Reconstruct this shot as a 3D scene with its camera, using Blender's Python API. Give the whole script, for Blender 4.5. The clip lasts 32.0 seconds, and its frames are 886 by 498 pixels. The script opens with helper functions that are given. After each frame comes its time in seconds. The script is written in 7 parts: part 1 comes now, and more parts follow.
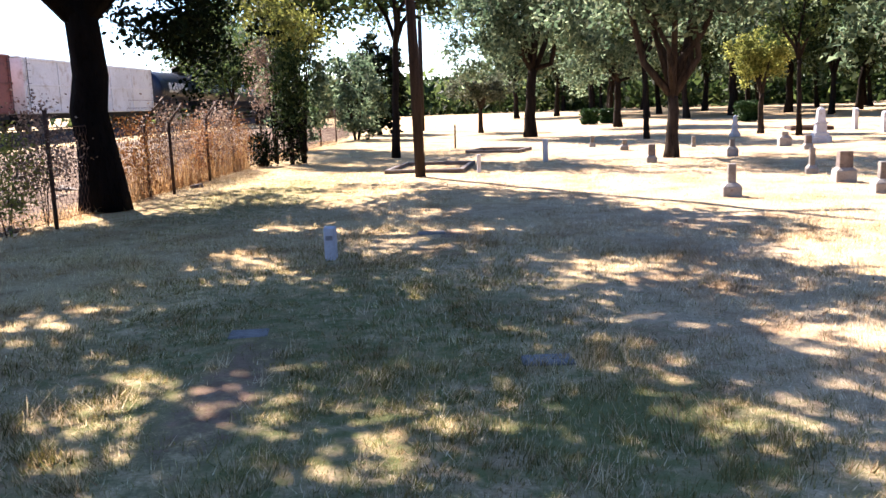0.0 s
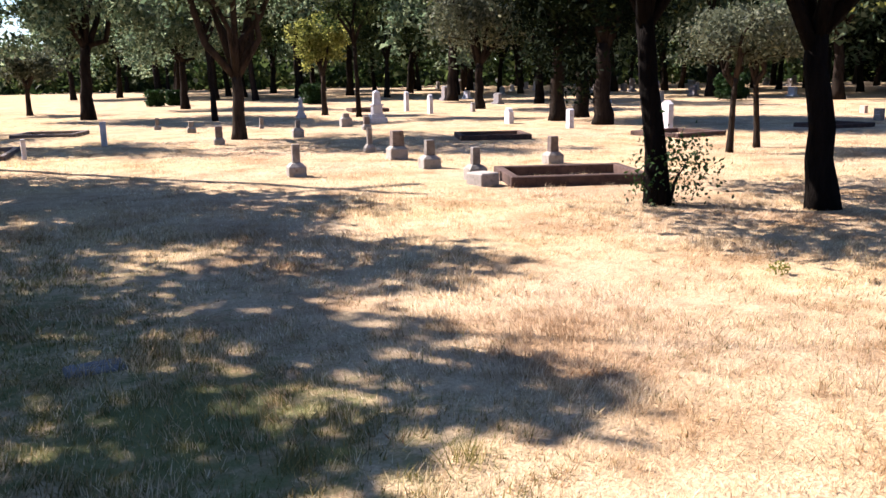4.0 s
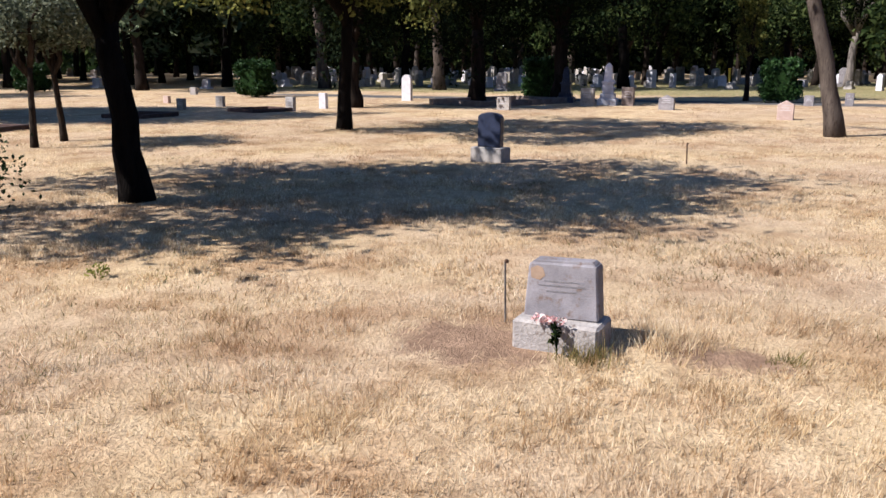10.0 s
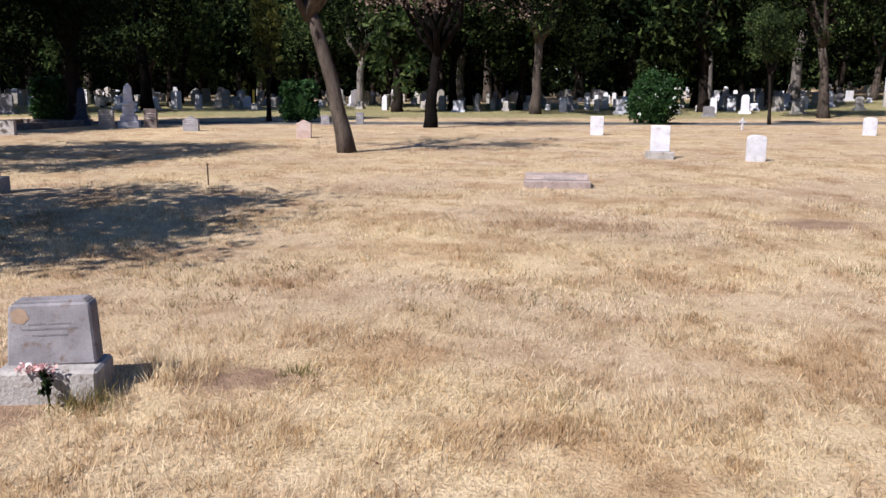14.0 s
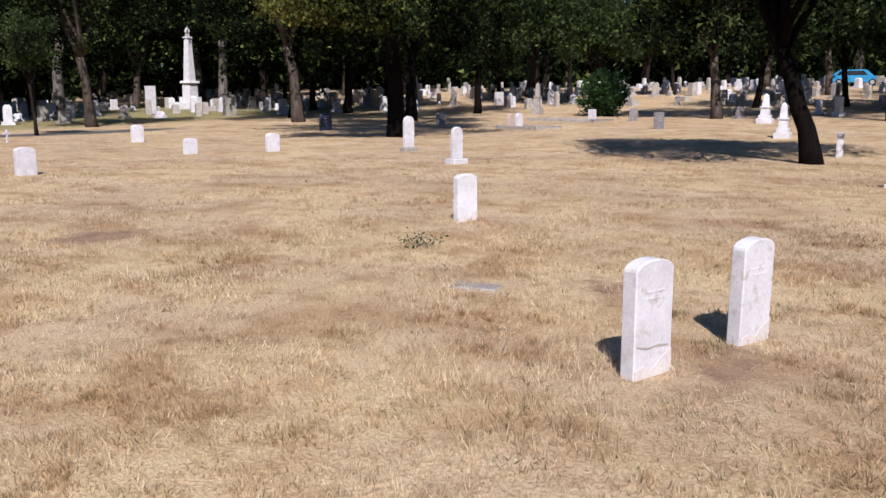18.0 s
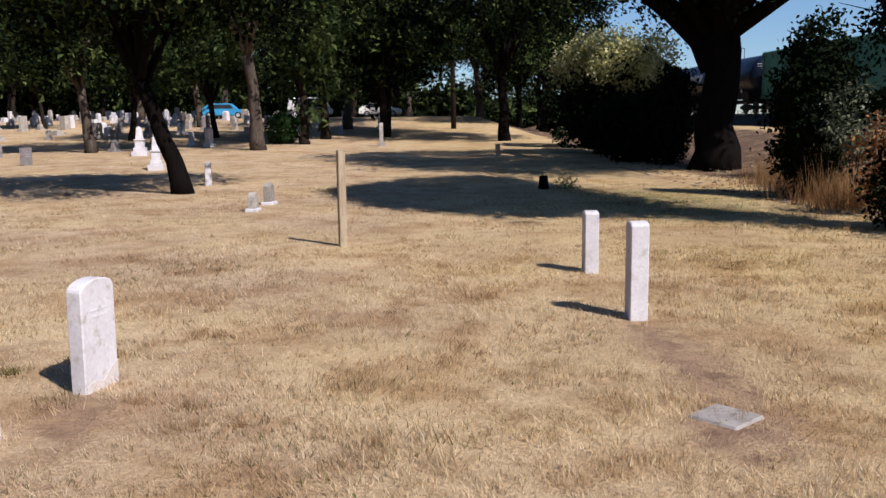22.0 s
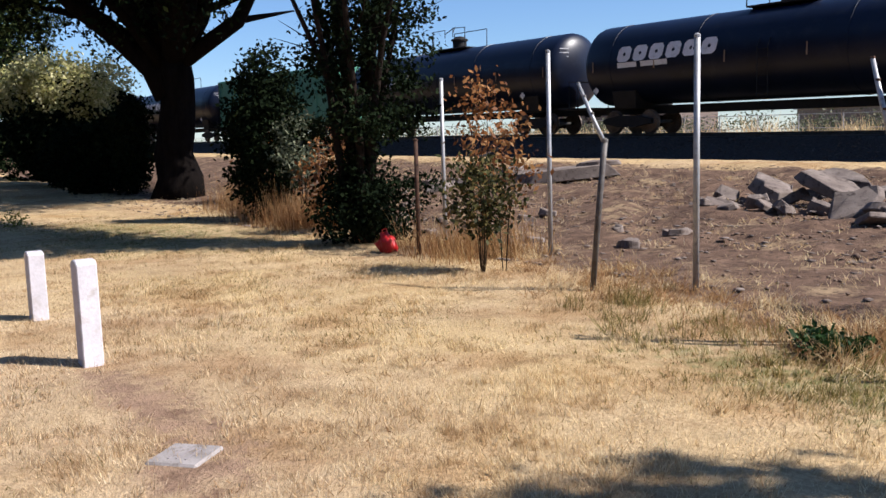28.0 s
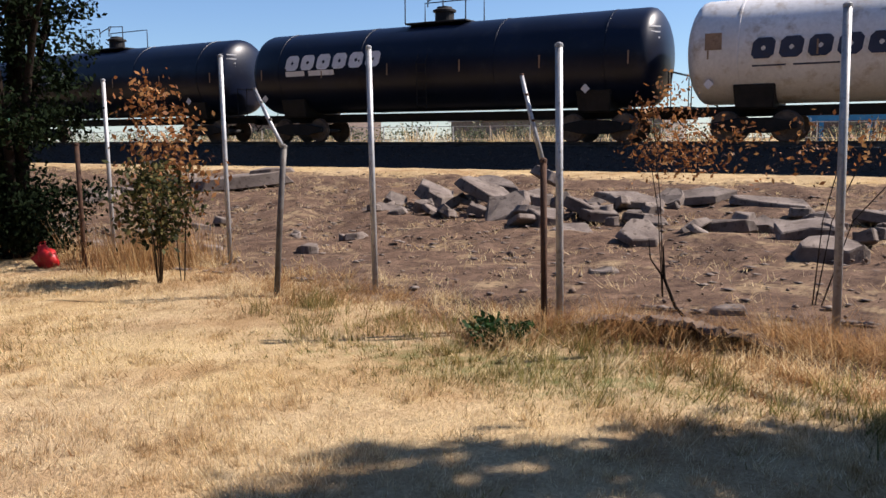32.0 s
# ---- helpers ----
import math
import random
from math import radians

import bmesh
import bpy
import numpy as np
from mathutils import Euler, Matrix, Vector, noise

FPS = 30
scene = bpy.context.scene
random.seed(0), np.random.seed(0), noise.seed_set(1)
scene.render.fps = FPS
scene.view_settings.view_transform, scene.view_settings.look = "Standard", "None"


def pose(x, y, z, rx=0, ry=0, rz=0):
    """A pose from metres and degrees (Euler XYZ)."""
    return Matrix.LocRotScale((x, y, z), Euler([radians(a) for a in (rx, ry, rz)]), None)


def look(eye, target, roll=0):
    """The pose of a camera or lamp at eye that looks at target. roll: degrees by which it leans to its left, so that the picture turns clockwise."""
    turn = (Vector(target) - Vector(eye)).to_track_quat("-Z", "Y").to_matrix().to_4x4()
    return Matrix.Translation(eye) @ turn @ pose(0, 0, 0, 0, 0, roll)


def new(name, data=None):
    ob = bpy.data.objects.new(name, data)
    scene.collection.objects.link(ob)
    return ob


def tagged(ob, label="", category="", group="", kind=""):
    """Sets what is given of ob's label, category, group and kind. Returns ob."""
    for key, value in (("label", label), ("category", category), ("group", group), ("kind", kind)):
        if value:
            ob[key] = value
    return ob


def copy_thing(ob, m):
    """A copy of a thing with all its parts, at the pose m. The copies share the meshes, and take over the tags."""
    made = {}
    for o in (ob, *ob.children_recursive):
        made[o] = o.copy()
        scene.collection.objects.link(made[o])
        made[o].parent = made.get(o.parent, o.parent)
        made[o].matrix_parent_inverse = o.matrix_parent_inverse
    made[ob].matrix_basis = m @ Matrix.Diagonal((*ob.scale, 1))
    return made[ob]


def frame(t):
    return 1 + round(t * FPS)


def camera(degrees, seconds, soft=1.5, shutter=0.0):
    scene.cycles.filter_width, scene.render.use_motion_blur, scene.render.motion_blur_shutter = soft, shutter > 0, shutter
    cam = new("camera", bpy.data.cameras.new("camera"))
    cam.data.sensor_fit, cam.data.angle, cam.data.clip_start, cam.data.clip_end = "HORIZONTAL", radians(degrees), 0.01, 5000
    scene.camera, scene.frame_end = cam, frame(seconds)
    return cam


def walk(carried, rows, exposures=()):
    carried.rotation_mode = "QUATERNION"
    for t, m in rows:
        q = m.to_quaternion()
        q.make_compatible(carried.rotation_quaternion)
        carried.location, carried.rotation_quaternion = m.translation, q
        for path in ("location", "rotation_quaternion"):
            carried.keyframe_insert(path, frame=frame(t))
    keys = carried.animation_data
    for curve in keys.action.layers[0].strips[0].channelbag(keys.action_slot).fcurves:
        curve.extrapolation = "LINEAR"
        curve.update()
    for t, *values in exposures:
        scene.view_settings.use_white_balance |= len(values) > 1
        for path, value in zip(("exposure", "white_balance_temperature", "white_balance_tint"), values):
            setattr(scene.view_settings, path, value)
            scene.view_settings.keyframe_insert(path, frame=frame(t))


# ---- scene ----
cam = camera(54.6, 32.0)
PATH = [
    (0, (-0.217, -0.357, 1.697), (-0.307, 1.612, 1.36), -1.9),
    (0.5, (-0.216, -0.335, 1.682), (-0.261, 1.637, 1.354), -1.9),
    (1, (-0.191, -0.324, 1.689), (-0.146, 1.648, 1.36), -1.6),
    (1.5, (-0.163, -0.298, 1.687), (-0.004, 1.666, 1.348), -1.2),
    (2, (-0.116, -0.273, 1.683), (0.159, 1.674, 1.322), -1.7),
    (2.5, (-0.101, -0.219, 1.672), (0.359, 1.69, 1.289), -1.3),
    (3, (-0.014, -0.113, 1.661), (0.58, 1.759, 1.283), -1.7),
    (3.5, (0.013, -0.107, 1.656), (0.738, 1.716, 1.27), -1.3),
    (5.5, (0.039, -0.047, 1.666), (1.084, 1.607, 1.249), -1.1),
    (6, (0.083, -0.044, 1.667), (1.198, 1.564, 1.252), -1.0),
    (6.5, (0.133, -0.017, 1.666), (1.33, 1.528, 1.24), -0.4),
    (7, (0.285, 0.003, 1.672), (1.502, 1.535, 1.256), -0.6),
    (7.5, (0.386, 0.063, 1.675), (1.69, 1.518, 1.25), 0.3),
    (8, (0.431, 0.133, 1.644), (1.918, 1.406, 1.235), 0.2),
    (8.5, (0.433, 0.167, 1.638), (2.05, 1.267, 1.219), -0.2),
    (9, (0.438, 0.183, 1.632), (2.144, 1.133, 1.203), -0.2),
    (9.5, (0.505, 0.206, 1.618), (2.278, 1.03, 1.195), 0.3),
    (10, (0.475, 0.185, 1.623), (2.294, 0.896, 1.194), 0.1),
    (10.5, (0.464, 0.175, 1.624), (2.319, 0.788, 1.198), 0.1),
    (11, (0.469, 0.165, 1.626), (2.347, 0.71, 1.206), -0.1),
    (11.5, (0.466, 0.143, 1.629), (2.373, 0.593, 1.23), 0.3),
    (12, (0.483, 0.141, 1.621), (2.416, 0.483, 1.236), 0.5),
    (12.5, (0.469, 0.112, 1.618), (2.412, 0.311, 1.19), 0.5),
    (13, (0.509, 0.072, 1.609), (2.463, 0.114, 1.182), -0.3),
    (13.5, (0.567, 0.023, 1.61), (2.522, -0.127, 1.217), 0.0),
    (15.5, (0.875, -0.238, 1.592), (2.699, -0.969, 1.223), 0.9),
    (16, (0.897, -0.209, 1.607), (2.615, -1.171, 1.256), 0.4),
    (16.5, (1.003, -0.299, 1.588), (2.582, -1.472, 1.226), 0.1),
    (17, (1.033, -0.315, 1.591), (2.499, -1.632, 1.248), 0.2),
    (17.5, (1.052, -0.321, 1.593), (2.359, -1.793, 1.245), 0.1),
    (18, (1.062, -0.356, 1.591), (2.206, -1.959, 1.244), 0.1),
    (18.5, (1.041, -0.351, 1.593), (1.979, -2.082, 1.238), -0.2),
    (19, (1.045, -0.387, 1.586), (1.829, -2.194, 1.24), 0.0),
    (19.5, (1.044, -0.411, 1.585), (1.69, -2.274, 1.248), 0.1),
    (20, (1.019, -0.447, 1.569), (1.503, -2.359, 1.241), -0.5),
    (20.5, (0.964, -0.466, 1.566), (1.247, -2.416, 1.224), -0.9),
    (21, (0.904, -0.559, 1.579), (1.068, -2.532, 1.296), -0.3),
    (21.5, (0.823, -0.638, 1.573), (0.836, -2.615, 1.267), 0.1),
    (22, (0.764, -0.689, 1.586), (0.641, -2.665, 1.306), -0.7),
    (22.5, (0.719, -0.724, 1.576), (0.475, -2.688, 1.288), -1.4),
    (23, (0.629, -0.775, 1.57), (0.196, -2.704, 1.274), -1.6),
    (23.5, (0.574, -0.782, 1.598), (-0.134, -2.632, 1.32), -1.4),
    (24, (0.526, -0.802, 1.592), (-0.425, -2.542, 1.331), -1.1),
    (24.5, (0.491, -0.83, 1.584), (-0.655, -2.446, 1.324), -1.0),
    (25, (0.489, -0.841, 1.589), (-0.763, -2.382, 1.35), -0.4),
    (25.5, (0.495, -0.825, 1.608), (-0.811, -2.321, 1.363), -0.7),
    (26, (0.509, -0.802, 1.632), (-0.794, -2.3, 1.391), -0.9),
    (26.5, (0.503, -0.801, 1.599), (-0.757, -2.333, 1.336), -1.5),
    (28.5, (0.532, -0.78, 1.591), (-0.677, -2.354, 1.354), -1.6),
    (29, (0.509, -0.786, 1.58), (-0.698, -2.362, 1.334), -1.3),
    (29.5, (0.495, -0.831, 1.633), (-0.766, -2.354, 1.338), -1.4),
    (30, (0.552, -0.84, 1.617), (-0.843, -2.245, 1.335), -1.2),
    (30.5, (0.632, -0.851, 1.561), (-0.881, -2.135, 1.31), -0.9),
    (31, (0.712, -0.854, 1.546), (-0.893, -2.026, 1.322), -1.0),
    (31.5, (0.72, -0.821, 1.562), (-0.926, -1.928, 1.312), -0.6),
    (32, (0.656, -0.816, 1.569), (-1.055, -1.823, 1.328), -1.1),
]
walk(cam, [(t, look(eye, target, roll)) for t, eye, target, roll in PATH],
     exposures=[(0, 2.5, 6500, 17), (2.0, 2.5, 6530, 17), (3.0, 2.2, 6500, 23), (3.5, 2.0, 6500, 21), (5.5, 1.29, 6200, 13), (6.5, 1.23, 6200, 13), (8.0, 1.22, 6250, 12), (10.0, 1.1, 6000, 13), (12.0, 1.06, 5900, 12), (13.0, 0.94, 5900, 12), (16.0, 0.85, 5800, 12), (17.0, 0.65, 5950, 14), (19.0, 0.65, 6000, 14), (22.0, 0.57, 6150, 14), (24.0, 0.71, 6050, 14), (25.0, 0.97, 6050, 15), (26.0, 0.99, 6080, 15), (29.0, 0.97, 6080, 14), (30.0, 0.95, 6150, 15), (31.0, 0.93, 6480, 15), (32.0, 0.97, 6450, 16)])

# ---- daylight ----
SUN_EL = 44.0
SUN_FROM = Vector((-0.62, 0.785, 0)).normalized()
world = bpy.data.worlds.new("sky")
scene.world = world
world.use_nodes = True
wt = world.node_tree
sky = wt.nodes.new("ShaderNodeTexSky")
sky.sky_type = "NISHITA"
sky.sun_disc = False
sky.sun_elevation = radians(SUN_EL)
sky.sun_rotation = math.atan2(SUN_FROM.x, SUN_FROM.y)
sky.air_density, sky.dust_density, sky.ozone_density = 1.0, 0.15, 7.0
wt.links.new(sky.outputs[0], wt.nodes["Background"].inputs[0])
wt.nodes["Background"].inputs[1].default_value = 0.071
sun = new("sun", bpy.data.lights.new("sun", "SUN"))
sun.data.energy, sun.data.angle, sun.data.color = 5.0, radians(0.55), (1.0, 0.93, 0.83)
sun_down = Vector((-SUN_FROM.x, -SUN_FROM.y, -math.tan(radians(SUN_EL))))
sun.matrix_world = look((0, 0, 40), Vector((0, 0, 40)) + sun_down)


# ---- materials ----
def nodes_of(name):
    m = bpy.data.materials.new(name)
    m.use_nodes = True
    t = m.node_tree
    return m, t, t.nodes, t.links, t.nodes["Principled BSDF"]


def ramp(t, fac, *stops):
    n = t.nodes.new("ShaderNodeValToRGB")
    e = n.color_ramp.elements
    while len(e) < len(stops):
        e.new(0.5)
    for el, (p, c) in zip(e, stops):
        el.position, el.color = p, (*c, 1)
    t.links.new(fac, n.inputs[0])
    return n.outputs[0]


def noise_of(t, vec, scale, detail=4.0, rough=0.55):
    n = t.nodes.new("ShaderNodeTexNoise")
    n.inputs["Scale"].default_value, n.inputs["Detail"].default_value, n.inputs["Roughness"].default_value = scale, detail, rough
    if vec is not None:
        t.links.new(vec, n.inputs["Vector"])
    return n.outputs[0]


def mixed(t, fac, a, b, mode="MIX"):
    n = t.nodes.new("ShaderNodeMix")
    n.data_type, n.blend_type = "RGBA", mode
    if isinstance(fac, float):
        n.inputs[0].default_value = fac
    else:
        t.links.new(fac, n.inputs[0])
    for sock, v in ((n.inputs[6], a), (n.inputs[7], b)):
        if isinstance(v, tuple):
            sock.default_value = (*v, 1)
        else:
            t.links.new(v, sock)
    return n.outputs[2]


def span(t, v, a, b, lo=0.0, hi=1.0):
    n = t.nodes.new("ShaderNodeMapRange")
    n.inputs[1].default_value, n.inputs[2].default_value, n.inputs[3].default_value, n.inputs[4].default_value = a, b, lo, hi
    t.links.new(v, n.inputs[0])
    return n.outputs[0]


def relief(t, height, strength, distance=0.02):
    n = t.nodes.new("ShaderNodeBump")
    n.inputs["Strength"].default_value, n.inputs["Distance"].default_value = strength, distance
    t.links.new(height, n.inputs["Height"])
    t.links.new(n.outputs[0], t.nodes["Principled BSDF"].inputs["Normal"])


def surface(name, dark, light, stain, broad=1.5, fine=30.0, rough=0.8, metal=0.0, bump=0.4, vary=0.25, stretch=None, gloss=0.28):
    """A worn surface: two tones at a broad scale, stains and a fine grain, with a little change from thing to thing."""
    m, t, ns, ln, b = nodes_of(name)
    pos = ns.new("ShaderNodeNewGeometry").outputs["Position"]
    if stretch:
        mp = ns.new("ShaderNodeMapping")
        mp.inputs["Scale"].default_value = stretch
        ln.new(pos, mp.inputs[0])
        pos = mp.outputs[0]
    col = ramp(t, noise_of(t, pos, broad), (0.3, dark), (0.7, light))
    spots = span(t, noise_of(t, pos, broad * 3.3, 6.0, 0.65), 0.54, 0.68)
    col = mixed(t, spots, col, stain)
    grain = noise_of(t, pos, fine, 3.0, 0.6)
    col = mixed(t, 0.35, col, ramp(t, grain, (0.3, (0.55, 0.55, 0.55)), (0.7, (1.0, 1.0, 1.0))), "MULTIPLY")
    info = ns.new("ShaderNodeObjectInfo")
    tone = ramp(t, info.outputs["Random"], (0.0, (1 - vary,) * 3), (1.0, (1.0, 1.0, 1.0)))
    col = mixed(t, 1.0, col, tone, "MULTIPLY")
    ln.new(col, b.inputs["Base Color"])
    b.inputs["Roughness"].default_value, b.inputs["Metallic"].default_value = rough, metal
    b.inputs["Specular IOR Level"].default_value = gloss
    relief(t, grain, bump)
    return m


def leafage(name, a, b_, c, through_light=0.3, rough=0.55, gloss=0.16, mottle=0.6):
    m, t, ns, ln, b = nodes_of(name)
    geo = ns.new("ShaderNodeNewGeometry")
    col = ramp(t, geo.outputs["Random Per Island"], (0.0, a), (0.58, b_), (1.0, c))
    # broad noise puts dark gaps and lit clusters into the leaf colour
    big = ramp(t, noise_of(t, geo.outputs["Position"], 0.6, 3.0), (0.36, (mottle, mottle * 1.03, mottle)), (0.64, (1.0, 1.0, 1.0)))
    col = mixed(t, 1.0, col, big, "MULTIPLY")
    ln.new(col, b.inputs["Base Color"])
    b.inputs["Roughness"].default_value = rough
    b.inputs["Specular IOR Level"].default_value = gloss
    tr = ns.new("ShaderNodeBsdfTranslucent")
    ln.new(col, tr.inputs[0])
    mx = ns.new("ShaderNodeMixShader")
    mx.inputs[0].default_value = through_light
    ln.new(b.outputs[0], mx.inputs[1])
    ln.new(tr.outputs[0], mx.inputs[2])
    ln.new(mx.outputs[0], ns["Material Output"].inputs[0])
    return m


def thatch_patches(t, pos):
    """Where the lawn is worn to brown thatch, in patches about a stride across with ragged edges."""
    worn = ramp(t, noise_of(t, pos, 0.85, 7.0, 0.66), (0.38, (0.77, 0.69, 0.63)), (0.52, (1.0, 1.0, 1.0)))
    gold = ramp(t, noise_of(t, pos, 0.33, 4.0, 0.6), (0.38, (0.96, 0.94, 0.96)), (0.62, (1.0, 0.98, 0.90)))
    sep = t.nodes.new("ShaderNodeSeparateXYZ")
    t.links.new(pos, sep.inputs[0])
    ripe = mixed(t, span(t, sep.outputs[0], 2.5, -3.5), (1.0, 1.0, 1.0), (1.0, 0.99, 0.86))
    return mixed(t, 1.0, mixed(t, 1.0, worn, gold, "MULTIPLY"), ripe, "MULTIPLY")


def ground_material():
    """Dry lawn, bare earth, green patches, gravel and asphalt, laid out by the sheet's own masks."""
    m, t, ns, ln, b = nodes_of("dry_ground")
    pos = ns.new("ShaderNodeNewGeometry").outputs["Position"]
    broad, mid, fine = noise_of(t, pos, 0.35, 4.0), noise_of(t, pos, 2.6, 5.0, 0.65), noise_of(t, pos, 38.0, 4.0, 0.7)
    straw = ramp(t, broad, (0.3, (0.46, 0.345, 0.22)), (0.7, (0.60, 0.465, 0.315)))
    straw = mixed(t, span(t, mid, 0.5, 0.72), straw, (0.31, 0.215, 0.135))
    straw = mixed(t, 0.75, straw, ramp(t, fine, (0.32, (0.45, 0.42, 0.38)), (0.62, (1.0, 1.0, 1.0))), "MULTIPLY")
    earth = ramp(t, mid, (0.3, (0.18, 0.112, 0.074)), (0.7, (0.35, 0.232, 0.156)))
    earth = mixed(t, 0.6, earth, ramp(t, fine, (0.35, (0.6, 0.58, 0.55)), (0.65, (1.0, 1.0, 1.0))), "MULTIPLY")
    pale = ramp(t, mid, (0.32, (0.068, 0.041, 0.029)), (0.66, (0.205, 0.132, 0.090)))
    pale = mixed(t, span(t, noise_of(t, pos, 1.1, 6.0, 0.7), 0.54, 0.66), pale, (0.34, 0.245, 0.145))
    pale = mixed(t, span(t, noise_of(t, pos, 9.0, 5.0, 0.7), 0.54, 0.63), pale, (0.055, 0.034, 0.025))
    pale = mixed(t, 0.6, pale, ramp(t, fine, (0.35, (0.5, 0.5, 0.5)), (0.65, (1.0, 1.0, 1.0))), "MULTIPLY")
    green = ramp(t, mid, (0.3, (0.10, 0.115, 0.04)), (0.7, (0.19, 0.18, 0.075)))
    stone = ramp(t, fine, (0.35, (0.012, 0.011, 0.010)), (0.65, (0.085, 0.074, 0.066)))
    tar = ramp(t, fine, (0.3, (0.055, 0.055, 0.06)), (0.7, (0.11, 0.107, 0.105)))
    wobble = span(t, noise_of(t, pos, 5.5, 6.0, 0.7), 0.25, 0.75, -0.42, 0.42)
    crisp = span(t, mid, 0.25, 0.75, -0.12, 0.12)
    col = mixed(t, 1.0, straw, thatch_patches(t, pos), "MULTIPLY")
    for mask, layer in (("green", green), ("earth", earth), ("pale", pale), ("gravel", stone), ("tar", tar)):
        at = ns.new("ShaderNodeAttribute")
        at.attribute_name = mask
        add = ns.new("ShaderNodeMath")
        add.operation = "ADD"
        ln.new(at.outputs["Fac"], add.inputs[0])
        ln.new(wobble if mask in ("green", "earth", "pale") else crisp, add.inputs[1])
        col = mixed(t, span(t, add.outputs[0], 0.36, 0.78), col, layer)
    ln.new(col, b.inputs["Base Color"])
    b.inputs["Roughness"].default_value = 0.95
    b.inputs["Specular IOR Level"].default_value = 0.1
    relief(t, fine, 0.7, 0.04)
    return m


def grass_material(name, *tones):
    m, t, ns, ln, b = nodes_of(name)
    geo = ns.new("ShaderNodeNewGeometry")
    stops = [(i / (len(tones) - 1), c) for i, c in enumerate(tones)]
    col = ramp(t, geo.outputs["Random Per Island"], *stops)
    big = ramp(t, noise_of(t, geo.outputs["Position"], 2.4, 5.0, 0.7), (0.36, (0.76, 0.69, 0.61)), (0.53, (1.0, 1.0, 1.0)))
    col = mixed(t, 1.0, col, big, "MULTIPLY")
    tuft = ramp(t, noise_of(t, geo.outputs["Position"], 10.0, 3.0, 0.6), (0.37, (0.68, 0.61, 0.54)), (0.53, (1.0, 1.0, 1.0)))
    col = mixed(t, 1.0, col, tuft, "MULTIPLY")
    col = mixed(t, 1.0, col, thatch_patches(t, geo.outputs["Position"]), "MULTIPLY")
    ln.new(col, b.inputs["Base Color"])
    b.inputs["Roughness"].default_value = 0.75
    b.inputs["Specular IOR Level"].default_value = 0.2
    tr = ns.new("ShaderNodeBsdfTranslucent")
    ln.new(col, tr.inputs[0])
    mx = ns.new("ShaderNodeMixShader")
    mx.inputs[0].default_value = 0.58
    ln.new(b.outputs[0], mx.inputs[1])
    ln.new(tr.outputs[0], mx.inputs[2])
    ln.new(mx.outputs[0], ns["Material Output"].inputs[0])
    return m


def bark_material(name, dark, light):
    return surface(name, dark, light, tuple(v * 0.55 for v in dark), broad=3.0, fine=22.0, rough=0.95, bump=1.0, stretch=(2.2, 2.2, 0.45), gloss=0.05)


M_GROUND = ground_material()
M_STRAW = grass_material("straw_blades", (0.55, 0.43, 0.29), (0.69, 0.56, 0.39), (0.82, 0.69, 0.50), (0.93, 0.83, 0.645))
M_FRESH = grass_material("green_blades", (0.11, 0.12, 0.04), (0.20, 0.195, 0.078), (0.33, 0.29, 0.13), (0.44, 0.36, 0.19))
M_TAN = grass_material("tan_weeds", (0.20, 0.10, 0.055), (0.36, 0.21, 0.115), (0.48, 0.315, 0.18), (0.62, 0.46, 0.29))
M_BARK = bark_material("dark_bark", (0.012, 0.009, 0.0075), (0.034, 0.025, 0.02))
# trunk shade is put into this near-black copy of the bark
M_BARK_BLACK = bark_material("shaded_blackish_bark", (0.004, 0.0033, 0.003), (0.011, 0.0085, 0.0075))
M_BARK_GREY = bark_material("grey_bark", (0.05, 0.038, 0.032), (0.125, 0.10, 0.083))
M_BARK_PALE = bark_material("pale_grey_bark", (0.10, 0.086, 0.078), (0.25, 0.215, 0.19))
M_BARK_RED = bark_material("reddish_bark", (0.020, 0.015, 0.012), (0.062, 0.046, 0.036))
# crown shade and lit leaves are put into these tones: dark base, bright third
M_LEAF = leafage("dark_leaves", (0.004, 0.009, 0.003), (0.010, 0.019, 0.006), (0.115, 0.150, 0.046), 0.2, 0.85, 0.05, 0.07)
M_LEAF_MID = leafage("green_leaves", (0.020, 0.038, 0.013), (0.058, 0.090, 0.030), (0.17, 0.21, 0.068), 0.55, 0.6, 0.1, 0.3)
# northern trees: backlight and bluish haze are put into this leaf tone
M_LEAF_PALE = leafage("pale_green_leaves", (0.040, 0.070, 0.040), (0.125, 0.178, 0.105), (0.28, 0.33, 0.20), 0.66, 0.6, 0.1)
M_LEAF_YEL = leafage("yellow_green_leaves", (0.11, 0.125, 0.03), (0.25, 0.26, 0.065), (0.45, 0.44, 0.13), 0.6, 0.6, 0.1)
# sunlight on boughs is put into these yellow-green leaf tones
M_LEAF_SUN = leafage("sunlit_yellow_green_leaves", (0.05, 0.062, 0.016), (0.135, 0.145, 0.038), (0.31, 0.30, 0.08), 0.55, 0.6, 0.1, 0.45)
M_SAPLING = leafage("dark_olive_sapling_leaves", (0.018, 0.022, 0.009), (0.06, 0.064, 0.024), (0.20, 0.16, 0.06), 0.35, 0.6, 0.1)
M_VINE = leafage("withered_pinkish_vine", (0.12, 0.075, 0.058), (0.27, 0.18, 0.14), (0.47, 0.35, 0.27), 0.4)
M_LEAF_OLIVE = leafage("olive_leaves", (0.055, 0.066, 0.040), (0.11, 0.125, 0.078), (0.22, 0.23, 0.155), 0.35, 0.6, 0.1)
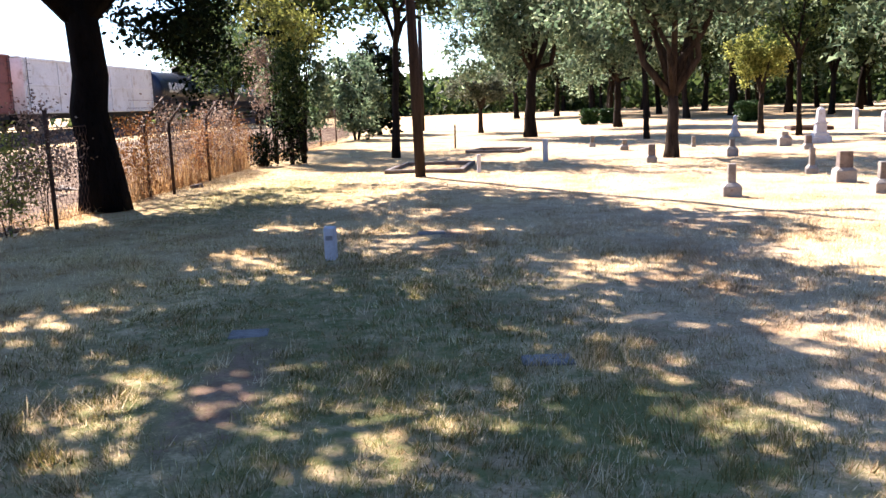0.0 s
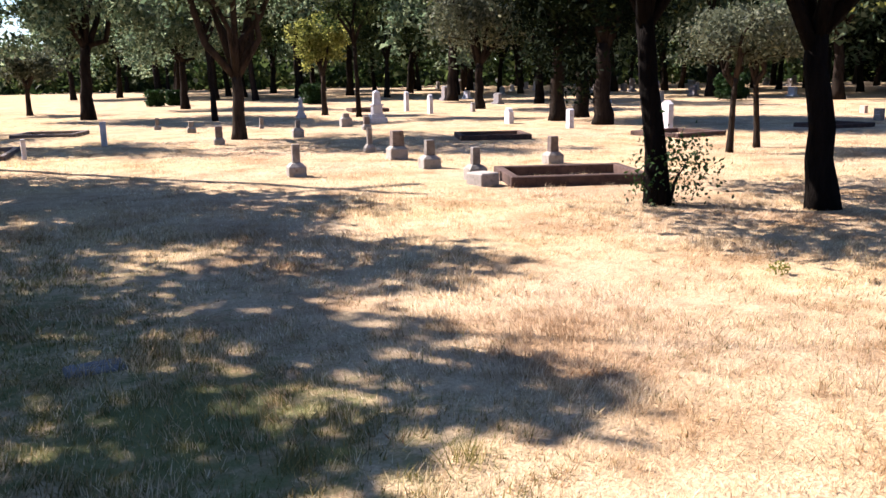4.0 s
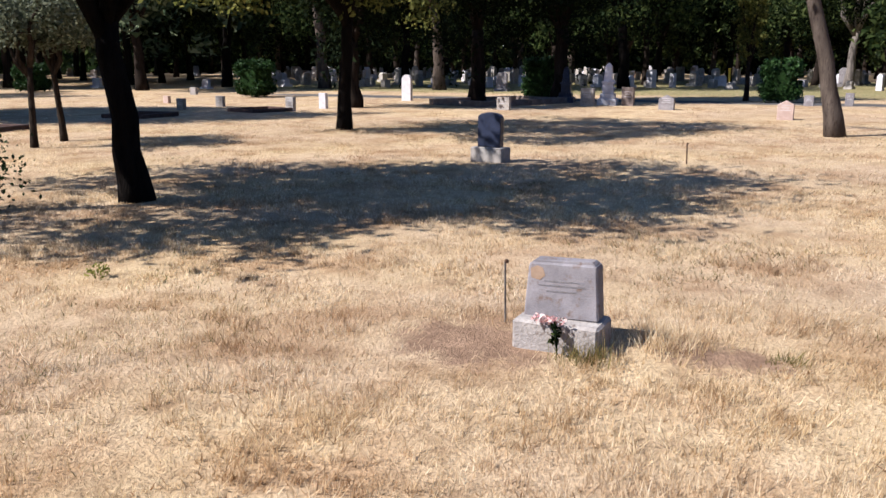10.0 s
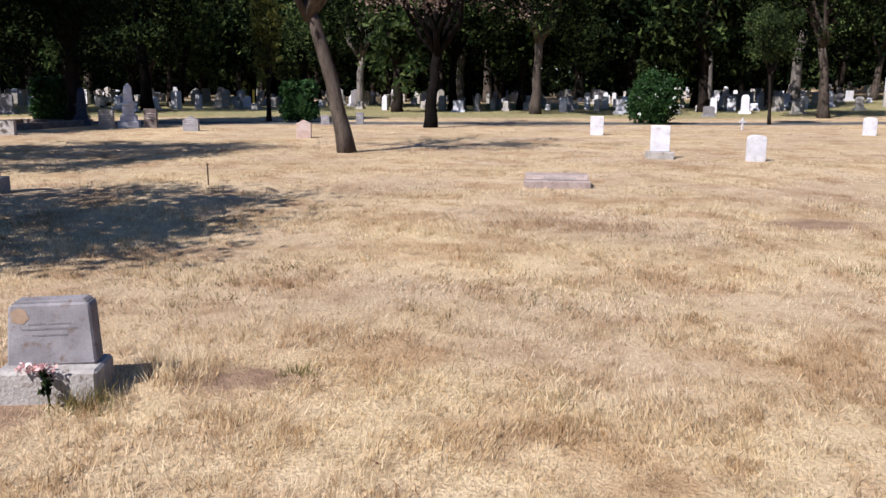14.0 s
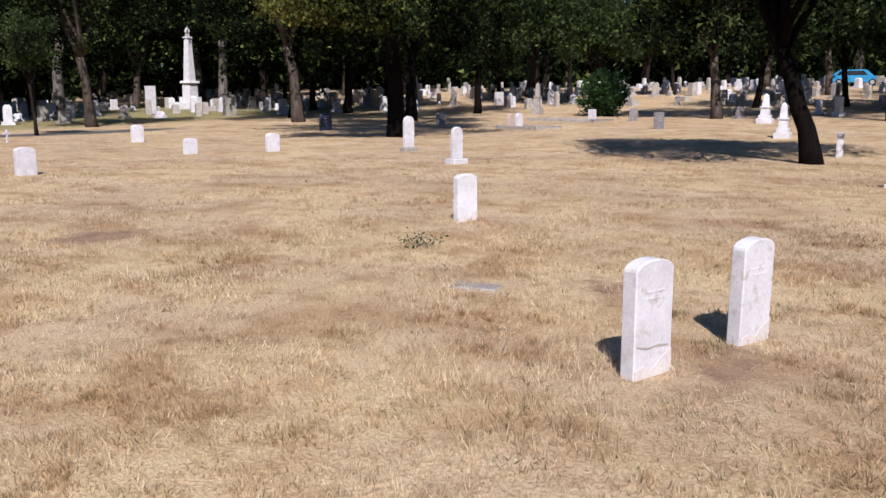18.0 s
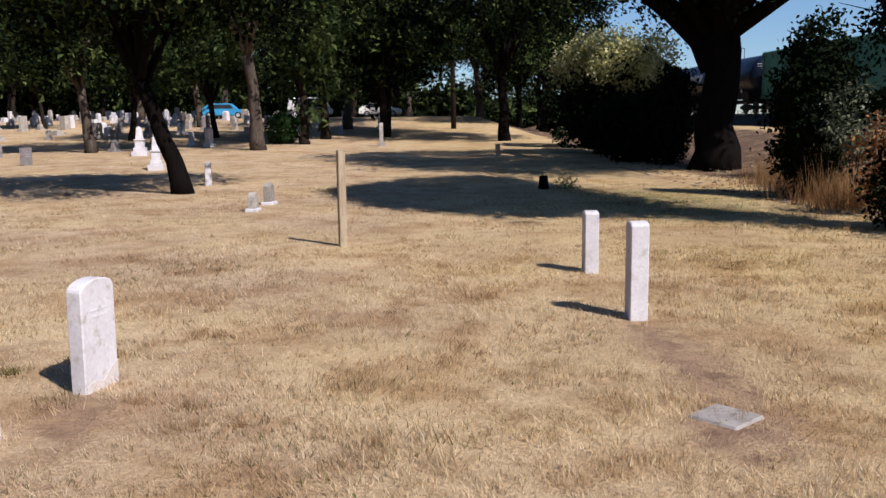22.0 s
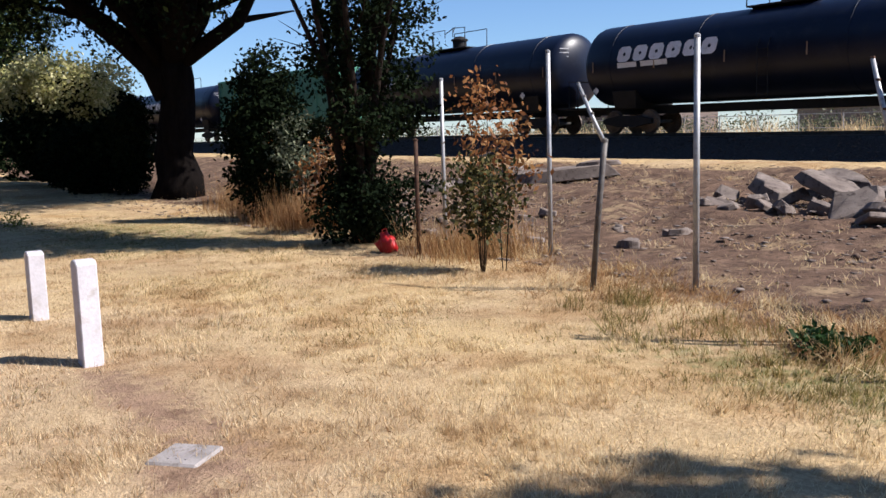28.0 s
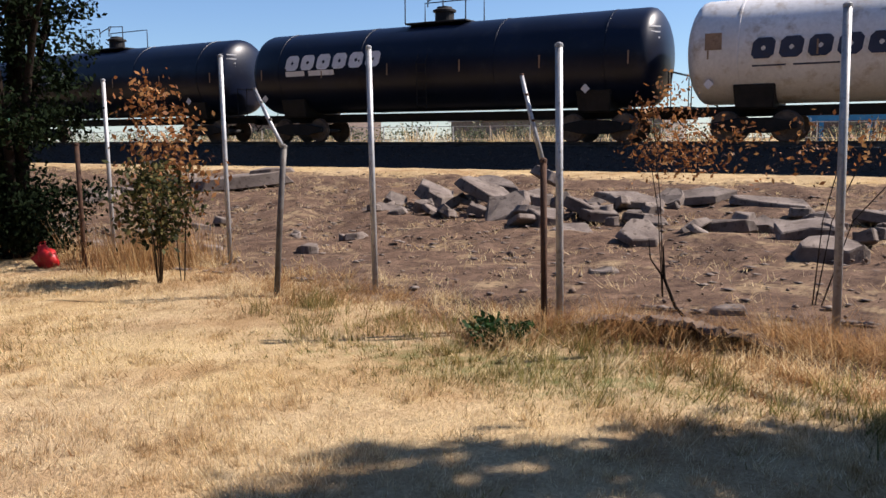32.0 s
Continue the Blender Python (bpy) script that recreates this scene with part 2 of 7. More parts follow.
M_LEAF_DRY = leafage("dry_orange_leaves", (0.13, 0.05, 0.02), (0.29, 0.12, 0.042), (0.46, 0.25, 0.10), 0.4)
M_HEDGE = leafage("hedge_leaves", (0.009, 0.028, 0.006), (0.020, 0.052, 0.012), (0.046, 0.098, 0.026), 0.2)
# near-black tone: leaf shade and backlighting are put into the colour
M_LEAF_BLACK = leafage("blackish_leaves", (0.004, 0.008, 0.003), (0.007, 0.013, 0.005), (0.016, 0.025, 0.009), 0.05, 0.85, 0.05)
# for the solid cores added inside hedges, dark behind the leaves
M_HEART = surface("dark_bush_core", (0.008, 0.02, 0.006), (0.02, 0.045, 0.012), (0.012, 0.014, 0.008), broad=6.0, fine=40.0, rough=0.95, bump=0.8, gloss=0.05)
# cream tones brightened for sunlight on a bush top
M_CREAM = leafage("cream_lit_flowering_leaves", (0.26, 0.26, 0.09), (0.50, 0.47, 0.20), (0.78, 0.73, 0.45), 0.4)
M_MARBLE = surface("white_marble", (0.50, 0.48, 0.51), (0.66, 0.64, 0.68), (0.44, 0.40, 0.39), broad=3.0, fine=45.0, rough=0.6, bump=0.12, vary=0.1)
M_DIE = surface("weathered_die_stone", (0.17, 0.145, 0.13), (0.31, 0.275, 0.25), (0.12, 0.095, 0.08), broad=6.0, fine=60.0, rough=0.85, bump=0.3)
M_STONE = surface("weathered_stone", (0.27, 0.24, 0.22), (0.43, 0.395, 0.365), (0.19, 0.155, 0.135), broad=4.0, fine=60.0, rough=0.85, bump=0.3)
M_STONE_DARK = surface("dark_stone", (0.12, 0.09, 0.08), (0.24, 0.19, 0.17), (0.09, 0.07, 0.065), broad=5.0, fine=60.0, rough=0.75, bump=0.25)
M_PINK = surface("pink_granite", (0.42, 0.30, 0.26), (0.55, 0.42, 0.37), (0.34, 0.24, 0.21), broad=5.0, fine=80.0, rough=0.7, bump=0.15)
M_LEDGER = surface("brown_pink_granite", (0.27, 0.205, 0.185), (0.40, 0.32, 0.29), (0.22, 0.16, 0.14), broad=6.0, fine=90.0, rough=0.7, bump=0.15)
M_FLAT = surface("soiled_flat_stone", (0.22, 0.20, 0.19), (0.34, 0.31, 0.295), (0.17, 0.14, 0.12), broad=6.0, fine=90.0, rough=0.9, bump=0.2, gloss=0.08)
M_CLOD = surface("dry_clods", (0.13, 0.088, 0.062), (0.27, 0.19, 0.14), (0.09, 0.06, 0.045), broad=2.0, fine=30.0, rough=0.95, bump=0.5)
M_GRANITE = surface("blue_black_granite", (0.02, 0.026, 0.05), (0.045, 0.055, 0.10), (0.03, 0.036, 0.06), broad=6.0, fine=120.0, rough=0.35, bump=0.05)
M_GREY_GRANITE = surface("grey_granite", (0.19, 0.175, 0.185), (0.31, 0.285, 0.295), (0.15, 0.125, 0.115), broad=6.0, fine=110.0, rough=0.7, bump=0.15)
M_FAINT = surface("faint_lettering", (0.11, 0.10, 0.105), (0.20, 0.185, 0.195), (0.16, 0.14, 0.145), broad=30.0, fine=120.0, rough=0.8, bump=0.2)
M_MOTTLED = surface("mottled_granite", (0.14, 0.128, 0.138), (0.26, 0.24, 0.255), (0.14, 0.10, 0.085), broad=5.0, fine=90.0, rough=0.7, bump=0.2, vary=0.0)
M_PALE_BASE = surface("pale_rough_base", (0.24, 0.215, 0.205), (0.38, 0.35, 0.33), (0.18, 0.145, 0.125), broad=7.0, fine=50.0, rough=0.9, bump=0.5, vary=0.0)
M_BALLAST = surface("dark_ballast", (0.03, 0.026, 0.023), (0.12, 0.105, 0.095), (0.2, 0.18, 0.16), broad=8.0, fine=50.0, rough=0.95, bump=0.3, gloss=0.1)
M_CONCRETE = surface("broken_concrete", (0.12, 0.092, 0.078), (0.27, 0.222, 0.19), (0.075, 0.055, 0.045), broad=2.5, fine=35.0, rough=0.95, bump=0.6)
M_RED_CURB = surface("red_brown_curb", (0.055, 0.032, 0.027), (0.12, 0.072, 0.06), (0.04, 0.026, 0.023), broad=4.0, fine=50.0, rough=0.9, bump=0.4)
M_POLE = surface("creosoted_wood", (0.018, 0.013, 0.012), (0.044, 0.031, 0.027), (0.012, 0.013, 0.012), broad=5.0, fine=40.0, rough=0.9, bump=0.6, stretch=(3, 3, 0.3), gloss=0.1)
M_STAKE = surface("weathered_timber", (0.36, 0.28, 0.19), (0.5, 0.41, 0.29), (0.26, 0.19, 0.13), broad=6.0, fine=60.0, rough=0.9, bump=0.5, stretch=(3, 3, 0.3))
M_RUST = surface("rusty_steel", (0.045, 0.022, 0.015), (0.12, 0.06, 0.035), (0.03, 0.02, 0.018), broad=8.0, fine=70.0, rough=0.85, bump=0.3)
M_OLD_GALV = surface("tarnished_steel", (0.10, 0.09, 0.085), (0.2, 0.185, 0.17), (0.09, 0.065, 0.05), broad=6.0, fine=60.0, rough=0.65, metal=0.3, bump=0.15)
M_GALV = surface("galvanised_steel", (0.36, 0.37, 0.38), (0.52, 0.52, 0.52), (0.27, 0.26, 0.25), broad=6.0, fine=60.0, rough=0.5, metal=0.5, bump=0.08)
M_BLACK = surface("black_tank_paint", (0.0025, 0.005, 0.016), (0.005, 0.010, 0.030), (0.010, 0.014, 0.028), broad=0.6, fine=12.0, rough=0.38, bump=0.04, vary=0.2, gloss=0.26)
M_WHITE_PAINT = surface("white_car_paint", (0.62, 0.61, 0.60), (0.76, 0.75, 0.74), (0.48, 0.42, 0.36), broad=0.5, fine=9.0, rough=0.5, bump=0.05, vary=0.06)
M_REDCAR = surface("oxide_red_paint", (0.17, 0.055, 0.045), (0.27, 0.10, 0.08), (0.12, 0.045, 0.04), broad=0.7, fine=9.0, rough=0.65, bump=0.08)
M_GREENCAR = surface("green_car_paint", (0.05, 0.19, 0.13), (0.09, 0.27, 0.19), (0.05, 0.13, 0.09), broad=0.7, fine=9.0, rough=0.55, bump=0.05)
M_IRON = surface("black_iron", (0.006, 0.006, 0.006), (0.017, 0.015, 0.015), (0.024, 0.018, 0.015), broad=3.0, fine=30.0, rough=0.7, bump=0.2)
M_RAIL = surface("rail_steel", (0.10, 0.075, 0.06), (0.2, 0.16, 0.13), (0.07, 0.05, 0.04), broad=3.0, fine=30.0, rough=0.5, metal=0.5, bump=0.1)
M_TIE = surface("tie_wood", (0.05, 0.04, 0.035), (0.13, 0.11, 0.095), (0.03, 0.025, 0.022), broad=4.0, fine=30.0, rough=0.95, bump=0.5)
M_LETTER = surface("white_lettering", (0.60, 0.60, 0.62), (0.72, 0.72, 0.74), (0.5, 0.5, 0.5), rough=0.6, bump=0.0, vary=0.0)
M_NAVY = surface("dark_lettering", (0.02, 0.03, 0.06), (0.035, 0.045, 0.085), (0.04, 0.04, 0.06), rough=0.6, bump=0.0, vary=0.0)
M_INK = surface("engraved_lines", (0.24, 0.21, 0.21), (0.33, 0.30, 0.29), (0.2, 0.18, 0.17), rough=0.9, bump=0.0, vary=0.0)
M_WORN = surface("worn_lettering", (0.46, 0.44, 0.465), (0.58, 0.56, 0.59), (0.42, 0.39, 0.39), rough=0.9, bump=0.0, vary=0.0)
M_CRACK = surface("crack_line", (0.34, 0.29, 0.27), (0.46, 0.41, 0.39), (0.3, 0.25, 0.22), rough=0.9, bump=0.0, vary=0.0)
M_SOIL = surface("soil_splash", (0.50, 0.455, 0.445), (0.60, 0.555, 0.555), (0.42, 0.36, 0.33), broad=14.0, fine=60.0, rough=0.9, bump=0.1, vary=0.0)
M_OCHRE = surface("ochre_stain", (0.22, 0.15, 0.10), (0.30, 0.21, 0.15), (0.20, 0.13, 0.09), rough=0.8, bump=0.1, vary=0.0)
M_PETAL = leafage("pink_petals", (0.55, 0.24, 0.26), (0.75, 0.5, 0.48), (0.85, 0.74, 0.70), 0.3)
M_WHITE_PETAL = leafage("white_petals", (0.7, 0.7, 0.66), (0.8, 0.8, 0.76), (0.85, 0.85, 0.82), 0.3)
M_BAG = surface("red_plastic", (0.42, 0.012, 0.015), (0.60, 0.025, 0.025), (0.30, 0.01, 0.012), broad=8.0, fine=30.0, rough=0.4, bump=0.5)
M_GLASS_DARK = surface("dark_glass", (0.02, 0.025, 0.03), (0.035, 0.04, 0.05), (0.03, 0.03, 0.035), rough=0.1, bump=0.0, vary=0.0)
M_BLUECAR = surface("blue_car_paint", (0.03, 0.20, 0.42), (0.05, 0.28, 0.52), (0.03, 0.16, 0.34), rough=0.3, bump=0.0, vary=0.0)
M_RUBBER = surface("black_rubber", (0.012, 0.012, 0.012), (0.022, 0.022, 0.022), (0.03, 0.028, 0.026), rough=0.85, bump=0.2, vary=0.0)
M_YELLOW = surface("yellow_paint", (0.55, 0.36, 0.03), (0.68, 0.47, 0.06), (0.4, 0.26, 0.04), rough=0.6, bump=0.1, vary=0.0)


# ---- building helpers ----
def fast_mesh(name, verts, faces, smooth=False):
    """A mesh from arrays; all faces have the same number of corners."""
    verts, faces = np.asarray(verts, np.float32), np.asarray(faces, np.int32)
    me = bpy.data.meshes.new(name)
    me.vertices.add(len(verts))
    me.vertices.foreach_set("co", verts.ravel())
    me.loops.add(faces.size)
    me.loops.foreach_set("vertex_index", faces.ravel())
    me.polygons.add(len(faces))
    me.polygons.foreach_set("loop_start", np.arange(0, faces.size, faces.shape[1], dtype=np.int32))
    if smooth:
        me.polygons.foreach_set("use_smooth", np.ones(len(faces), bool))
    me.update(calc_edges=True)
    me.validate()
    return me


def thing(name, m, label, category, group=""):
    ob = new(name)
    ob.empty_display_size = 0.2
    ob.matrix_basis = m
    return tagged(ob, label, category, group)


def part(name, shape, material, parent=None, label="", smooth=False):
    """One mesh object under a thing or a part. shape: a bmesh, a mesh or (verts, faces)."""
    if isinstance(shape, bpy.types.Mesh):
        me = shape
    elif isinstance(shape, bmesh.types.BMesh):
        me = bpy.data.meshes.new(name)
        shape.to_mesh(me)
        shape.free()
    else:
        me = bpy.data.meshes.new(name)
        me.from_pydata([tuple(v) for v in shape[0]], [], shape[1])
    if smooth:
        for p in me.polygons:
            p.use_smooth = True
    if material is not None and not me.materials:
        me.materials.append(material)
    ob = new(name, me)
    ob.parent = parent
    return tagged(ob, label)


def joined(*shapes):
    verts, faces = [], []
    for v, f in shapes:
        n = len(verts)
        verts += list(v)
        faces += [tuple(i + n for i in q) for q in f]
    return verts, faces


def box(cx, cy, cz, sx, sy, sz, bevel=0.01, taper=1.0):
    """A box with softened edges, its base at cz; the top is scaled by taper."""
    bm = bmesh.new()
    bmesh.ops.create_cube(bm, size=1.0)
    for v in bm.verts:
        k = taper if v.co.z > 0 else 1.0
        v.co = (v.co.x * sx * k, v.co.y * sy * k, (v.co.z + 0.5) * sz)
    if bevel:
        bmesh.ops.bevel(bm, geom=list(bm.edges), offset=bevel, segments=1, affect="EDGES", clamp_overlap=True)
    bmesh.ops.translate(bm, verts=list(bm.verts), vec=(cx, cy, cz))
    bmesh.ops.recalc_face_normals(bm, faces=list(bm.faces))
    return bm


def slab(profile, depth, bevel=0.008, cx=0.0, lean=0.0):
    """A plate standing across x: its outline in (y, z), extruded by depth along x."""
    bm = bmesh.new()
    front = [bm.verts.new((cx - depth / 2 + lean * z, y, z)) for y, z in profile]
    face = bm.faces.new(front)
    out = bmesh.ops.extrude_face_region(bm, geom=[face])
    bmesh.ops.translate(bm, verts=[g for g in out["geom"] if isinstance(g, bmesh.types.BMVert)], vec=(depth, 0, 0))
    bmesh.ops.recalc_face_normals(bm, faces=list(bm.faces))
    if bevel:
        sharp = [e for e in bm.edges if len(e.link_faces) == 2 and e.calc_face_angle(0) > 0.7]
        bmesh.ops.bevel(bm, geom=sharp, offset=bevel, segments=1, affect="EDGES", clamp_overlap=True)
    return bm


def outline(w, h, top, z0=0.0):
    """Outlines of headstones: flat, round, segment (a low arc), peak, shoulder."""
    a = w / 2
    pts = [(-a, z0), (a, z0)]
    if top == "flat":
        pts += [(a, h), (-a, h)]
    elif top == "peak":
        pts += [(a, h - 0.25 * w), (0, h), (-a, h - 0.25 * w)]
    elif top == "shoulder":
        pts += [(a, h - 0.30 * w), (0.72 * a, h - 0.30 * w)]
        pts += [(0.72 * a * math.cos(k), h - 0.30 * w + 0.30 * w * math.sin(k)) for k in np.linspace(0.15, math.pi - 0.15, 9)]
        pts += [(-0.72 * a, h - 0.30 * w), (-a, h - 0.30 * w)]
    else:
        rise = a if top == "round" else 0.2 * w
        pts += [(a * math.cos(k), h - rise + rise * math.sin(k)) for k in np.linspace(0, math.pi, 13)]
    return pts


def tube(path, radii, n=8, cap=True):
    """A tapered tube along a path of points."""
    path = [Vector(p) for p in path]
    verts, faces = [], []
    side = Vector((1, 0.3, 0)).normalized()
    for i, p in enumerate(path):
        d = (path[min(i + 1, len(path) - 1)] - path[max(i - 1, 0)]).normalized()
        u = (side - d * side.dot(d))
        u = u.normalized() if u.length > 1e-4 else d.orthogonal().normalized()
        w = d.cross(u)
        side = u
        for k in range(n):
            a = 2 * math.pi * k / n
            verts.append(tuple(p + (u * math.cos(a) + w * math.sin(a)) * radii[i]))
    for i in range(len(path) - 1):
        for k in range(n):
            faces.append((i * n + k, i * n + (k + 1) % n, (i + 1) * n + (k + 1) % n, (i + 1) * n + k))
    if cap:
        faces.append(tuple(range(n - 1, -1, -1)))
        faces.append(tuple((len(path) - 1) * n + k for k in range(n)))
    return verts, faces


def turned(profile, n=16):
    """A body turned about z from (radius, z) pairs."""
    verts, faces = [], []
    for r, z in profile:
        verts += [(r * math.cos(2 * math.pi * k / n), r * math.sin(2 * math.pi * k / n), z) for k in range(n)]
    for i in range(len(profile) - 1):
        faces += [(i * n + k, i * n + (k + 1) % n, (i + 1) * n + (k + 1) % n, (i + 1) * n + k) for k in range(n)]
    faces += [tuple(range(n - 1, -1, -1)), tuple((len(profile) - 1) * n + k for k in range(n))]
    return verts, faces


RAIL_X, RAIL_Z = -28.0, 1.45


def grade(y):
    """How the railway climbs to the south, against its height at the middle of the view."""
    return np.interp(y, (-120, -60, -40, -30, -20, -10, 0, 50, 100), (1.4, 0.85, 0.62, 0.47, 0.27, 0.1, -0.05, -0.7, -0.8))


def bank_rise(y):
    return np.interp(y, (-120, -60, -40, -30, -20, -10, 0, 40), (1.6, 1.05, 0.75, 0.58, 0.44, 0.28, 0.08, -0.3))


def height(x, y):
    """The lie of the land: flat lawn, a slow rise to the south, a bank up to the railway."""
    x, y = np.asarray(x, float), np.asarray(y, float)
    s = np.maximum(0, -22 - y)
    z = 0.028 * s * s / (s + 4)
    z = z + np.clip(-52 - y, 0, 36) * 0.03 - np.maximum(0, -88 - y) * 0.03
    z = z + np.maximum(0, y - 90) * 0.004
    z = z * np.clip((x + 16) / 8, 0, 1)
    bank = np.clip((-9.0 - x) / 13, 0, 1)
    z = z + (0.42 + bank_rise(y)) * bank * bank * (3 - 2 * bank)
    bed = np.clip((-24.3 - x) / 1.7, 0, 1) * np.clip((x + 33.5) / 1.7, 0, 1)
    z = z + (RAIL_Z - 0.6 + grade(y) - bank_rise(y)) * bed
    return z


def gz(x, y):
    return float(height(x, y))


# ---- ground ----
def graded(lo, hi, fine_lo, fine_hi, step, growth=1.18):
    mid = list(np.arange(fine_lo, fine_hi + step / 2, step))
    up, d = [], step
    while (up[-1] if up else fine_hi) < hi:
        d *= growth
        up.append((up[-1] if up else fine_hi) + d)
    down, d = [], step
    while (down[-1] if down else fine_lo) > lo:
        d *= growth
        down.append((down[-1] if down else fine_lo) - d)
    return np.array(down[::-1] + mid + up)


gx, gy = graded(-1500, 1500, -36, 16, 0.26, 1.13), graded(-1500, 1500, -18, 16, 0.26, 1.13)
GX, GY = np.meshgrid(gx, gy, indexing="ij")
rng = np.random.default_rng(7)
ripple = 0.012 * np.sin(GX * 2.1 + np.sin(GY * 1.3) * 2) * np.sin(GY * 1.7 + 1.0) + 0.003 * rng.standard_normal(GX.shape) * (np.abs(GX) < 36)
west = np.clip((-8.5 - GX) / 2, 0, 1)
lumps = west * (0.08 * np.sin(GX * 1.9 + 2 * np.sin(GY * 0.8)) * np.sin(GY * 1.45 + 0.7) + 0.02 * rng.standard_normal(GX.shape)) * (GX > -22)
GZ = height(GX, GY) + ripple + lumps
nx, ny = len(gx), len(gy)
I = np.arange(nx * ny).reshape(nx, ny)
quads = np.stack([I[:-1, :-1], I[1:, :-1], I[1:, 1:], I[:-1, 1:]], -1).reshape(-1, 4)
me = fast_mesh("ground", np.stack([GX, GY, GZ], -1).reshape(-1, 3), quads, True)
me.materials.append(M_GROUND)


def blob(x, y, cx, cy, rx, ry, turn=0.0):
    c, s = math.cos(turn), math.sin(turn)
    u, v = (x - cx) * c + (y - cy) * s, -(x - cx) * s + (y - cy) * c
    return np.clip(1.35 - np.sqrt((u / rx) ** 2 + (v / ry) ** 2), 0, 1)


def earth_mask(x, y):
    m = blob(x, y, 5.05, 1.75, 0.55, 0.62)
    for q in (blob(x, y, 5.3, 0.4, 0.25, 0.6), 0.85 * blob(x, y, 2.55, -5.4, 0.24, 0.8, 0.2), 0.82 * blob(x, y, -1.25, -6.2, 0.32, 1.9, 0.03), 0.85 * blob(x, y, -0.98, -4.8, 0.36, 0.5),
              0.8 * blob(x, y, 3.9, -6.9, 0.4, 0.8, 1.0), blob(x, y, 10.0, -6.0, 0.5, 0.8), blob(x, y, -0.6, 10.7, 0.3, 0.4), 0.85 * blob(x, y, -1.8, 4.6, 0.3, 1.6, 0.05)):
        m = np.maximum(m, q)
    return m


def green_mask(x, y):
    m = 0.66 * blob(x, y, -1.3, 5.5, 3.0, 5.0)
    for q in (0.85 * blob(x, y, 0.5, 4.1, 1.1, 0.9), 0.7 * blob(x, y, 0.6, 3.6, 1.4, 1.4), 0.6 * blob(x, y, -4.7, -3.4, 0.8, 2.2), 0.55 * blob(x, y, -5.0, -18, 3.0, 6.0), 0.6 * blob(x, y, -4.5, 16, 2.5, 6.0)):
        m = np.maximum(m, q)
    lawn = np.clip((x - 40.5) / 3, 0, 1) * np.clip((85 - x) / 8, 0, 1) * np.clip((y + 62) / 6, 0, 1) * np.clip((36 - y) / 6, 0, 1)
    return np.maximum(m, 0.66 * lawn)


def lawn_edge(y):
    """Where the lawn gives way to the bare bank."""
    return np.interp(y, (-40, -18, -11, -7.5, -5.9, -4.3, -2.3, -1.0, 1.0, 6.0, 10.0), (-8.9, -8.2, -7.2, -6.35, -5.85, -5.5, -5.0, -4.7, -5.2, -6.4, -6.9))


def pale_mask(x, y):
    return np.clip((lawn_edge(y) + 0.1 - x + 0.2 * np.sin(y * 1.1) + 0.12 * np.sin(y * 3.7)) / 1.1, 0, 1) * np.clip((x + 21.5) / 2.5, 0, 1) * np.clip((75 - y) / 10, 0, 1)


def gravel_mask(x, y):
    return np.clip((-23.8 - x) / 0.5, 0, 1) * np.clip((x + 34.2) / 0.5, 0, 1)


def tar_mask(x, y):
    c = 37.0 + 0.02 * y
    return np.clip((1.9 - np.abs(x - c)) / 0.5, 0, 1) * np.clip((26 - y) / 4, 0, 1) * np.clip((y + 30) / 4, 0, 1)


for mask, fn in (("green", green_mask), ("earth", earth_mask), ("pale", pale_mask), ("gravel", gravel_mask), ("tar", tar_mask)):
    me.attributes.new(mask, "FLOAT", "POINT").data.foreach_set("value", fn(GX, GY).reshape(-1).astype(np.float32))
tagged(new("ground", me), "dry straw-coloured cemetery lawn with bare earth patches", "ground", kind="structure")


# ---- grass ----
def blades(name, label, material, xy, tall, wide, seed, lean=0.5, bend=True):
    """Single blades of grass, each a thin triangle, leaning all ways."""
    r = np.random.default_rng(seed)
    n = len(xy)
    z = height(xy[:, 0], xy[:, 1]) - 0.012
    a, tilt = r.uniform(0, 2 * np.pi, n), r.uniform(0, 2 * np.pi, n)
    h = tall * r.uniform(0.45, 1.25, n)
    w = wide * r.uniform(0.6, 1.3, n)
    base = np.stack([xy[:, 0], xy[:, 1], z], -1)
    side = np.stack([np.cos(a) * w / 2, np.sin(a) * w / 2, np.zeros(n)], -1)
    lush = 0.5 + 0.3 * np.sin(xy[:, 0] * 3.1 + 1.7 * np.sin(xy[:, 1] * 1.9)) * np.sin(xy[:, 1] * 2.6 + 1.5 * np.sin(xy[:, 0] * 1.4))
    lush += 0.3 * np.sin(xy[:, 0] * 11.3 + 2.1 * np.sin(xy[:, 1] * 5.3)) * np.sin(xy[:, 1] * 9.7 + 2.3 * np.sin(xy[:, 0] * 4.1))
    h = h * (0.4 + 1.15 * np.clip(lush, 0, 1.1))
    comb = 1.5 * np.sin(xy[:, 0] * 0.9 + 1.3 * np.sin(xy[:, 1] * 0.7)) + 1.2 * np.sin(xy[:, 1] * 1.7)
    tilt = np.where(r.uniform(0, 1, n) < 0.3, comb + r.normal(0, 0.5, n), tilt)
    off = lean * h * r.uniform(0.1, 2.2, n)
    tip = base + np.stack([np.cos(tilt) * off, np.sin(tilt) * off, h], -1)
    V = np.stack([base - side, base + side, tip], 1).reshape(-1, 3)
    me = fast_mesh(name, V, np.arange(3 * n).reshape(-1, 3))
    me.materials.append(material)
    return tagged(new(name, me), label, "grass", kind="stuff")


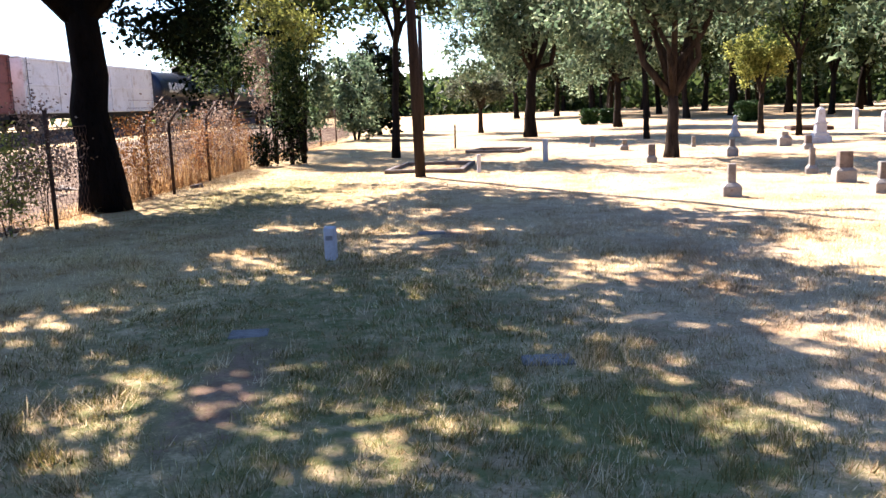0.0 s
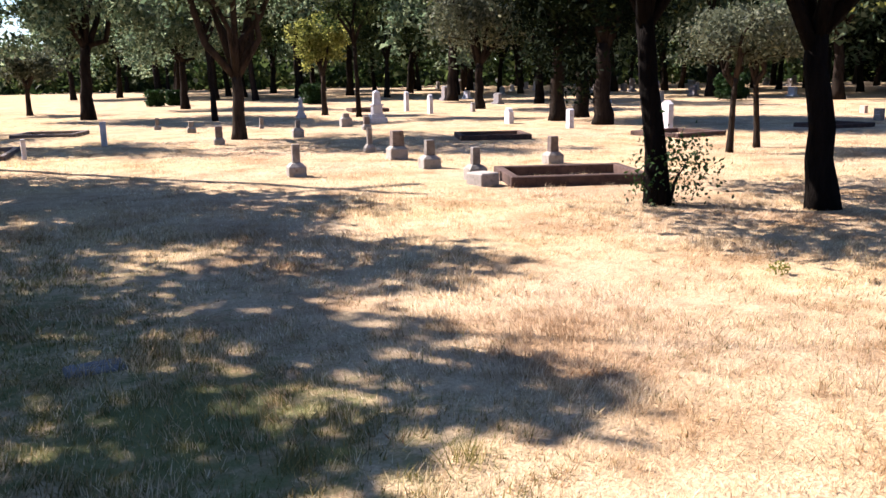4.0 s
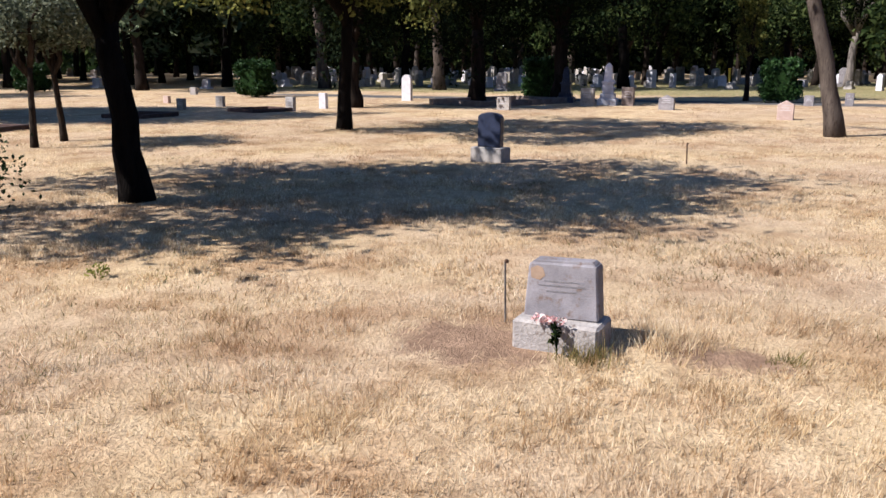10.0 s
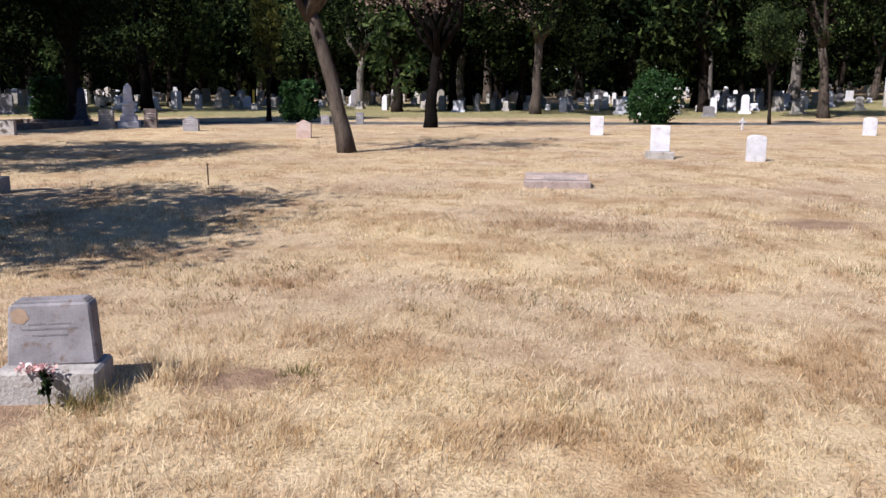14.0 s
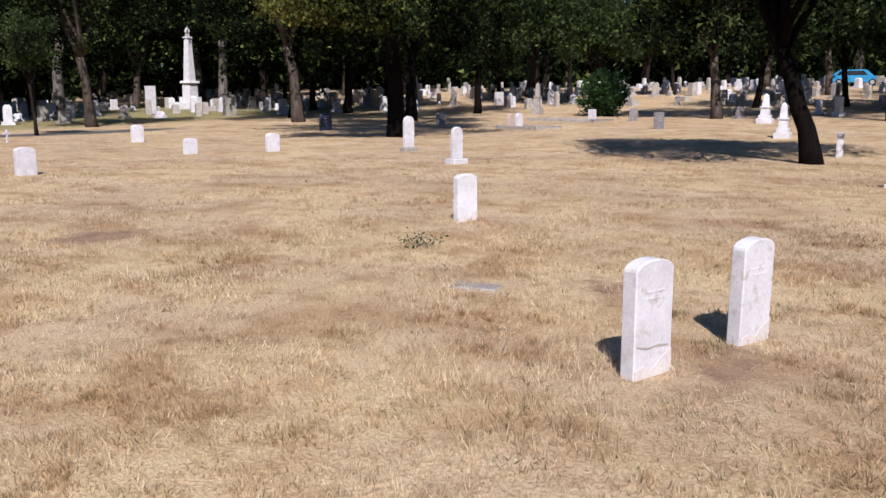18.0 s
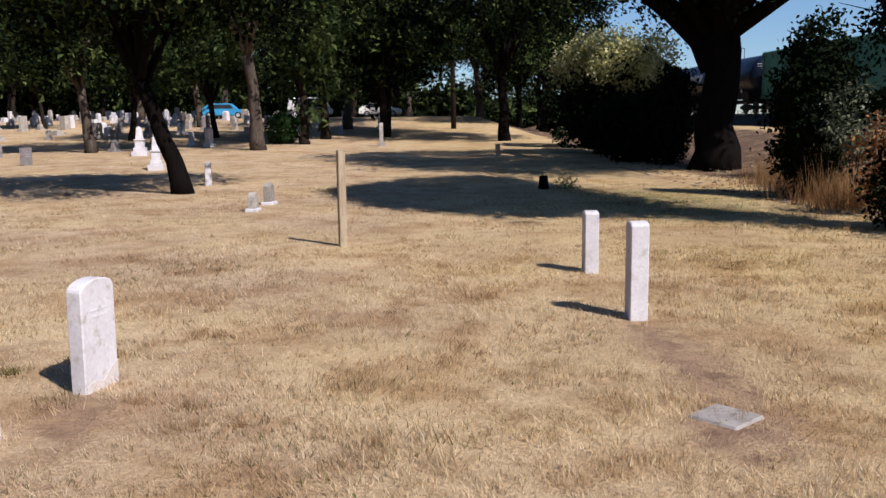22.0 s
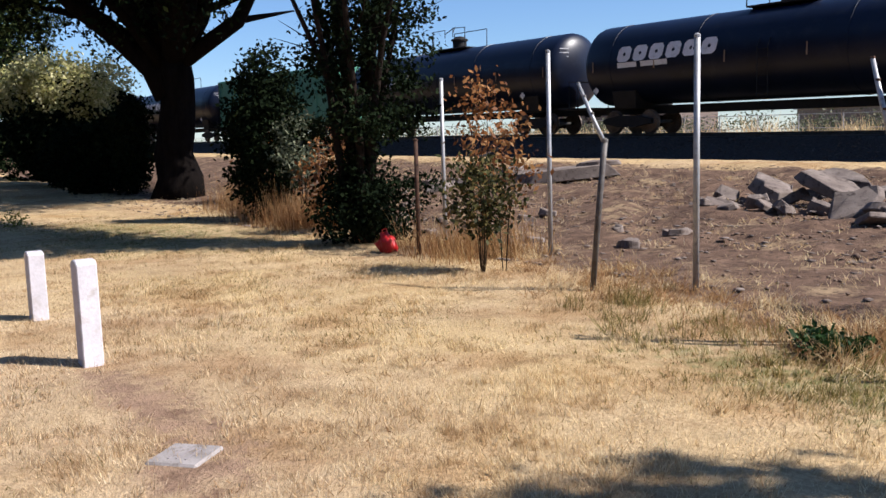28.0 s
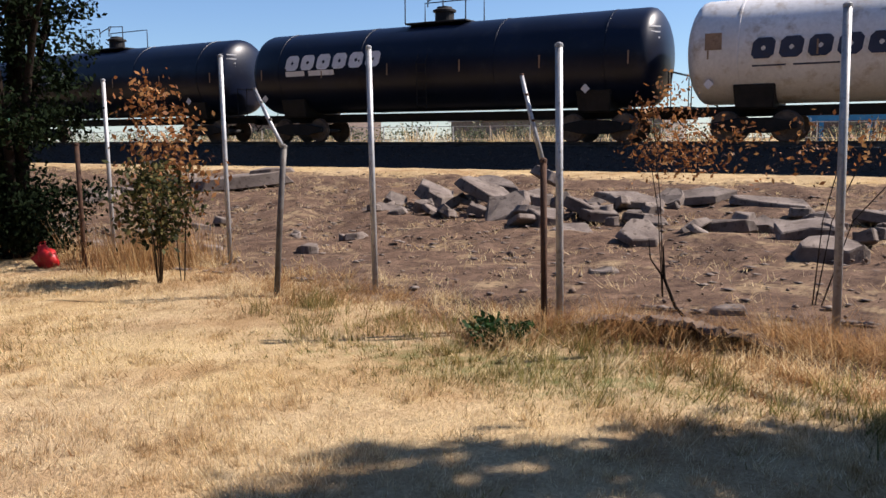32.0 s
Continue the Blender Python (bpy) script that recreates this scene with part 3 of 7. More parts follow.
def ring(seed, r0, r1, per_m2, cx=0.4, cy=-0.3):
    r = np.random.default_rng(seed)
    n = int(math.pi * (r1 * r1 - r0 * r0) * per_m2)
    rad, a = np.sqrt(r.uniform(r0 * r0, r1 * r1, n)), r.uniform(0, 2 * np.pi, n)
    xy = np.stack([cx + rad * np.cos(a), cy + rad * np.sin(a)], -1)
    # two blades in three stand in tufts
    k = n // 14
    of = r.integers(0, k, n)
    tufted = (r.uniform(0, 1, n) < 0.66) & (r1 < 20)
    xy[tufted] = (xy[of] + r.normal(0, 0.02, (n, 2)))[tufted]
    clump = 0.5 + 0.5 * np.sin(xy[:, 0] * 5.1 + 2.2 * np.sin(xy[:, 1] * 3.3)) * np.sin(xy[:, 1] * 4.7 + 1.9 * np.sin(xy[:, 0] * 2.7))
    keep = r.uniform(0, 1, n) < 0.2 + 0.95 * clump ** 1.4
    x, y = xy[:, 0], xy[:, 1]
    bare = np.maximum(earth_mask(x, y), np.maximum(tar_mask(x, y), 0))
    keep &= r.uniform(0, 1, n) > 1.15 * bare
    keep &= x > lawn_edge(y) + 0.2 * np.sin(y * 1.3) + 0.45 * r.standard_normal(n)
    return xy[keep], r


for k, (r0, r1, dens, tall, wide) in enumerate(((1.2, 6.0, 4600, 0.062, 0.0072), (6.0, 12.0, 2500, 0.052, 0.0095), (12.0, 24.0, 620, 0.044, 0.013), (24.0, 46.0, 40, 0.04, 0.03))):
    xy, r = ring(20 + k, r0, r1, dens)
    tinge = 0.16 * np.clip(np.sin(0.9 * xy[:, 0] + 1.6 * np.sin(0.7 * xy[:, 1])) * np.sin(1.1 * xy[:, 1] + 0.5), 0, 1)
    g = np.clip(np.maximum(green_mask(xy[:, 0], xy[:, 1]) * 1.2, tinge), 0, 0.75)
    fresh = r.uniform(0, 1, len(xy)) < g
    blades("dry_grass", "short dry straw-coloured grass covering the lawn", M_STRAW, xy[~fresh], tall, wide, 30 + k)
    blades("green_grass", "sparse green grass blades among the straw", M_FRESH, xy[fresh], tall, wide, 40 + k)
# taller bleached tufts
r = np.random.default_rng(5)
seeds = np.stack([r.uniform(-6.3, 12, 620), r.uniform(-14, 12, 620)], -1)
tufts = np.repeat(seeds, 26, 0) + r.normal(0, 0.045, (620 * 26, 2))
blades("grass_tufts", "small taller tufts of bleached grass", M_STRAW, tufts, 0.115, 0.0075, 6, 0.55)
# low brown and green weeds scattered in the lawn
seeds = np.stack([r.uniform(-5.5, 14, 520), r.uniform(-20, 12, 520)], -1)
scrub = np.repeat(seeds, 18, 0) + r.normal(0, 0.05, (520 * 18, 2)) * np.array([1.6, 1.0])
blades("brown_weeds", "low brown withered weeds in the lawn", M_TAN, scrub[: 330 * 18], 0.05, 0.012, 16, 1.0)
blades("low_green_weeds", "low green weeds in the dry lawn", M_FRESH, scrub[330 * 18:], 0.06, 0.010, 17, 0.7)
# tan weeds along the fence line
line = np.stack([r.normal(-0.3, 0.42, 30000), r.uniform(-24, 40, 30000)], -1)
line[:, 0] += lawn_edge(line[:, 1])
wave = 0.5 + 0.5 * np.sin(line[:, 1] * 1.9 + 2 * np.sin(line[:, 1] * 0.63))
line = line[r.uniform(0, 1, len(line)) < 0.25 + 0.75 * wave]
blades("fence_weeds", "tall dry tan weeds along the fence line", M_TAN, line, 0.11, 0.008, 9, 0.9)
base = np.stack([r.normal(-0.55, 0.45, 330), r.uniform(-15, 1, 330)], -1)
base[:, 0] += lawn_edge(base[:, 1])
clumps = np.repeat(base, 42, 0) + r.normal(0, 0.07, (330 * 42, 2))
blades("weed_clumps", "fluffy tan weed clumps at the foot of the fence", M_TAN, clumps[: 170 * 42], 0.15, 0.008, 13, 0.9)
blades("bleached_clumps", "bleached straw clumps at the foot of the fence", M_STRAW, clumps[170 * 42:], 0.15, 0.008, 19, 0.8)
patchy = np.repeat(np.stack([r.uniform(-21, -7.5, 1500), r.uniform(-30, 6, 1500)], -1), 12, 0) + r.normal(0, 0.09, (18000, 2))
blades("bank_weeds", "thin dry weeds on the bare railway bank", M_STRAW, patchy, 0.09, 0.012, 10, 0.9)
brush = np.array([(-8.2, -16.4, 0.45)] * 1500 + [(-8.9, -19.8, 0.5)] * 1500 + [(-8.6, -17.6, 0.5)] * 1200 + [(-10.9, -24.6, 0.55)] * 1300 + [(-9.9, -22.5, 0.6)] * 1300 + [(-7.4, -10.3, 0.45)] * 1100)
brush = brush[:, :2] + r.normal(0, 1, (len(brush), 2)) * brush[:, 2:]
strands = np.stack([r.normal(-6.95, 0.07, 1700), r.uniform(14.8, 24.5, 1700)], -1)
blades("fence_vines", "dry rust-coloured vine strands hanging in the chain-link", M_TAN, strands, 0.95, 0.012, 15, 0.12)
blades("dry_brush", "waist-high withered rust-tan brush between the fence shrubs", M_TAN, brush, 0.62, 0.012, 14, 0.3)
low = np.repeat(np.stack([r.normal(0.15, 0.35, 130), r.uniform(-6.6, -0.3, 130)], -1), 24, 0) + r.normal(0, 0.055, (3120, 2))
low[:, 0] += lawn_edge(low[:, 1])
blades("green_weeds", "green weeds and grass near the fence", M_FRESH, low, 0.17, 0.008, 11, 0.45)


spots = np.array([(4.97, 1.06)] * 90 + [(4.95, 1.16)] * 60 + [(5.35, 0.05)] * 70 + [(3.3, -6.4)] * 120 + [(2.75, -5.75)] * 60 + [(0.9, 3.3)] * 120 + [(1.6, 3.0)] * 90) + r.normal(0, 0.06, (610, 2))
tall = np.array([(5.3, 0.72), (5.42, 0.8), (5.22, 0.66), (5.5, 0.62), (5.36, 0.56)]).repeat(70, 0) + r.normal(0, 0.07, (350, 2))
blades("tall_tufts", "taller straw grass beside a headstone", M_STRAW, tall, 0.15, 0.007, 18, 0.45)
blades("green_tufts", "small tufts of green grass in the dry lawn", M_FRESH, spots, 0.13, 0.007, 12, 0.4)


# ---- trees ----
def leaf_cloud(r, centres, spread, per, size, flat=0.75, plain=False):
    """Many small leaves round each centre."""
    c = np.repeat(centres, per, 0)
    n = len(c)
    d = r.normal(0, 1, (n, 3)) * np.array([1, 1, flat]) * spread
    c = c + d
    u = r.normal(0, 1, (n, 3))
    u /= np.linalg.norm(u, axis=1, keepdims=True)
    v = np.cross(u, r.normal(0, 1, (n, 3)))
    v /= np.linalg.norm(v, axis=1, keepdims=True)
    s = size * r.uniform(0.6, 1.4, (n, 1))
    if plain:
        return np.stack([c - u * s, c + v * s * 0.9, c + u * s], 1).reshape(-1, 3), np.arange(3 * n).reshape(-1, 3)
    V = np.stack([c - u * s, c + v * s * 0.55, c + u * s, c - v * s * 0.55], 1).reshape(-1, 3)
    return V, np.arange(4 * n).reshape(-1, 4)


def tree_meshes(name, seed, r0, fork, crown, clusters, per, leaf, bark, leafmat, limbs=5, lean=(0, 0), twist=0.11, low=-0.75, sides=9, spread=0.42, droop=0.0, shift=(0, 0), spare=None, plain=False):
    """Trunk with limbs, and crown. crown: centre height, radius across, half height."""
    r = np.random.default_rng(seed)
    cz, rx, rz = crown
    top = np.array([lean[0], lean[1], fork])
    path, rad = [], []
    for i, k in enumerate(np.linspace(0, 1, 7)):
        w = r.normal(0, twist * r0, 2) * (0 if i in (0,) else 1)
        path.append((top[0] * k ** 1.2 + w[0], top[1] * k ** 1.2 + w[1], -0.12 + (fork + 0.12) * k))
        rad.append(r0 * (1.32 if i == 0 else 1.08 if i == 1 else 1.0 - 0.28 * k))
    shapes = [tube(path, rad, sides)]
    ends = []
    for i in range(limbs):
        a = 2 * math.pi * (i + r.uniform(-0.3, 0.3)) / limbs
        reach = r.uniform(0.45, 0.95)
        up = r.uniform(-0.35, 0.75)
        end = np.array([top[0] + rx * reach * math.cos(a), top[1] + rx * reach * math.sin(a), cz + rz * up])
        start = np.array(path[-1]) - np.array([0, 0, r.uniform(0.0, 0.35) * fork * 0.4])
        rr = r0 * r.uniform(0.38, 0.6)
        mids = [start + (end - start) * k + np.array([0, 0, 0.22 * rx * math.sin(math.pi * k) * (1 - droop)]) + r.normal(0, 0.06 * rx, 3) * (0 < k < 1) for k in np.linspace(0, 1, 6)]
        shapes.append(tube(mids, [rr * (1 - 0.85 * k) + 0.012 for k in np.linspace(0, 1, 6)], max(4, sides - 3)))
        ends += [mids[3], mids[4], mids[5]]
        for _ in range(3):
            p = mids[int(r.integers(2, 5))]
            q = p + np.array([r.normal(0, 0.34 * rx), r.normal(0, 0.34 * rx), r.uniform(-0.1, 0.5) * rz])
            m = (np.array(p) + q) / 2 + r.normal(0, 0.05 * rx, 3)
            shapes.append(tube([p, m, q], [rr * 0.4, rr * 0.25, 0.01], 5 if sides > 6 else 3))
            ends += [m, q]
    wood = joined(*shapes)
    wm = bpy.data.meshes.new(name + "_wood")
    wm.from_pydata([tuple(map(float, v)) for v in wood[0]], [], wood[1])
    wm.polygons.foreach_set("use_smooth", np.ones(len(wm.polygons), bool))
    wm.materials.append(bark)
    n = max(8, clusters - len(ends))
    d = r.normal(0, 1, (n * 3, 3))
    d /= np.linalg.norm(d, axis=1, keepdims=True)
    d = d[d[:, 2] > low][:n]
    lobes = 1 + 0.22 * np.sin(3 * np.arctan2(d[:, 1], d[:, 0]) + seed) + 0.14 * np.sin(5 * np.arctan2(d[:, 1], d[:, 0]) + 2.0 * seed + 4 * d[:, 2])
    q = d * (r.uniform(0.3, 1.0, (len(d), 1)) ** 0.45) * lobes[:, None]
    centres = np.concatenate([q * np.array([rx, rx, rz]) + np.array([top[0] + shift[0], top[1] + shift[1], cz]), np.array(ends)])
    if spare is not None:
        centres = centres[spare(centres)]
    V, F = leaf_cloud(r, centres, spread * (rx / 3.5) ** 0.5, per, leaf, plain=plain)
    lm = fast_mesh(name + "_leaves", V, F)
    lm.materials.append(leafmat)
    return wm, lm


def plant(meshes, x, y, turn, scale, label, category="tree", group="", tall=1.0, name="tree"):
    ob = thing(name, Matrix.Translation((x, y, gz(x, y))) @ pose(0, 0, 0, 0, 0, turn) @ Matrix.Diagonal((scale, scale, scale * tall, 1)), label, category, group)
    part("trunk", meshes[0], None, ob)
    part("crown", meshes[1], None, ob)
    return ob


# sun patches wanted on the lawn, as ground ellipses
SUN_PATCHES = ((-3.0, 9.3, 0.65, 0.8), (-2.5, 15.9, 1.1, 1.1), (-0.1, 14.9, 0.7, 0.4), (-1.06, 11.0, 0.6, 0.5), (0.7, 9.0, 0.3, 0.3), (1.57, 10.5, 0.42, 0.34),
        (-4.3, 7.1, 0.6, 0.5), (-3.6, 5.8, 0.55, 0.36), (-2.4, 5.1, 0.45, 0.3), (-2.2, 3.6, 0.42, 0.3), (-1.44, 5.1, 0.36, 0.32), (-1.55, 4.1, 0.28, 0.2), (-1.3, 3.45, 0.22, 0.18), (-0.5, 4.0, 0.32, 0.3),
        (-0.4, 5.15, 0.36, 0.33), (0.5, 4.95, 0.24, 0.24), (0.97, 4.05, 0.3, 0.28), (1.5, 4.2, 0.32, 0.5), (1.35, 3.15, 0.42, 0.42), (1.66, 5.4, 0.3, 0.32))


def off_sun_patches(x, y):
    """False where a leaf cluster's shadow would cover a chosen sun patch."""
    keep = np.ones(len(x), bool)
    for cx, cy, rx, ry in SUN_PATCHES:
        keep &= ((x - cx) / rx) ** 2 + ((y - cy) / ry) ** 2 > 1
    # smaller sun flecks, cut into the leaf clusters by a pattern
    return keep & ((np.sin(6.0 * x + 2.0 * np.sin(3.1 * y)) * np.sin(7.0 * y + 1.7 * np.sin(2.3 * x)) < np.where(x > -0.9, 0.22, 0.5)) | (y > 7.5))


def oak_shade_cut(c):
    """Keeps leaf clusters whose shadow stays inside the shade outline set for the lawn."""
    x, y = c[:, 0] + 0.642 * c[:, 2] - 6.85, c[:, 1] - 0.813 * c[:, 2] + 14.5
    reach = np.interp(y, (2.9, 3.2, 3.4, 3.8, 4.1, 4.4, 4.7, 5.1, 5.6, 6.0, 6.3, 6.6, 7.0, 8.0, 8.5, 9.2, 9.8, 10.4, 11.5, 12.8, 13.6, 15.0, 17.0, 18.3),
                      (1.1, 1.7, 2.6, 2.7, 2.0, 1.5, 1.7, 2.0, 1.9, 1.4, 1.7, 3.5, 3.6, 2.9, 2.3, 2.5, 3.0, 4.2, 4.1, 4.0, 2.7, 1.6, 0.4, -0.4))
    return (x < reach) & off_sun_patches(x, y)


def oak_b_shade_cut(c):
    # crown out of view, cut to the shade outline wanted on the lawn
    x, y = c[:, 0] + 0.642 * c[:, 2] - 7.7, c[:, 1] - 0.813 * c[:, 2] + 5.3
    edge = np.interp(x, (-4.3, -4.0, -3.6, -3.3, -2.6, -2.1, -1.4, -0.6, 0.5), (-0.6, -1.5, -1.95, -2.45, -3.2, -3.45, -3.5, -3.1, -1.4))
    return (x < 1.4) & (x > -4.4) & (y > edge) & off_sun_patches(x, y)


def oak_s_shade_cut(c):
    # drops leaves shading the cream bush, and low ones on one side
    x, y = c[:, 0] + 0.642 * (c[:, 2] - 4) - 10.0, c[:, 1] - 0.813 * (c[:, 2] - 4) - 28.6
    side = -0.93 * c[:, 0] + 0.36 * c[:, 1]
    return ((x > -6.4) | (y > -34.0)) & ((side < 1.5) | (c[:, 2] > 7.4))


def hanging_bough(ob, x, y, z, rx, ry, rz, n, leaf, material, seed, label=""):
    """A leafy bough that hangs out from a tree, with the limb that carries it."""
    r = np.random.default_rng(seed)
    inv = ob.matrix_basis.inverted()
    mid = inv @ Vector((x, y, z))
    c = np.array([inv @ Vector((x + p[0] * rx, y + p[1] * ry, z + p[2] * rz)) for p in r.normal(0, 0.5, (n, 3))])
    me = fast_mesh("bough_leaves", *leaf_cloud(r, c, 0.2, 46, leaf))
    me.materials.append(material)
    part("bough_leaves", me, None, ob, label)
    up = max(mid.z, 2.2) * 1.12
    part("bough", tube([(0, 0, up * 0.72), (mid.x * 0.45, mid.y * 0.45, up * 1.06), (mid.x, mid.y, mid.z)], [0.06, 0.04, 0.01], 6), M_BARK, ob, smooth=True)


oak = tree_meshes("oak", 3, 0.37, 3.6, (7.0, 6.3, 3.0), 1000, 66, 0.11, M_BARK_BLACK, M_LEAF, 7, (-0.1, 0.0), low=-0.45, spread=0.21, shift=(0.5, 0.9), spare=oak_shade_cut)
oak_b = tree_meshes("oak_b", 14, 0.34, 3.4, (6.3, 4.4, 1.8), 800, 66, 0.11, M_BARK, M_LEAF, 6, (1.5, 0.0), low=-0.5, spread=0.2, spare=oak_b_shade_cut)
oak_s = tree_meshes("oak_s", 22, 0.66, 4.4, (8.4, 6.8, 3.6), 760, 66, 0.115, M_BARK_BLACK, M_LEAF, 8, (-0.2, 0.2), low=-0.8, sides=14, spread=0.33, spare=oak_s_shade_cut)
mid_a = tree_meshes("mid_a", 31, 0.19, 1.7, (4.7, 3.3, 2.1), 170, 80, 0.085, M_BARK_RED, M_LEAF_PALE, 9, (0.05, 0.0), low=-0.6, spread=0.27)
mid_b = tree_meshes("mid_b", 36, 0.15, 2.3, (4.2, 2.9, 1.9), 210, 60, 0.085, M_BARK_BLACK, M_LEAF, 6, (-0.12, 0.25), low=-0.6, spread=0.34, shift=(-0.2, 0.7))
mid_n = tree_meshes("mid_n", 38, 0.15, 2.3, (4.5, 2.4, 1.6), 130, 60, 0.085, M_BARK, M_LEAF_MID, 5, (-0.12, 0.25), low=-0.35)
mid_c = tree_meshes("mid_c", 41, 0.175, 2.0, (4.6, 2.9, 1.6), 190, 60, 0.085, M_BARK_BLACK, M_LEAF, 5, (-0.1, 0.2), low=-0.3)
small_twin = tree_meshes("small_twin", 46, 0.07, 1.5, (2.35, 1.0, 0.65), 60, 60, 0.05, M_BARK_RED, M_LEAF_OLIVE, 4, (0.1, 0.05), low=-0.5, spread=0.26)
slim = tree_meshes("slim", 51, 0.10, 3.0, (5.0, 1.5, 2.2), 90, 60, 0.08, M_BARK, M_LEAF_MID, 5, (0.2, 0.1), low=-0.8, spread=0.35)
yellow = tree_meshes("yellow", 56, 0.13, 1.7, (3.2, 1.15, 1.05), 110, 90, 0.06, M_BARK_RED, M_LEAF_YEL, 5, low=-0.9, spread=0.24)
low_round = tree_meshes("low_round", 58, 0.14, 1.3, (2.3, 1.45, 0.8), 120, 80, 0.075, M_BARK_RED, M_LEAF_OLIVE, 5, low=-0.8, spread=0.24)
olive = tree_meshes("olive", 61, 0.22, 2.0, (4.4, 2.4, 1.9), 150, 80, 0.085, M_BARK, M_LEAF_OLIVE, 5, low=-0.9, spread=0.36)
leaning = tree_meshes("leaning", 66, 0.24, 2.8, (5.2, 3.7, 2.1), 300, 70, 0.10, M_BARK_BLACK, M_LEAF, 6, (0.8, 0.33), low=-0.4)
# grey bark in shade, put in as the near-black bark
bare_b = tree_meshes("bare_b", 73, 0.19, 2.2, (4.6, 3.0, 1.8), 50, 50, 0.05, M_BARK_BLACK, M_VINE, 9, (-0.2, 0.1), low=-0.2, spread=0.3)
bare = tree_meshes("bare", 71, 0.165, 3.0, (4.8, 2.9, 1.6), 60, 34, 0.07, M_BARK_GREY, M_LEAF_DRY, 7, (-0.1, 0.75), low=0.0, spread=0.3)
far_a = tree_meshes("far_a", 81, 0.30, 3.4, (7.0, 4.5, 4.5), 190, 44, 0.21, M_BARK, M_LEAF, 6, (0.2, 0.1), low=-0.95, sides=6, spread=0.48, plain=True)
close_a = tree_meshes("close_a", 82, 0.30, 3.6, (7.2, 4.6, 4.5), 230, 90, 0.115, M_BARK_BLACK, M_LEAF, 7, (0.2, 0.1), low=-0.9, sides=8, spread=0.34, plain=True)
close_b = tree_meshes("close_b", 87, 0.34, 4.2, (7.8, 4.8, 4.5), 230, 90, 0.115, M_BARK_GREY, M_LEAF, 7, (-0.4, 0.3), low=-0.85, sides=8, spread=0.34, plain=True)
pale_b = tree_meshes("pale_b", 88, 0.36, 4.4, (8.0, 4.6, 4.3), 230, 90, 0.115, M_BARK_PALE, M_LEAF, 7, (-0.3, 0.2), low=-0.8, sides=8, spread=0.34, plain=True)
far_n = tree_meshes("far_n", 83, 0.30, 3.4, (6.6, 4.4, 4.2), 150, 40, 0.25, M_BARK, M_LEAF_PALE, 6, (0.2, 0.1), low=-0.85, sides=6, spread=0.42, plain=True)
far_b = tree_meshes("far_b", 86, 0.36, 4.2, (7.8, 4.8, 4.6), 190, 44, 0.215, M_BARK_GREY, M_LEAF, 6, (-0.4, 0.3), low=-0.9, sides=6, spread=0.48, plain=True)
far_c = tree_meshes("far_c", 91, 0.24, 3.0, (6.2, 3.6, 3.2), 150, 42, 0.2, M_BARK, M_LEAF_MID, 5, (0.3, -0.2), low=-0.75, sides=6, spread=0.55, plain=True)
far_p = tree_meshes("far_p", 94, 0.26, 3.0, (6.4, 3.8, 3.3), 150, 42, 0.19, M_BARK, M_LEAF_MID, 5, (0.3, -0.2), low=-0.7, sides=6, spread=0.55, plain=True)
cypress = tree_meshes("cypress", 96, 0.28, 2.4, (6.4, 2.0, 4.8), 240, 80, 0.10, M_BARK, M_LEAF_BLACK, 4, low=-0.95, sides=8, spread=0.42, plain=True)
narrow_cypress = tree_meshes("narrow_cypress", 97, 0.11, 1.6, (4.1, 0.62, 2.3), 170, 60, 0.06, M_BARK, M_LEAF_SUN, 4, low=-0.98, sides=8, spread=0.2)
broad_n = tree_meshes("broad_n", 83, 0.30, 3.4, (6.6, 4.4, 4.2), 210, 120, 0.13, M_BARK, M_LEAF_PALE, 7, (0.2, 0.1), low=-0.8, sides=8, spread=0.36, plain=True)
far_d = tree_meshes("far_d", 96, 0.28, 2.4, (6.6, 1.9, 4.6), 145, 28, 0.225, M_BARK, M_LEAF_MID, 4, low=-0.95, sides=6, spread=0.5, plain=True)

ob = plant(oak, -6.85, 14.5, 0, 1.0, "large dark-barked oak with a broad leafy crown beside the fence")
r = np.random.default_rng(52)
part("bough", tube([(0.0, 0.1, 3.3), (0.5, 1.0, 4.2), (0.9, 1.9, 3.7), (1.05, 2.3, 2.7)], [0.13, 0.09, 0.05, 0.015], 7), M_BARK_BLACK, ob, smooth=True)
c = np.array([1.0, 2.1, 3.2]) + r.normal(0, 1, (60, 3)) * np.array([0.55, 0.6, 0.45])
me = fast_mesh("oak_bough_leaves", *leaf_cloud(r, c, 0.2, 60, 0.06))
# the hanging bough's shade is in its near-black leaves
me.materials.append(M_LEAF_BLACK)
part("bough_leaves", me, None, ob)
# unseen leaves, added so their shadow darkens the lawn's left part
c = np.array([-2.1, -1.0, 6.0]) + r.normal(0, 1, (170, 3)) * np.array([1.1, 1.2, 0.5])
me = fast_mesh("oak_side_shade", *leaf_cloud(r, c, 0.22, 60, 0.11))
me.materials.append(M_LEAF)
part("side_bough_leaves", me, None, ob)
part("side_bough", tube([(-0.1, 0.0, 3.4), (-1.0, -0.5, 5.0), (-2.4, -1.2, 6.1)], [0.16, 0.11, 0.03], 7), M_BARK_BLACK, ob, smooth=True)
# stands out of view, with its crown cut to the lawn's shade
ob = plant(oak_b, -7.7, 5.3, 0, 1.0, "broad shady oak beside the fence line")
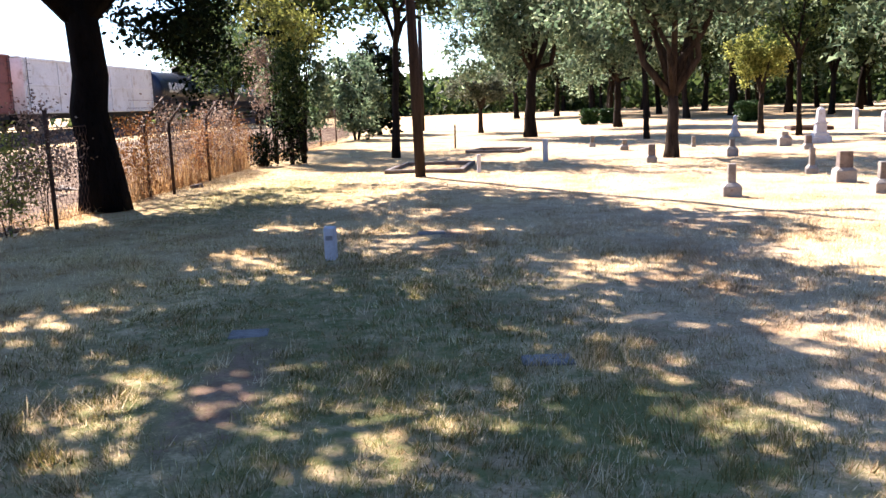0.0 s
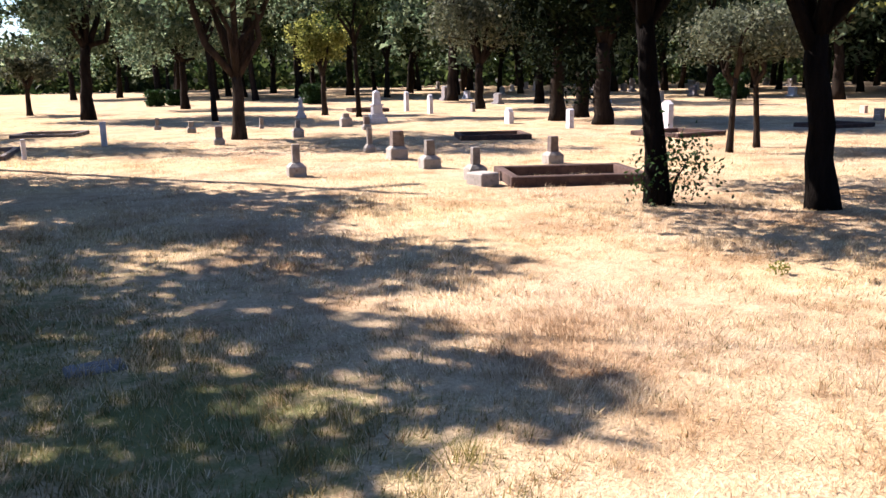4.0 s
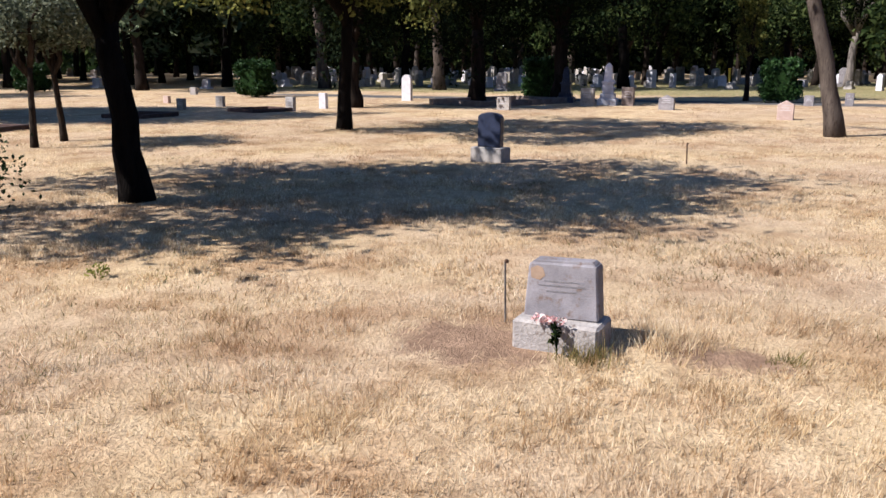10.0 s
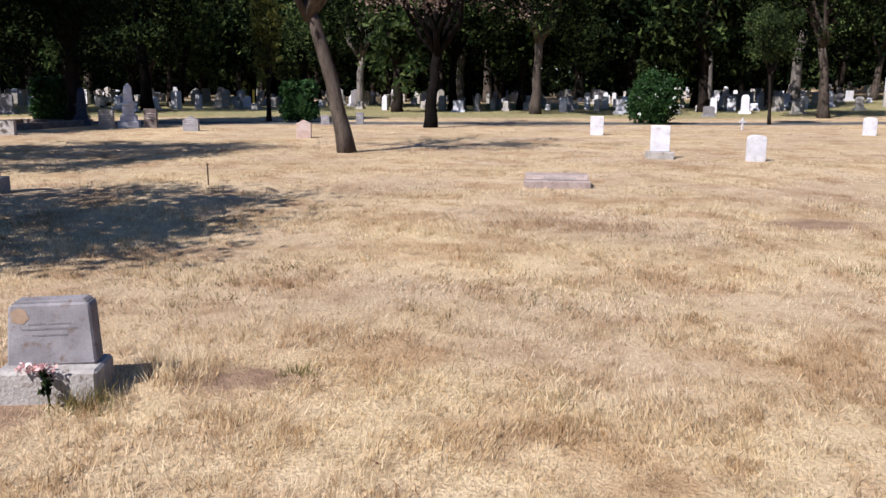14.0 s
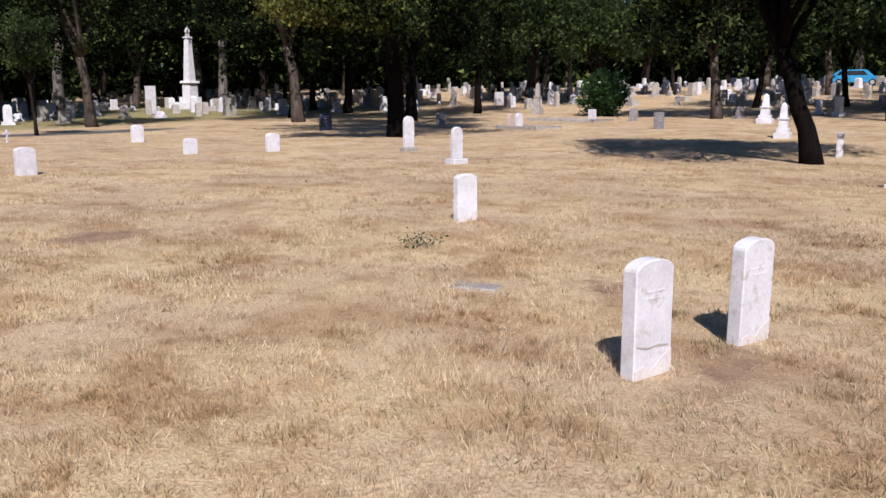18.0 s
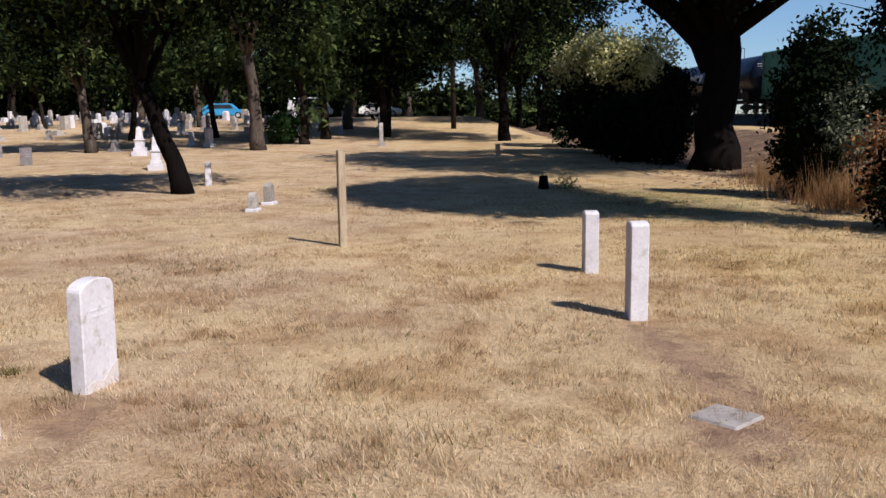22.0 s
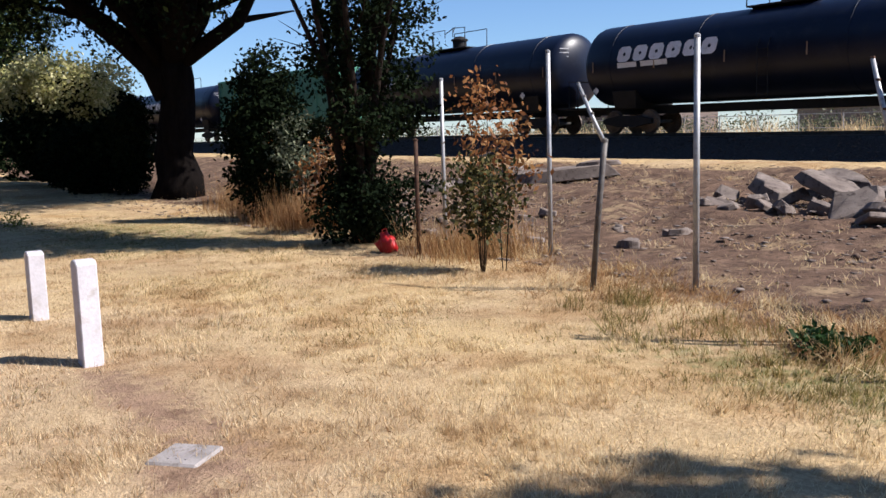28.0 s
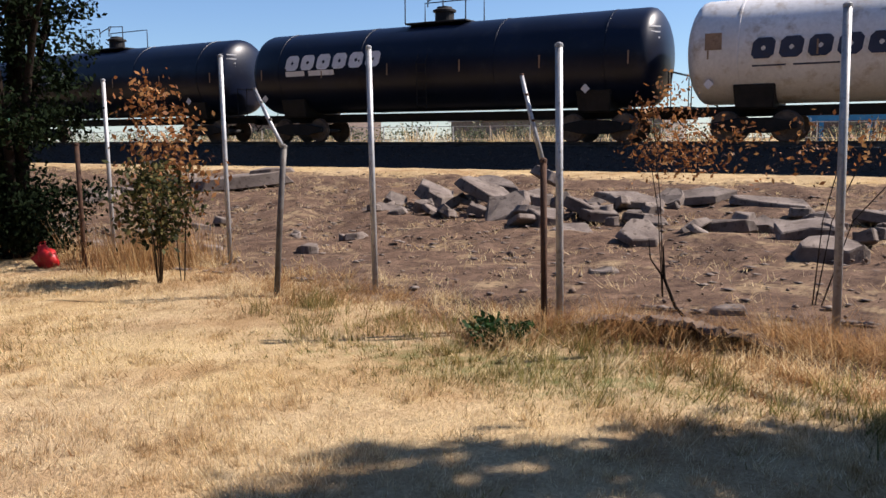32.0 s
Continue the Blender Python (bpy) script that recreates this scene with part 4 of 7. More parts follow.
# unseen boughs, added up-sun so their shadows land on these lawn spots
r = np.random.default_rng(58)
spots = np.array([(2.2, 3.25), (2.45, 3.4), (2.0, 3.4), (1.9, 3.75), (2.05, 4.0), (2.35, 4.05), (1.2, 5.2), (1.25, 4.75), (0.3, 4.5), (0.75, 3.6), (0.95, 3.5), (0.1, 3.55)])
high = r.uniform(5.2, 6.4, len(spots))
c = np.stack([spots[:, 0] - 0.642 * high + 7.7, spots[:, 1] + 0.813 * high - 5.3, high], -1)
me = fast_mesh("oak_shade_spray", *leaf_cloud(r, np.repeat(c, 4, 0) + r.normal(0, 0.13, (4 * len(c), 3)), 0.1, 15, 0.1))
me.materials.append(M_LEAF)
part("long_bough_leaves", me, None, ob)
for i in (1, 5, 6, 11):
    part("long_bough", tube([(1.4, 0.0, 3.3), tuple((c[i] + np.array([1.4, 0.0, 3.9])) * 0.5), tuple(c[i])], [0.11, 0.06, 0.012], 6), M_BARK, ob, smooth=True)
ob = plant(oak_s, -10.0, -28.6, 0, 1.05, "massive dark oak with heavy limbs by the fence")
r = np.random.default_rng(57)
a, q = r.uniform(0, 6.283, 42), r.uniform(1.8, 5.2, 42)
c = np.stack([q * np.cos(a), q * np.sin(a), 5.6 + 0.22 * (q - 3) * r.normal(0, 1, 42) + r.normal(0, 0.45, 42)], -1)
c = c[-0.93 * c[:, 0] + 0.36 * c[:, 1] < 1.6]
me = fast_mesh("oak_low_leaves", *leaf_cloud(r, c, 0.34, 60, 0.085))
# same near-black tone for the dark underside of the crown
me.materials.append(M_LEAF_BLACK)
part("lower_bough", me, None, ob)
# high leaves out of view, added to shade the bush behind
c = np.array([-4.6, -3.4, 9.3]) + r.normal(0, 1, (130, 3)) * np.array([1.2, 1.2, 0.5])
me = fast_mesh("oak_high_shade", *leaf_cloud(r, c, 0.34, 56, 0.1))
me.materials.append(M_LEAF)
part("upper_bough", me, None, ob)
# more unseen leaves towards the sun, added to shade trunk and lawn
u, w = r.uniform(2.4, 7.4, 330), r.normal(0, 1.5, 330)
c = np.stack([-0.62 * u + 0.785 * w, 0.785 * u + 0.62 * w, 7.5 + r.uniform(0, 1.9, 330)], -1)
me = fast_mesh("oak_sunward_shade", *leaf_cloud(r, c, 0.34, 56, 0.1))
me.materials.append(M_LEAF)
part("upper_bough", me, None, ob)
# limb to the added high leaves
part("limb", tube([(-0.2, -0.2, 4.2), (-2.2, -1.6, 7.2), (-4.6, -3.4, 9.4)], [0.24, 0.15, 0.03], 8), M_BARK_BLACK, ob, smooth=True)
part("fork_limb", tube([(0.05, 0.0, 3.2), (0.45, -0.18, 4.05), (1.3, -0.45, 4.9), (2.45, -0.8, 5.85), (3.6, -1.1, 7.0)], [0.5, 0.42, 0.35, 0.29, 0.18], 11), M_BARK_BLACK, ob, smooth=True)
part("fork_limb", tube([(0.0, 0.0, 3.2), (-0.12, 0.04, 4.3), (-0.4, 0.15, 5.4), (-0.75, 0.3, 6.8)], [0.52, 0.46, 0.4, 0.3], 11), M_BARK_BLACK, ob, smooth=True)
for k in range(5):
    t_ = 1.257 * k + 0.5
    part("limb", tube([(0.2 * math.cos(t_), 0.2 * math.sin(t_), 4.0), (2.0 * math.cos(t_), 2.0 * math.sin(t_), 5.5), (4.6 * math.cos(t_ + 0.2), 4.6 * math.sin(t_ + 0.2), 6.1)], [0.24, 0.15, 0.03], 8), M_BARK_BLACK, ob, smooth=True)
plant(mid_n, -6.9, 32.0, 10, 1.3, "dark leafy tree in the fence line")
plant(mid_a, 5.05, 23.6, 20, 1.0, "reddish-barked tree with spreading limbs among headstones")
ob = plant(mid_b, 7.03, 8.43, 0, 1.0, "dark leaning tree with sapling shoots at its foot")
hanging_bough(ob, 7.2, 8.3, 3.15, 0.55, 0.55, 0.35, 26, 0.05, M_LEAF_SUN, 177, "sunlit yellow-green leaves")
plant(mid_c, 8.5, 7.18, 0, 1.02, "dark-trunked tree shading the dry grass")
for x, y, a, s in ((12.72, 13.2, 0, 1.0), (14.1, 13.85, 140, 1.02)):
    plant(small_twin, x, y, a, s, "small slender olive-leaved tree with a thin stem", group="small olive-leaved trees")
plant(slim, -2.83, 26.7, 40, 1.25, "slim young tree with a sparse crown behind the pole")
plant(yellow, 11.4, 35.9, 10, 1.0, "yellow-green rounded tree with pale foliage")
plant(slim, 11.95, 33.1, 200, 1.0, "slim dark-stemmed tree among headstones")
plant(olive, 19.3, 36.6, 0, 1.05, "grey-green olive tree with a soft crown")
plant(broad_n, 2.14, 39.3, 30, 0.9, "large leafy oak standing on the lawn")
plant(low_round, -0.1, 46.0, 80, 1.0, "low rounded olive-green tree on the lawn")
plant(slim, 6.4, 34.0, 100, 1.1, "slim tree with a dark narrow stem")
plant(broad_n, 7.63, 48.9, 60, 0.75, "leafy tree with a dark straight trunk")
plant(cypress, 16.6, 25.6, 0, 1.0, "dark cypress-like tree with dense hanging foliage", group="dark cypresses")
plant(cypress, 16.4, 22.7, 90, 1.05, "dark cypress-like tree with a thick trunk", group="dark cypresses")
plant(cypress, 18.4, 26.8, 190, 1.0, "dark cypress-like tree with dense hanging foliage", group="dark cypresses")
plant(close_a, 25.0, 40.5, 15, 0.85, "tall dark tree with a thick trunk")
ob = plant(mid_b, 18.95, 9.97, 120, 1.15, "dark-stemmed tree with drooping leafy boughs")
for i, (x, y, z, rx, rz, n, m) in enumerate(((16.9, 11.7, 3.3, 0.9, 0.55, 26, M_LEAF_SUN), (17.6, 10.7, 3.5, 0.8, 0.5, 26, M_LEAF_MID), (18.5, 8.9, 3.3, 0.55, 0.7, 18, M_LEAF_SUN))):
    hanging_bough(ob, x, y, z, rx, rx, rz, n, 0.06, m, 170 + i)
ob = plant(cypress, 27.9, 14.3, 40, 1.0, "dark cypress-like tree with dense foliage", group="dark cypresses")
hanging_bough(ob, 27.6, 11.6, 4.2, 0.9, 0.8, 1.2, 40, 0.075, M_LEAF_SUN, 175)
plant(cypress, 32.8, 11.4, 140, 1.15, "dark cypress with a grey trunk beside a hedge", group="dark cypresses")
plant(cypress, 35.0, 8.6, 240, 1.2, "dark cypress with dense black-green foliage", group="dark cypresses")
plant(narrow_cypress, 38.6, 1.65, 30, 1.0, "narrow yellow-green young cypress beside a clipped hedge")
plant(bare, 21.2, -0.95, 0, 1.15, "grey-barked nearly bare tree with twisted limbs")
plant(bare_b, 33.2, -4.6, 150, 1.25, "grey-barked tree with brown withered foliage")
ob = plant(close_a, 22.3, -27.0, 0, 1.2, "dark-trunked tree with dense foliage over the graves")
for i, (x, y, z, rx, m) in enumerate(((22.9, -22.4, 4.9, 1.2, M_LEAF_SUN), (21.4, -23.6, 4.7, 1.3, M_LEAF_SUN), (20.6, -24.6, 4.6, 0.9, M_LEAF_MID))):
    hanging_bough(ob, x, y, z, rx, rx, 0.75, 46, 0.075, m, 180 + i, "sunlit yellow-green leaves")
plant(leaning, 5.95, -22.8, 0, 1.0, "dark tree whose trunk leans over the lawn")
plant(far_b, 15.6, -45.0, 200, 0.8, "grey-trunked leafy tree among headstones")
plant(far_c, 61.8, 9.2, 40, 1.05, "large deep-green leafy tree among distant graves")
for x, y, s_ in ((62.2, -6.2, 1.05), (62.6, -3.6, 0.8), (61.6, -10.5, 1.0), (69.8, -41.0, 1.35), (73.3, -34.9, 1.2)):
    plant(pale_b, x, y, 37 * x, s_, "tall tree with a pale grey trunk among distant graves", group="pale-trunked trees")
plant(slim, 36.2, -20.1, 0, 0.75, "young thin tree beside the cemetery road")
plant(pale_b, 61.5, -51.7, 0, 1.3, "huge grey-trunked tree behind an obelisk")
plant(far_c, 12.0, -58.3, 60, 0.85, "grey-trunked tree with green suckers")
plant(far_a, 0.9, -57.1, 0, 0.95, "leafy tree with a dark trunk on the rise")
plant(far_a, 0.8, -60.5, 120, 0.9, "leafy tree with a dark trunk on the rise")

for x, y, a, s_, m in ((-1.5, -97.0, 70, 1.0, close_b), (-13.0, -104.0, 130, 1.0, close_a), (-6.2, -52.0, 0, 1.15, close_a), (-12.0, -71.0, 200, 1.2, close_a), (3.8, -66.0, 20, 1.1, close_b), (-11.3, -79.5, 50, 1.0, close_a), (-14.6, -88.0, 160, 0.95, close_a), (-8.2, -84.0, 260, 1.05, close_b)):
    plant(m, x, y, a, s_, "tall dark tree in dense shade on the southern rise", group="tall southern trees")

# the woods that close the view
r = np.random.default_rng(12)
HEDGES = ((34.6, 36.2), (33.8, 22.2), (37.8, 0.35), (36.6, 9.8), (36.5, -14.8), (15.4, 50.8), (12.6, 36.5), (0.4, 46.0), (20.5, 36.0), (61.5, -48.1), (55.1, -39.5), (22.4, -46.0))
placed = [(61.8, 9.2), (62.2, -6.2), (61.6, -10.5), (69.8, -41.0), (73.3, -34.9)]
kinds = (far_a, far_b, far_p, far_d, far_a, far_c)
close = (close_a, close_b, close_a, far_d, close_a, close_b)
southern = (far_p, far_b, far_c, far_n, far_c, far_p)
tries = 0
while len(placed) < 220 and tries < 30000:
    tries += 1
    a = r.uniform(-18, 191)
    d = 43 + 72 * r.uniform(0, 1) ** 1.1
    if -13 < a < 1.5 and d < 108 or abs(a - 128) < 3 and d < 80 or a > 178 and d < 70:
        continue
    if 105 < a < 142 and d < 70 and r.uniform(0, 1) < 0.55 or 56 < a < 118 and d < 80 and r.uniform(0, 1) < 0.45 or 140 < a < 178 and d > 58 and r.uniform(0, 1) < 0.5:
        continue
    if (a > 142 or a < 18) and r.uniform(0, 1) < 0.6 or a > 180.5:
        continue
    x, y = d * math.sin(radians(a)), d * math.cos(radians(a))
    if a < 8 and d < 75 or x < -4 and y > 0 and d < 70 or (34.0 < x < 40 and -32 < y < 28):
        continue
    if 20 < a < 112 and d < 49:
        continue
    # keep the sun on the clipped hedges
    if any(-3 < (p - x) * 0.62 + (q - y) * -0.785 < 15 and abs((p - x) * 0.785 + (q - y) * 0.62) < 6.5 for p, q in HEDGES):
        continue
    if any((x - p) ** 2 + (y - q) ** 2 < 22 for p, q in placed):
        continue
    placed.append((x, y))
    plant((close if d < 58 else southern if a > 150 else kinds)[int(r.integers(0, 6))] if a > 50 else (far_p, far_n)[int(r.integers(0, 2))], x, y, r.uniform(0, 360), r.uniform(0.8, 1.2), "tall dark leafy cemetery tree among distant graves", group="distant cemetery trees", tall=r.uniform(0.9, 1.2))
# far belt of woods, too far to count
ang = np.radians(r.uniform(-25, 191, 7200))
dd = r.uniform(112, 165, 7200)
c = np.stack([dd * np.sin(ang), dd * np.cos(ang), np.zeros(7200)], -1)
c[:, 2] = height(c[:, 0], c[:, 1]) + 0.2 + 15 * r.uniform(0, 1, 7200) ** 1.5 * (0.75 + 0.25 * np.sin(ang * 23) * np.sin(ang * 9))
gap = (ang < radians(2)) | (ang > radians(181))
c[gap, 2] = height(c[gap, 0], c[gap, 1]) + 0.3 * (c[gap, 2] - height(c[gap, 0], c[gap, 1]))
# northern belt: backlight and distance are put in as lighter leaves
north = ang < radians(48)
for of, leaves, tone in ((c[~north], M_LEAF, "dark"), (c[north], M_LEAF_MID, "green")):
    me = fast_mesh("far_woods", *leaf_cloud(r, of, 1.3, 24, 0.72, plain=True))
    me.materials.append(leaves)
    tagged(new("far_woods", me), "distant belt of " + tone + " woods behind the cemetery", "woods", kind="stuff")


# ---- shrubs and hedges ----
def shrub(x, y, rx, rz, n, per, leaf, material, label, seed, category="shrub", name="shrub", stems=5, ry=None, cz=None, boxy=False, bark=None, spread=0.16):
    r = np.random.default_rng(seed)
    ry, cz = ry or rx, cz or rz
    ob = thing(name, pose(x, y, gz(x, y)), label, category)
    d = r.normal(0, 1, (n, 3))
    d /= np.linalg.norm(d, axis=1, keepdims=True)
    if boxy:
        d = np.sign(d) * np.abs(d) ** 0.45 * 0.9
    d *= r.uniform(0.5, 1.0, (n, 1)) ** 0.35
    if not boxy:
        d *= (1 + 0.2 * np.sin(3 * np.arctan2(d[:, 1], d[:, 0]) + seed + 2 * d[:, 2]))[:, None]
    c = d * np.array([rx, ry, rz]) + np.array([0, 0, cz])
    c[:, 2] = np.maximum(c[:, 2], 0.06)
    me = fast_mesh(name + "_foliage", *leaf_cloud(r, c, spread, per, leaf))
    me.materials.append(material)
    part("foliage", me, None, ob)
    k = 0.018 if category in ("weed", "vine", "sapling") else 0.045
    for i in range(stems):
        a = r.uniform(0, 6.28)
        q = np.array([math.cos(a) * rx * 0.6, math.sin(a) * ry * 0.6, cz + rz * r.uniform(-0.1, 0.7)])
        part("stem", tube([(q[0] * 0.1, q[1] * 0.1, -0.05), (q[0] * 0.35, q[1] * 0.35, q[2] * 0.5), tuple(q)], [k * max(rx, 0.4), 0.66 * k * max(rx, 0.4), 0.005], 6), bark or M_BARK, ob, smooth=True)
    return ob


for x, y, rx, rz, s in ((6.8, 54.8, 0.62, 0.5, 1), (8.1, 55.9, 0.6, 0.48, 2), (15.4, 50.8, 0.8, 0.62, 3), (34.6, 36.2, 0.95, 0.75, 4), (33.8, 22.2, 0.95, 0.85, 5), (37.8, 0.35, 1.0, 0.9, 6), (36.6, 9.8, 0.95, 0.95, 11)):
    ob = shrub(x, y, rx * 0.86, rz, 420, 14, 0.06, M_HEDGE, "clipped rounded bright green hedge bush", 100 + s, "hedge", "hedge", 3, boxy=True, spread=0.06)
    # added dark box, makes the hedge opaque
    part("heart", box(0, 0, 0.1, rx * 1.22, rx * 1.22, rz * 1.55, 0.22 * rx), M_HEART, ob, "dark solid core closing the gaps between leaves")
for x, y, rx, rz, s in ((36.5, -14.8, 1.1, 1.05, 7), (22.4, -46.0, 1.4, 1.2, 8), (6.8, -52.0, 1.0, 0.9, 9)):
    ob = shrub(x, y, rx * 0.9, rz, 420, 22, 0.06, M_HEDGE, "dense green flowering bush with white blooms", 100 + s, "bush", "flowering_bush", 3, spread=0.14)
    # the same added core inside the flowering bush
    part("heart", box(0, 0, 0.25, rx * 1.15, rx * 1.15, rz * 1.4, 0.34 * rx), M_HEART, ob, "dark solid core closing the gaps between leaves")
    rr = np.random.default_rng(s)
    for _ in range(16):
        a, u = rr.uniform(0, 6.28), rr.uniform(0.3, 1.6)
        q = (rx * 1.02 * math.cos(a), rx * 1.02 * math.sin(a), rz * u)
        fm = fast_mesh("bloom", *leaf_cloud(rr, np.array([q]), 0.035, 9, 0.045))
        part("bloom", fm, M_WHITE_PETAL, ob)
# fence shrub in pieces: backlit tops and dark foot are put into leaf colours
shrub(-5.75, 25.1, 0.34, 1.15, 60, 44, 0.06, M_LEAF_MID, "tall dark leafy shrub grown into the fence", 121, cz=2.3, spread=0.2)
shrub(-5.85, 25.3, 0.3, 0.85, 34, 40, 0.055, M_LEAF, "dark lower growth of a fence shrub", 164, cz=0.85, spread=0.18)
shrub(-5.55, 25.7, 0.78, 0.55, 60, 24, 0.06, M_LEAF_YEL, "yellow-green leafy shrub over the fence", 122, cz=3.95, spread=0.24)
shrub(-6.45, 26.0, 0.62, 0.7, 60, 26, 0.065, M_LEAF_SUN, "green leafy shrub top over the fence", 165, cz=4.5, spread=0.28)
shrub(-6.5, 24.9, 0.3, 1.05, 70, 24, 0.035, M_VINE, "pinkish-brown withered vine climbing a shrub", 123, "vine", "vine", 6, cz=2.6, bark=M_BARK_RED, spread=0.13)
shrub(-6.6, 24.8, 0.26, 0.42, 40, 40, 0.045, M_LEAF_BLACK, "dark low bush at the foot of the fence", 166, cz=0.45)
shrub(-6.2, 42.0, 1.4, 1.9, 160, 34, 0.10, M_LEAF_PALE, "bushy green shrub along the fence", 123, cz=2.2)
shrub(-5.8, 48.0, 1.6, 2.4, 220, 40, 0.11, M_LEAF, "tall dark shrub along the fence", 124, cz=2.6)
shrub(-7.2, 33.5, 1.3, 2.6, 170, 34, 0.09, M_LEAF_PALE, "tall leafy shrub along the fence", 125, cz=3.0)
shrub(-9.4, -38.5, 2.4, 2.2, 460, 40, 0.11, M_LEAF_BLACK, "large dense ivy-clad bush in a row by the fence", 126, cz=2.3)
# top of the dark bush; sunlight on it is put into cream leaves
shrub(-8.9, -37.4, 2.3, 1.05, 260, 34, 0.085, M_CREAM, "pale yellow-green flowering growth, the sunlit top of a dark bush", 161, "vine", "vine", 3, cz=4.0, spread=0.3)
shrub(-9.6, -31.6, 0.6, 1.65, 150, 44, 0.08, M_LEAF_BLACK, "narrow dark ivy-clad stump beside a big oak", 162, cz=1.7)
shrub(-8.8, -33.5, 1.4, 1.15, 220, 46, 0.09, M_LEAF_BLACK, "dark dense bush by the fence", 127, cz=1.2)
shrub(-9.6, -44.5, 2.2, 2.4, 320, 40, 0.11, M_LEAF_BLACK, "dark dense bush by the fence", 128, cz=2.4)
shrub(-8.35, -18.7, 0.66, 1.75, 240, 64, 0.055, M_LEAF_BLACK, "dark upright leafy shrub at the fence", 129, cz=1.85, stems=7)
shrub(-8.5, -17.3, 0.42, 0.7, 60, 26, 0.05, M_LEAF_OLIVE, "pale-leaved shrub at the fence", 130, cz=1.6, stems=4)
# the many-stemmed tree at the fence
r = np.random.default_rng(77)
ob = thing("fence_tree", pose(-7.15, -12.85, 0), "dark many-stemmed tree with bare upper twigs at the fence", "tree")
tips = []
for i in range(9):
    a = 2 * math.pi * i / 9 + r.uniform(-0.3, 0.3)
    s = r.uniform(0.7, 2.0)
    p = [(0.12 * math.cos(a), 0.12 * math.sin(a), -0.05)]
    for k in (0.3, 0.6, 0.85, 1.0):
        p.append((s * math.cos(a) * k ** 1.5 + r.normal(0, 0.06), s * math.sin(a) * k ** 1.5 + r.normal(0, 0.06), 5.4 * k * r.uniform(0.9, 1.05)))
    part("stem", tube(p, [0.085, 0.07, 0.05, 0.03, 0.008], 7), M_BARK, ob, smooth=True)
    tips += p[2:]
    for _ in range(9):
        q = np.array(p[int(r.integers(2, 5))])
        e = q + np.array([r.normal(0, 0.6), r.normal(0, 0.6), r.uniform(0.2, 0.9)])
        part("twig", tube([q, (q + e) / 2 + r.normal(0, 0.05, 3), e], [0.018, 0.012, 0.004], 4), M_BARK, ob)
        tips.append(e)
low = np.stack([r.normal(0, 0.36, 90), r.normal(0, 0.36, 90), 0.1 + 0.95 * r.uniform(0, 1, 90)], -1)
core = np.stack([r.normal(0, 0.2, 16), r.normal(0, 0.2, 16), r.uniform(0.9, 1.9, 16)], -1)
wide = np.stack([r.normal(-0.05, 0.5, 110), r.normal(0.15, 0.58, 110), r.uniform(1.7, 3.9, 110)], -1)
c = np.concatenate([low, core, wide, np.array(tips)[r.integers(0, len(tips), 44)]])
# crown above the view, added and trimmed to shade a band of lawn
d = r.normal(0, 1, (900, 3))
d /= np.linalg.norm(d, axis=1, keepdims=True)
high = d * r.uniform(0.2, 1.0, (900, 1)) ** 0.5 * (1 + 0.25 * np.sin(3 * np.arctan2(d[:, 1], d[:, 0]) + 1.0))[:, None] * np.array([4.3, 5.2, 2.1]) + np.array([0.5, -0.5, 9.4])
high = high[high[:, 0] + 0.642 * high[:, 2] < 7.15 + np.interp(high[:, 1] - 0.813 * high[:, 2] - 12.85, (-24, -20, -17, -14), (2.3, 1.6, -0.4, -1.6))]
big = fast_mesh("fence_tree_shade_top", *leaf_cloud(r, high, 0.3, 48, 0.12))
big.materials.append(M_LEAF)
part("upper_crown", big, None, ob)
# stems up to the unseen crown
for i in range(4):
    a = 1.6 * i + 0.4
    part("stem", tube([(0.2 * math.cos(a), 0.2 * math.sin(a), 2.5), (0.6 * math.cos(a), 0.6 * math.sin(a), 5.5), (1.6 * math.cos(a), 1.6 * math.sin(a), 8.6)], [0.07, 0.055, 0.02], 7), M_BARK, ob, smooth=True)
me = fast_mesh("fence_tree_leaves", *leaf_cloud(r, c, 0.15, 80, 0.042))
# backlit dark of the lower foliage is put into this tone
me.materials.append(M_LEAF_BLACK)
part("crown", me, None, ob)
# orange sapling and vines
shrub(-6.38, -8.9, 0.34, 0.42, 60, 24, 0.04, M_SAPLING, "young sapling with dark olive and orange leaves", 131, "sapling", "sapling", 8, cz=0.95, bark=M_BARK_RED, spread=0.13)
shrub(-6.6, -8.75, 0.34, 0.5, 16, 18, 0.04, M_LEAF_DRY, "withered orange-leaved shoots of a sapling", 132, "sapling", "sapling", 3, cz=1.25, bark=M_BARK_RED)
shrub(-7.8, -10.4, 0.45, 0.8, 32, 24, 0.045, M_LEAF_DRY, "withered orange vine hanging in the fence", 133, "vine", "vine", 4, cz=1.75, bark=M_BARK_RED)
shrub(-7.9, -14.9, 0.5, 0.8, 60, 30, 0.05, M_LEAF_DRY, "withered rust-brown vine in the fence", 134, "vine", "vine", 4, cz=1.0, bark=M_BARK_RED)
shrub(-10.9, -24.4, 0.55, 1.25, 60, 26, 0.055, M_LEAF_DRY, "withered rust-brown bush behind a big oak", 163, "bush", "dry_bush", 5, cz=1.3, bark=M_BARK_RED)
shrub(-7.9, -3.25, 0.28, 0.5, 46, 14, 0.027, M_LEAF_DRY, "withered orange-leaved vine caught on the wires", 135, "vine", "vine", 2, ry=0.34, cz=1.62, bark=M_BARK_RED, spread=0.09)
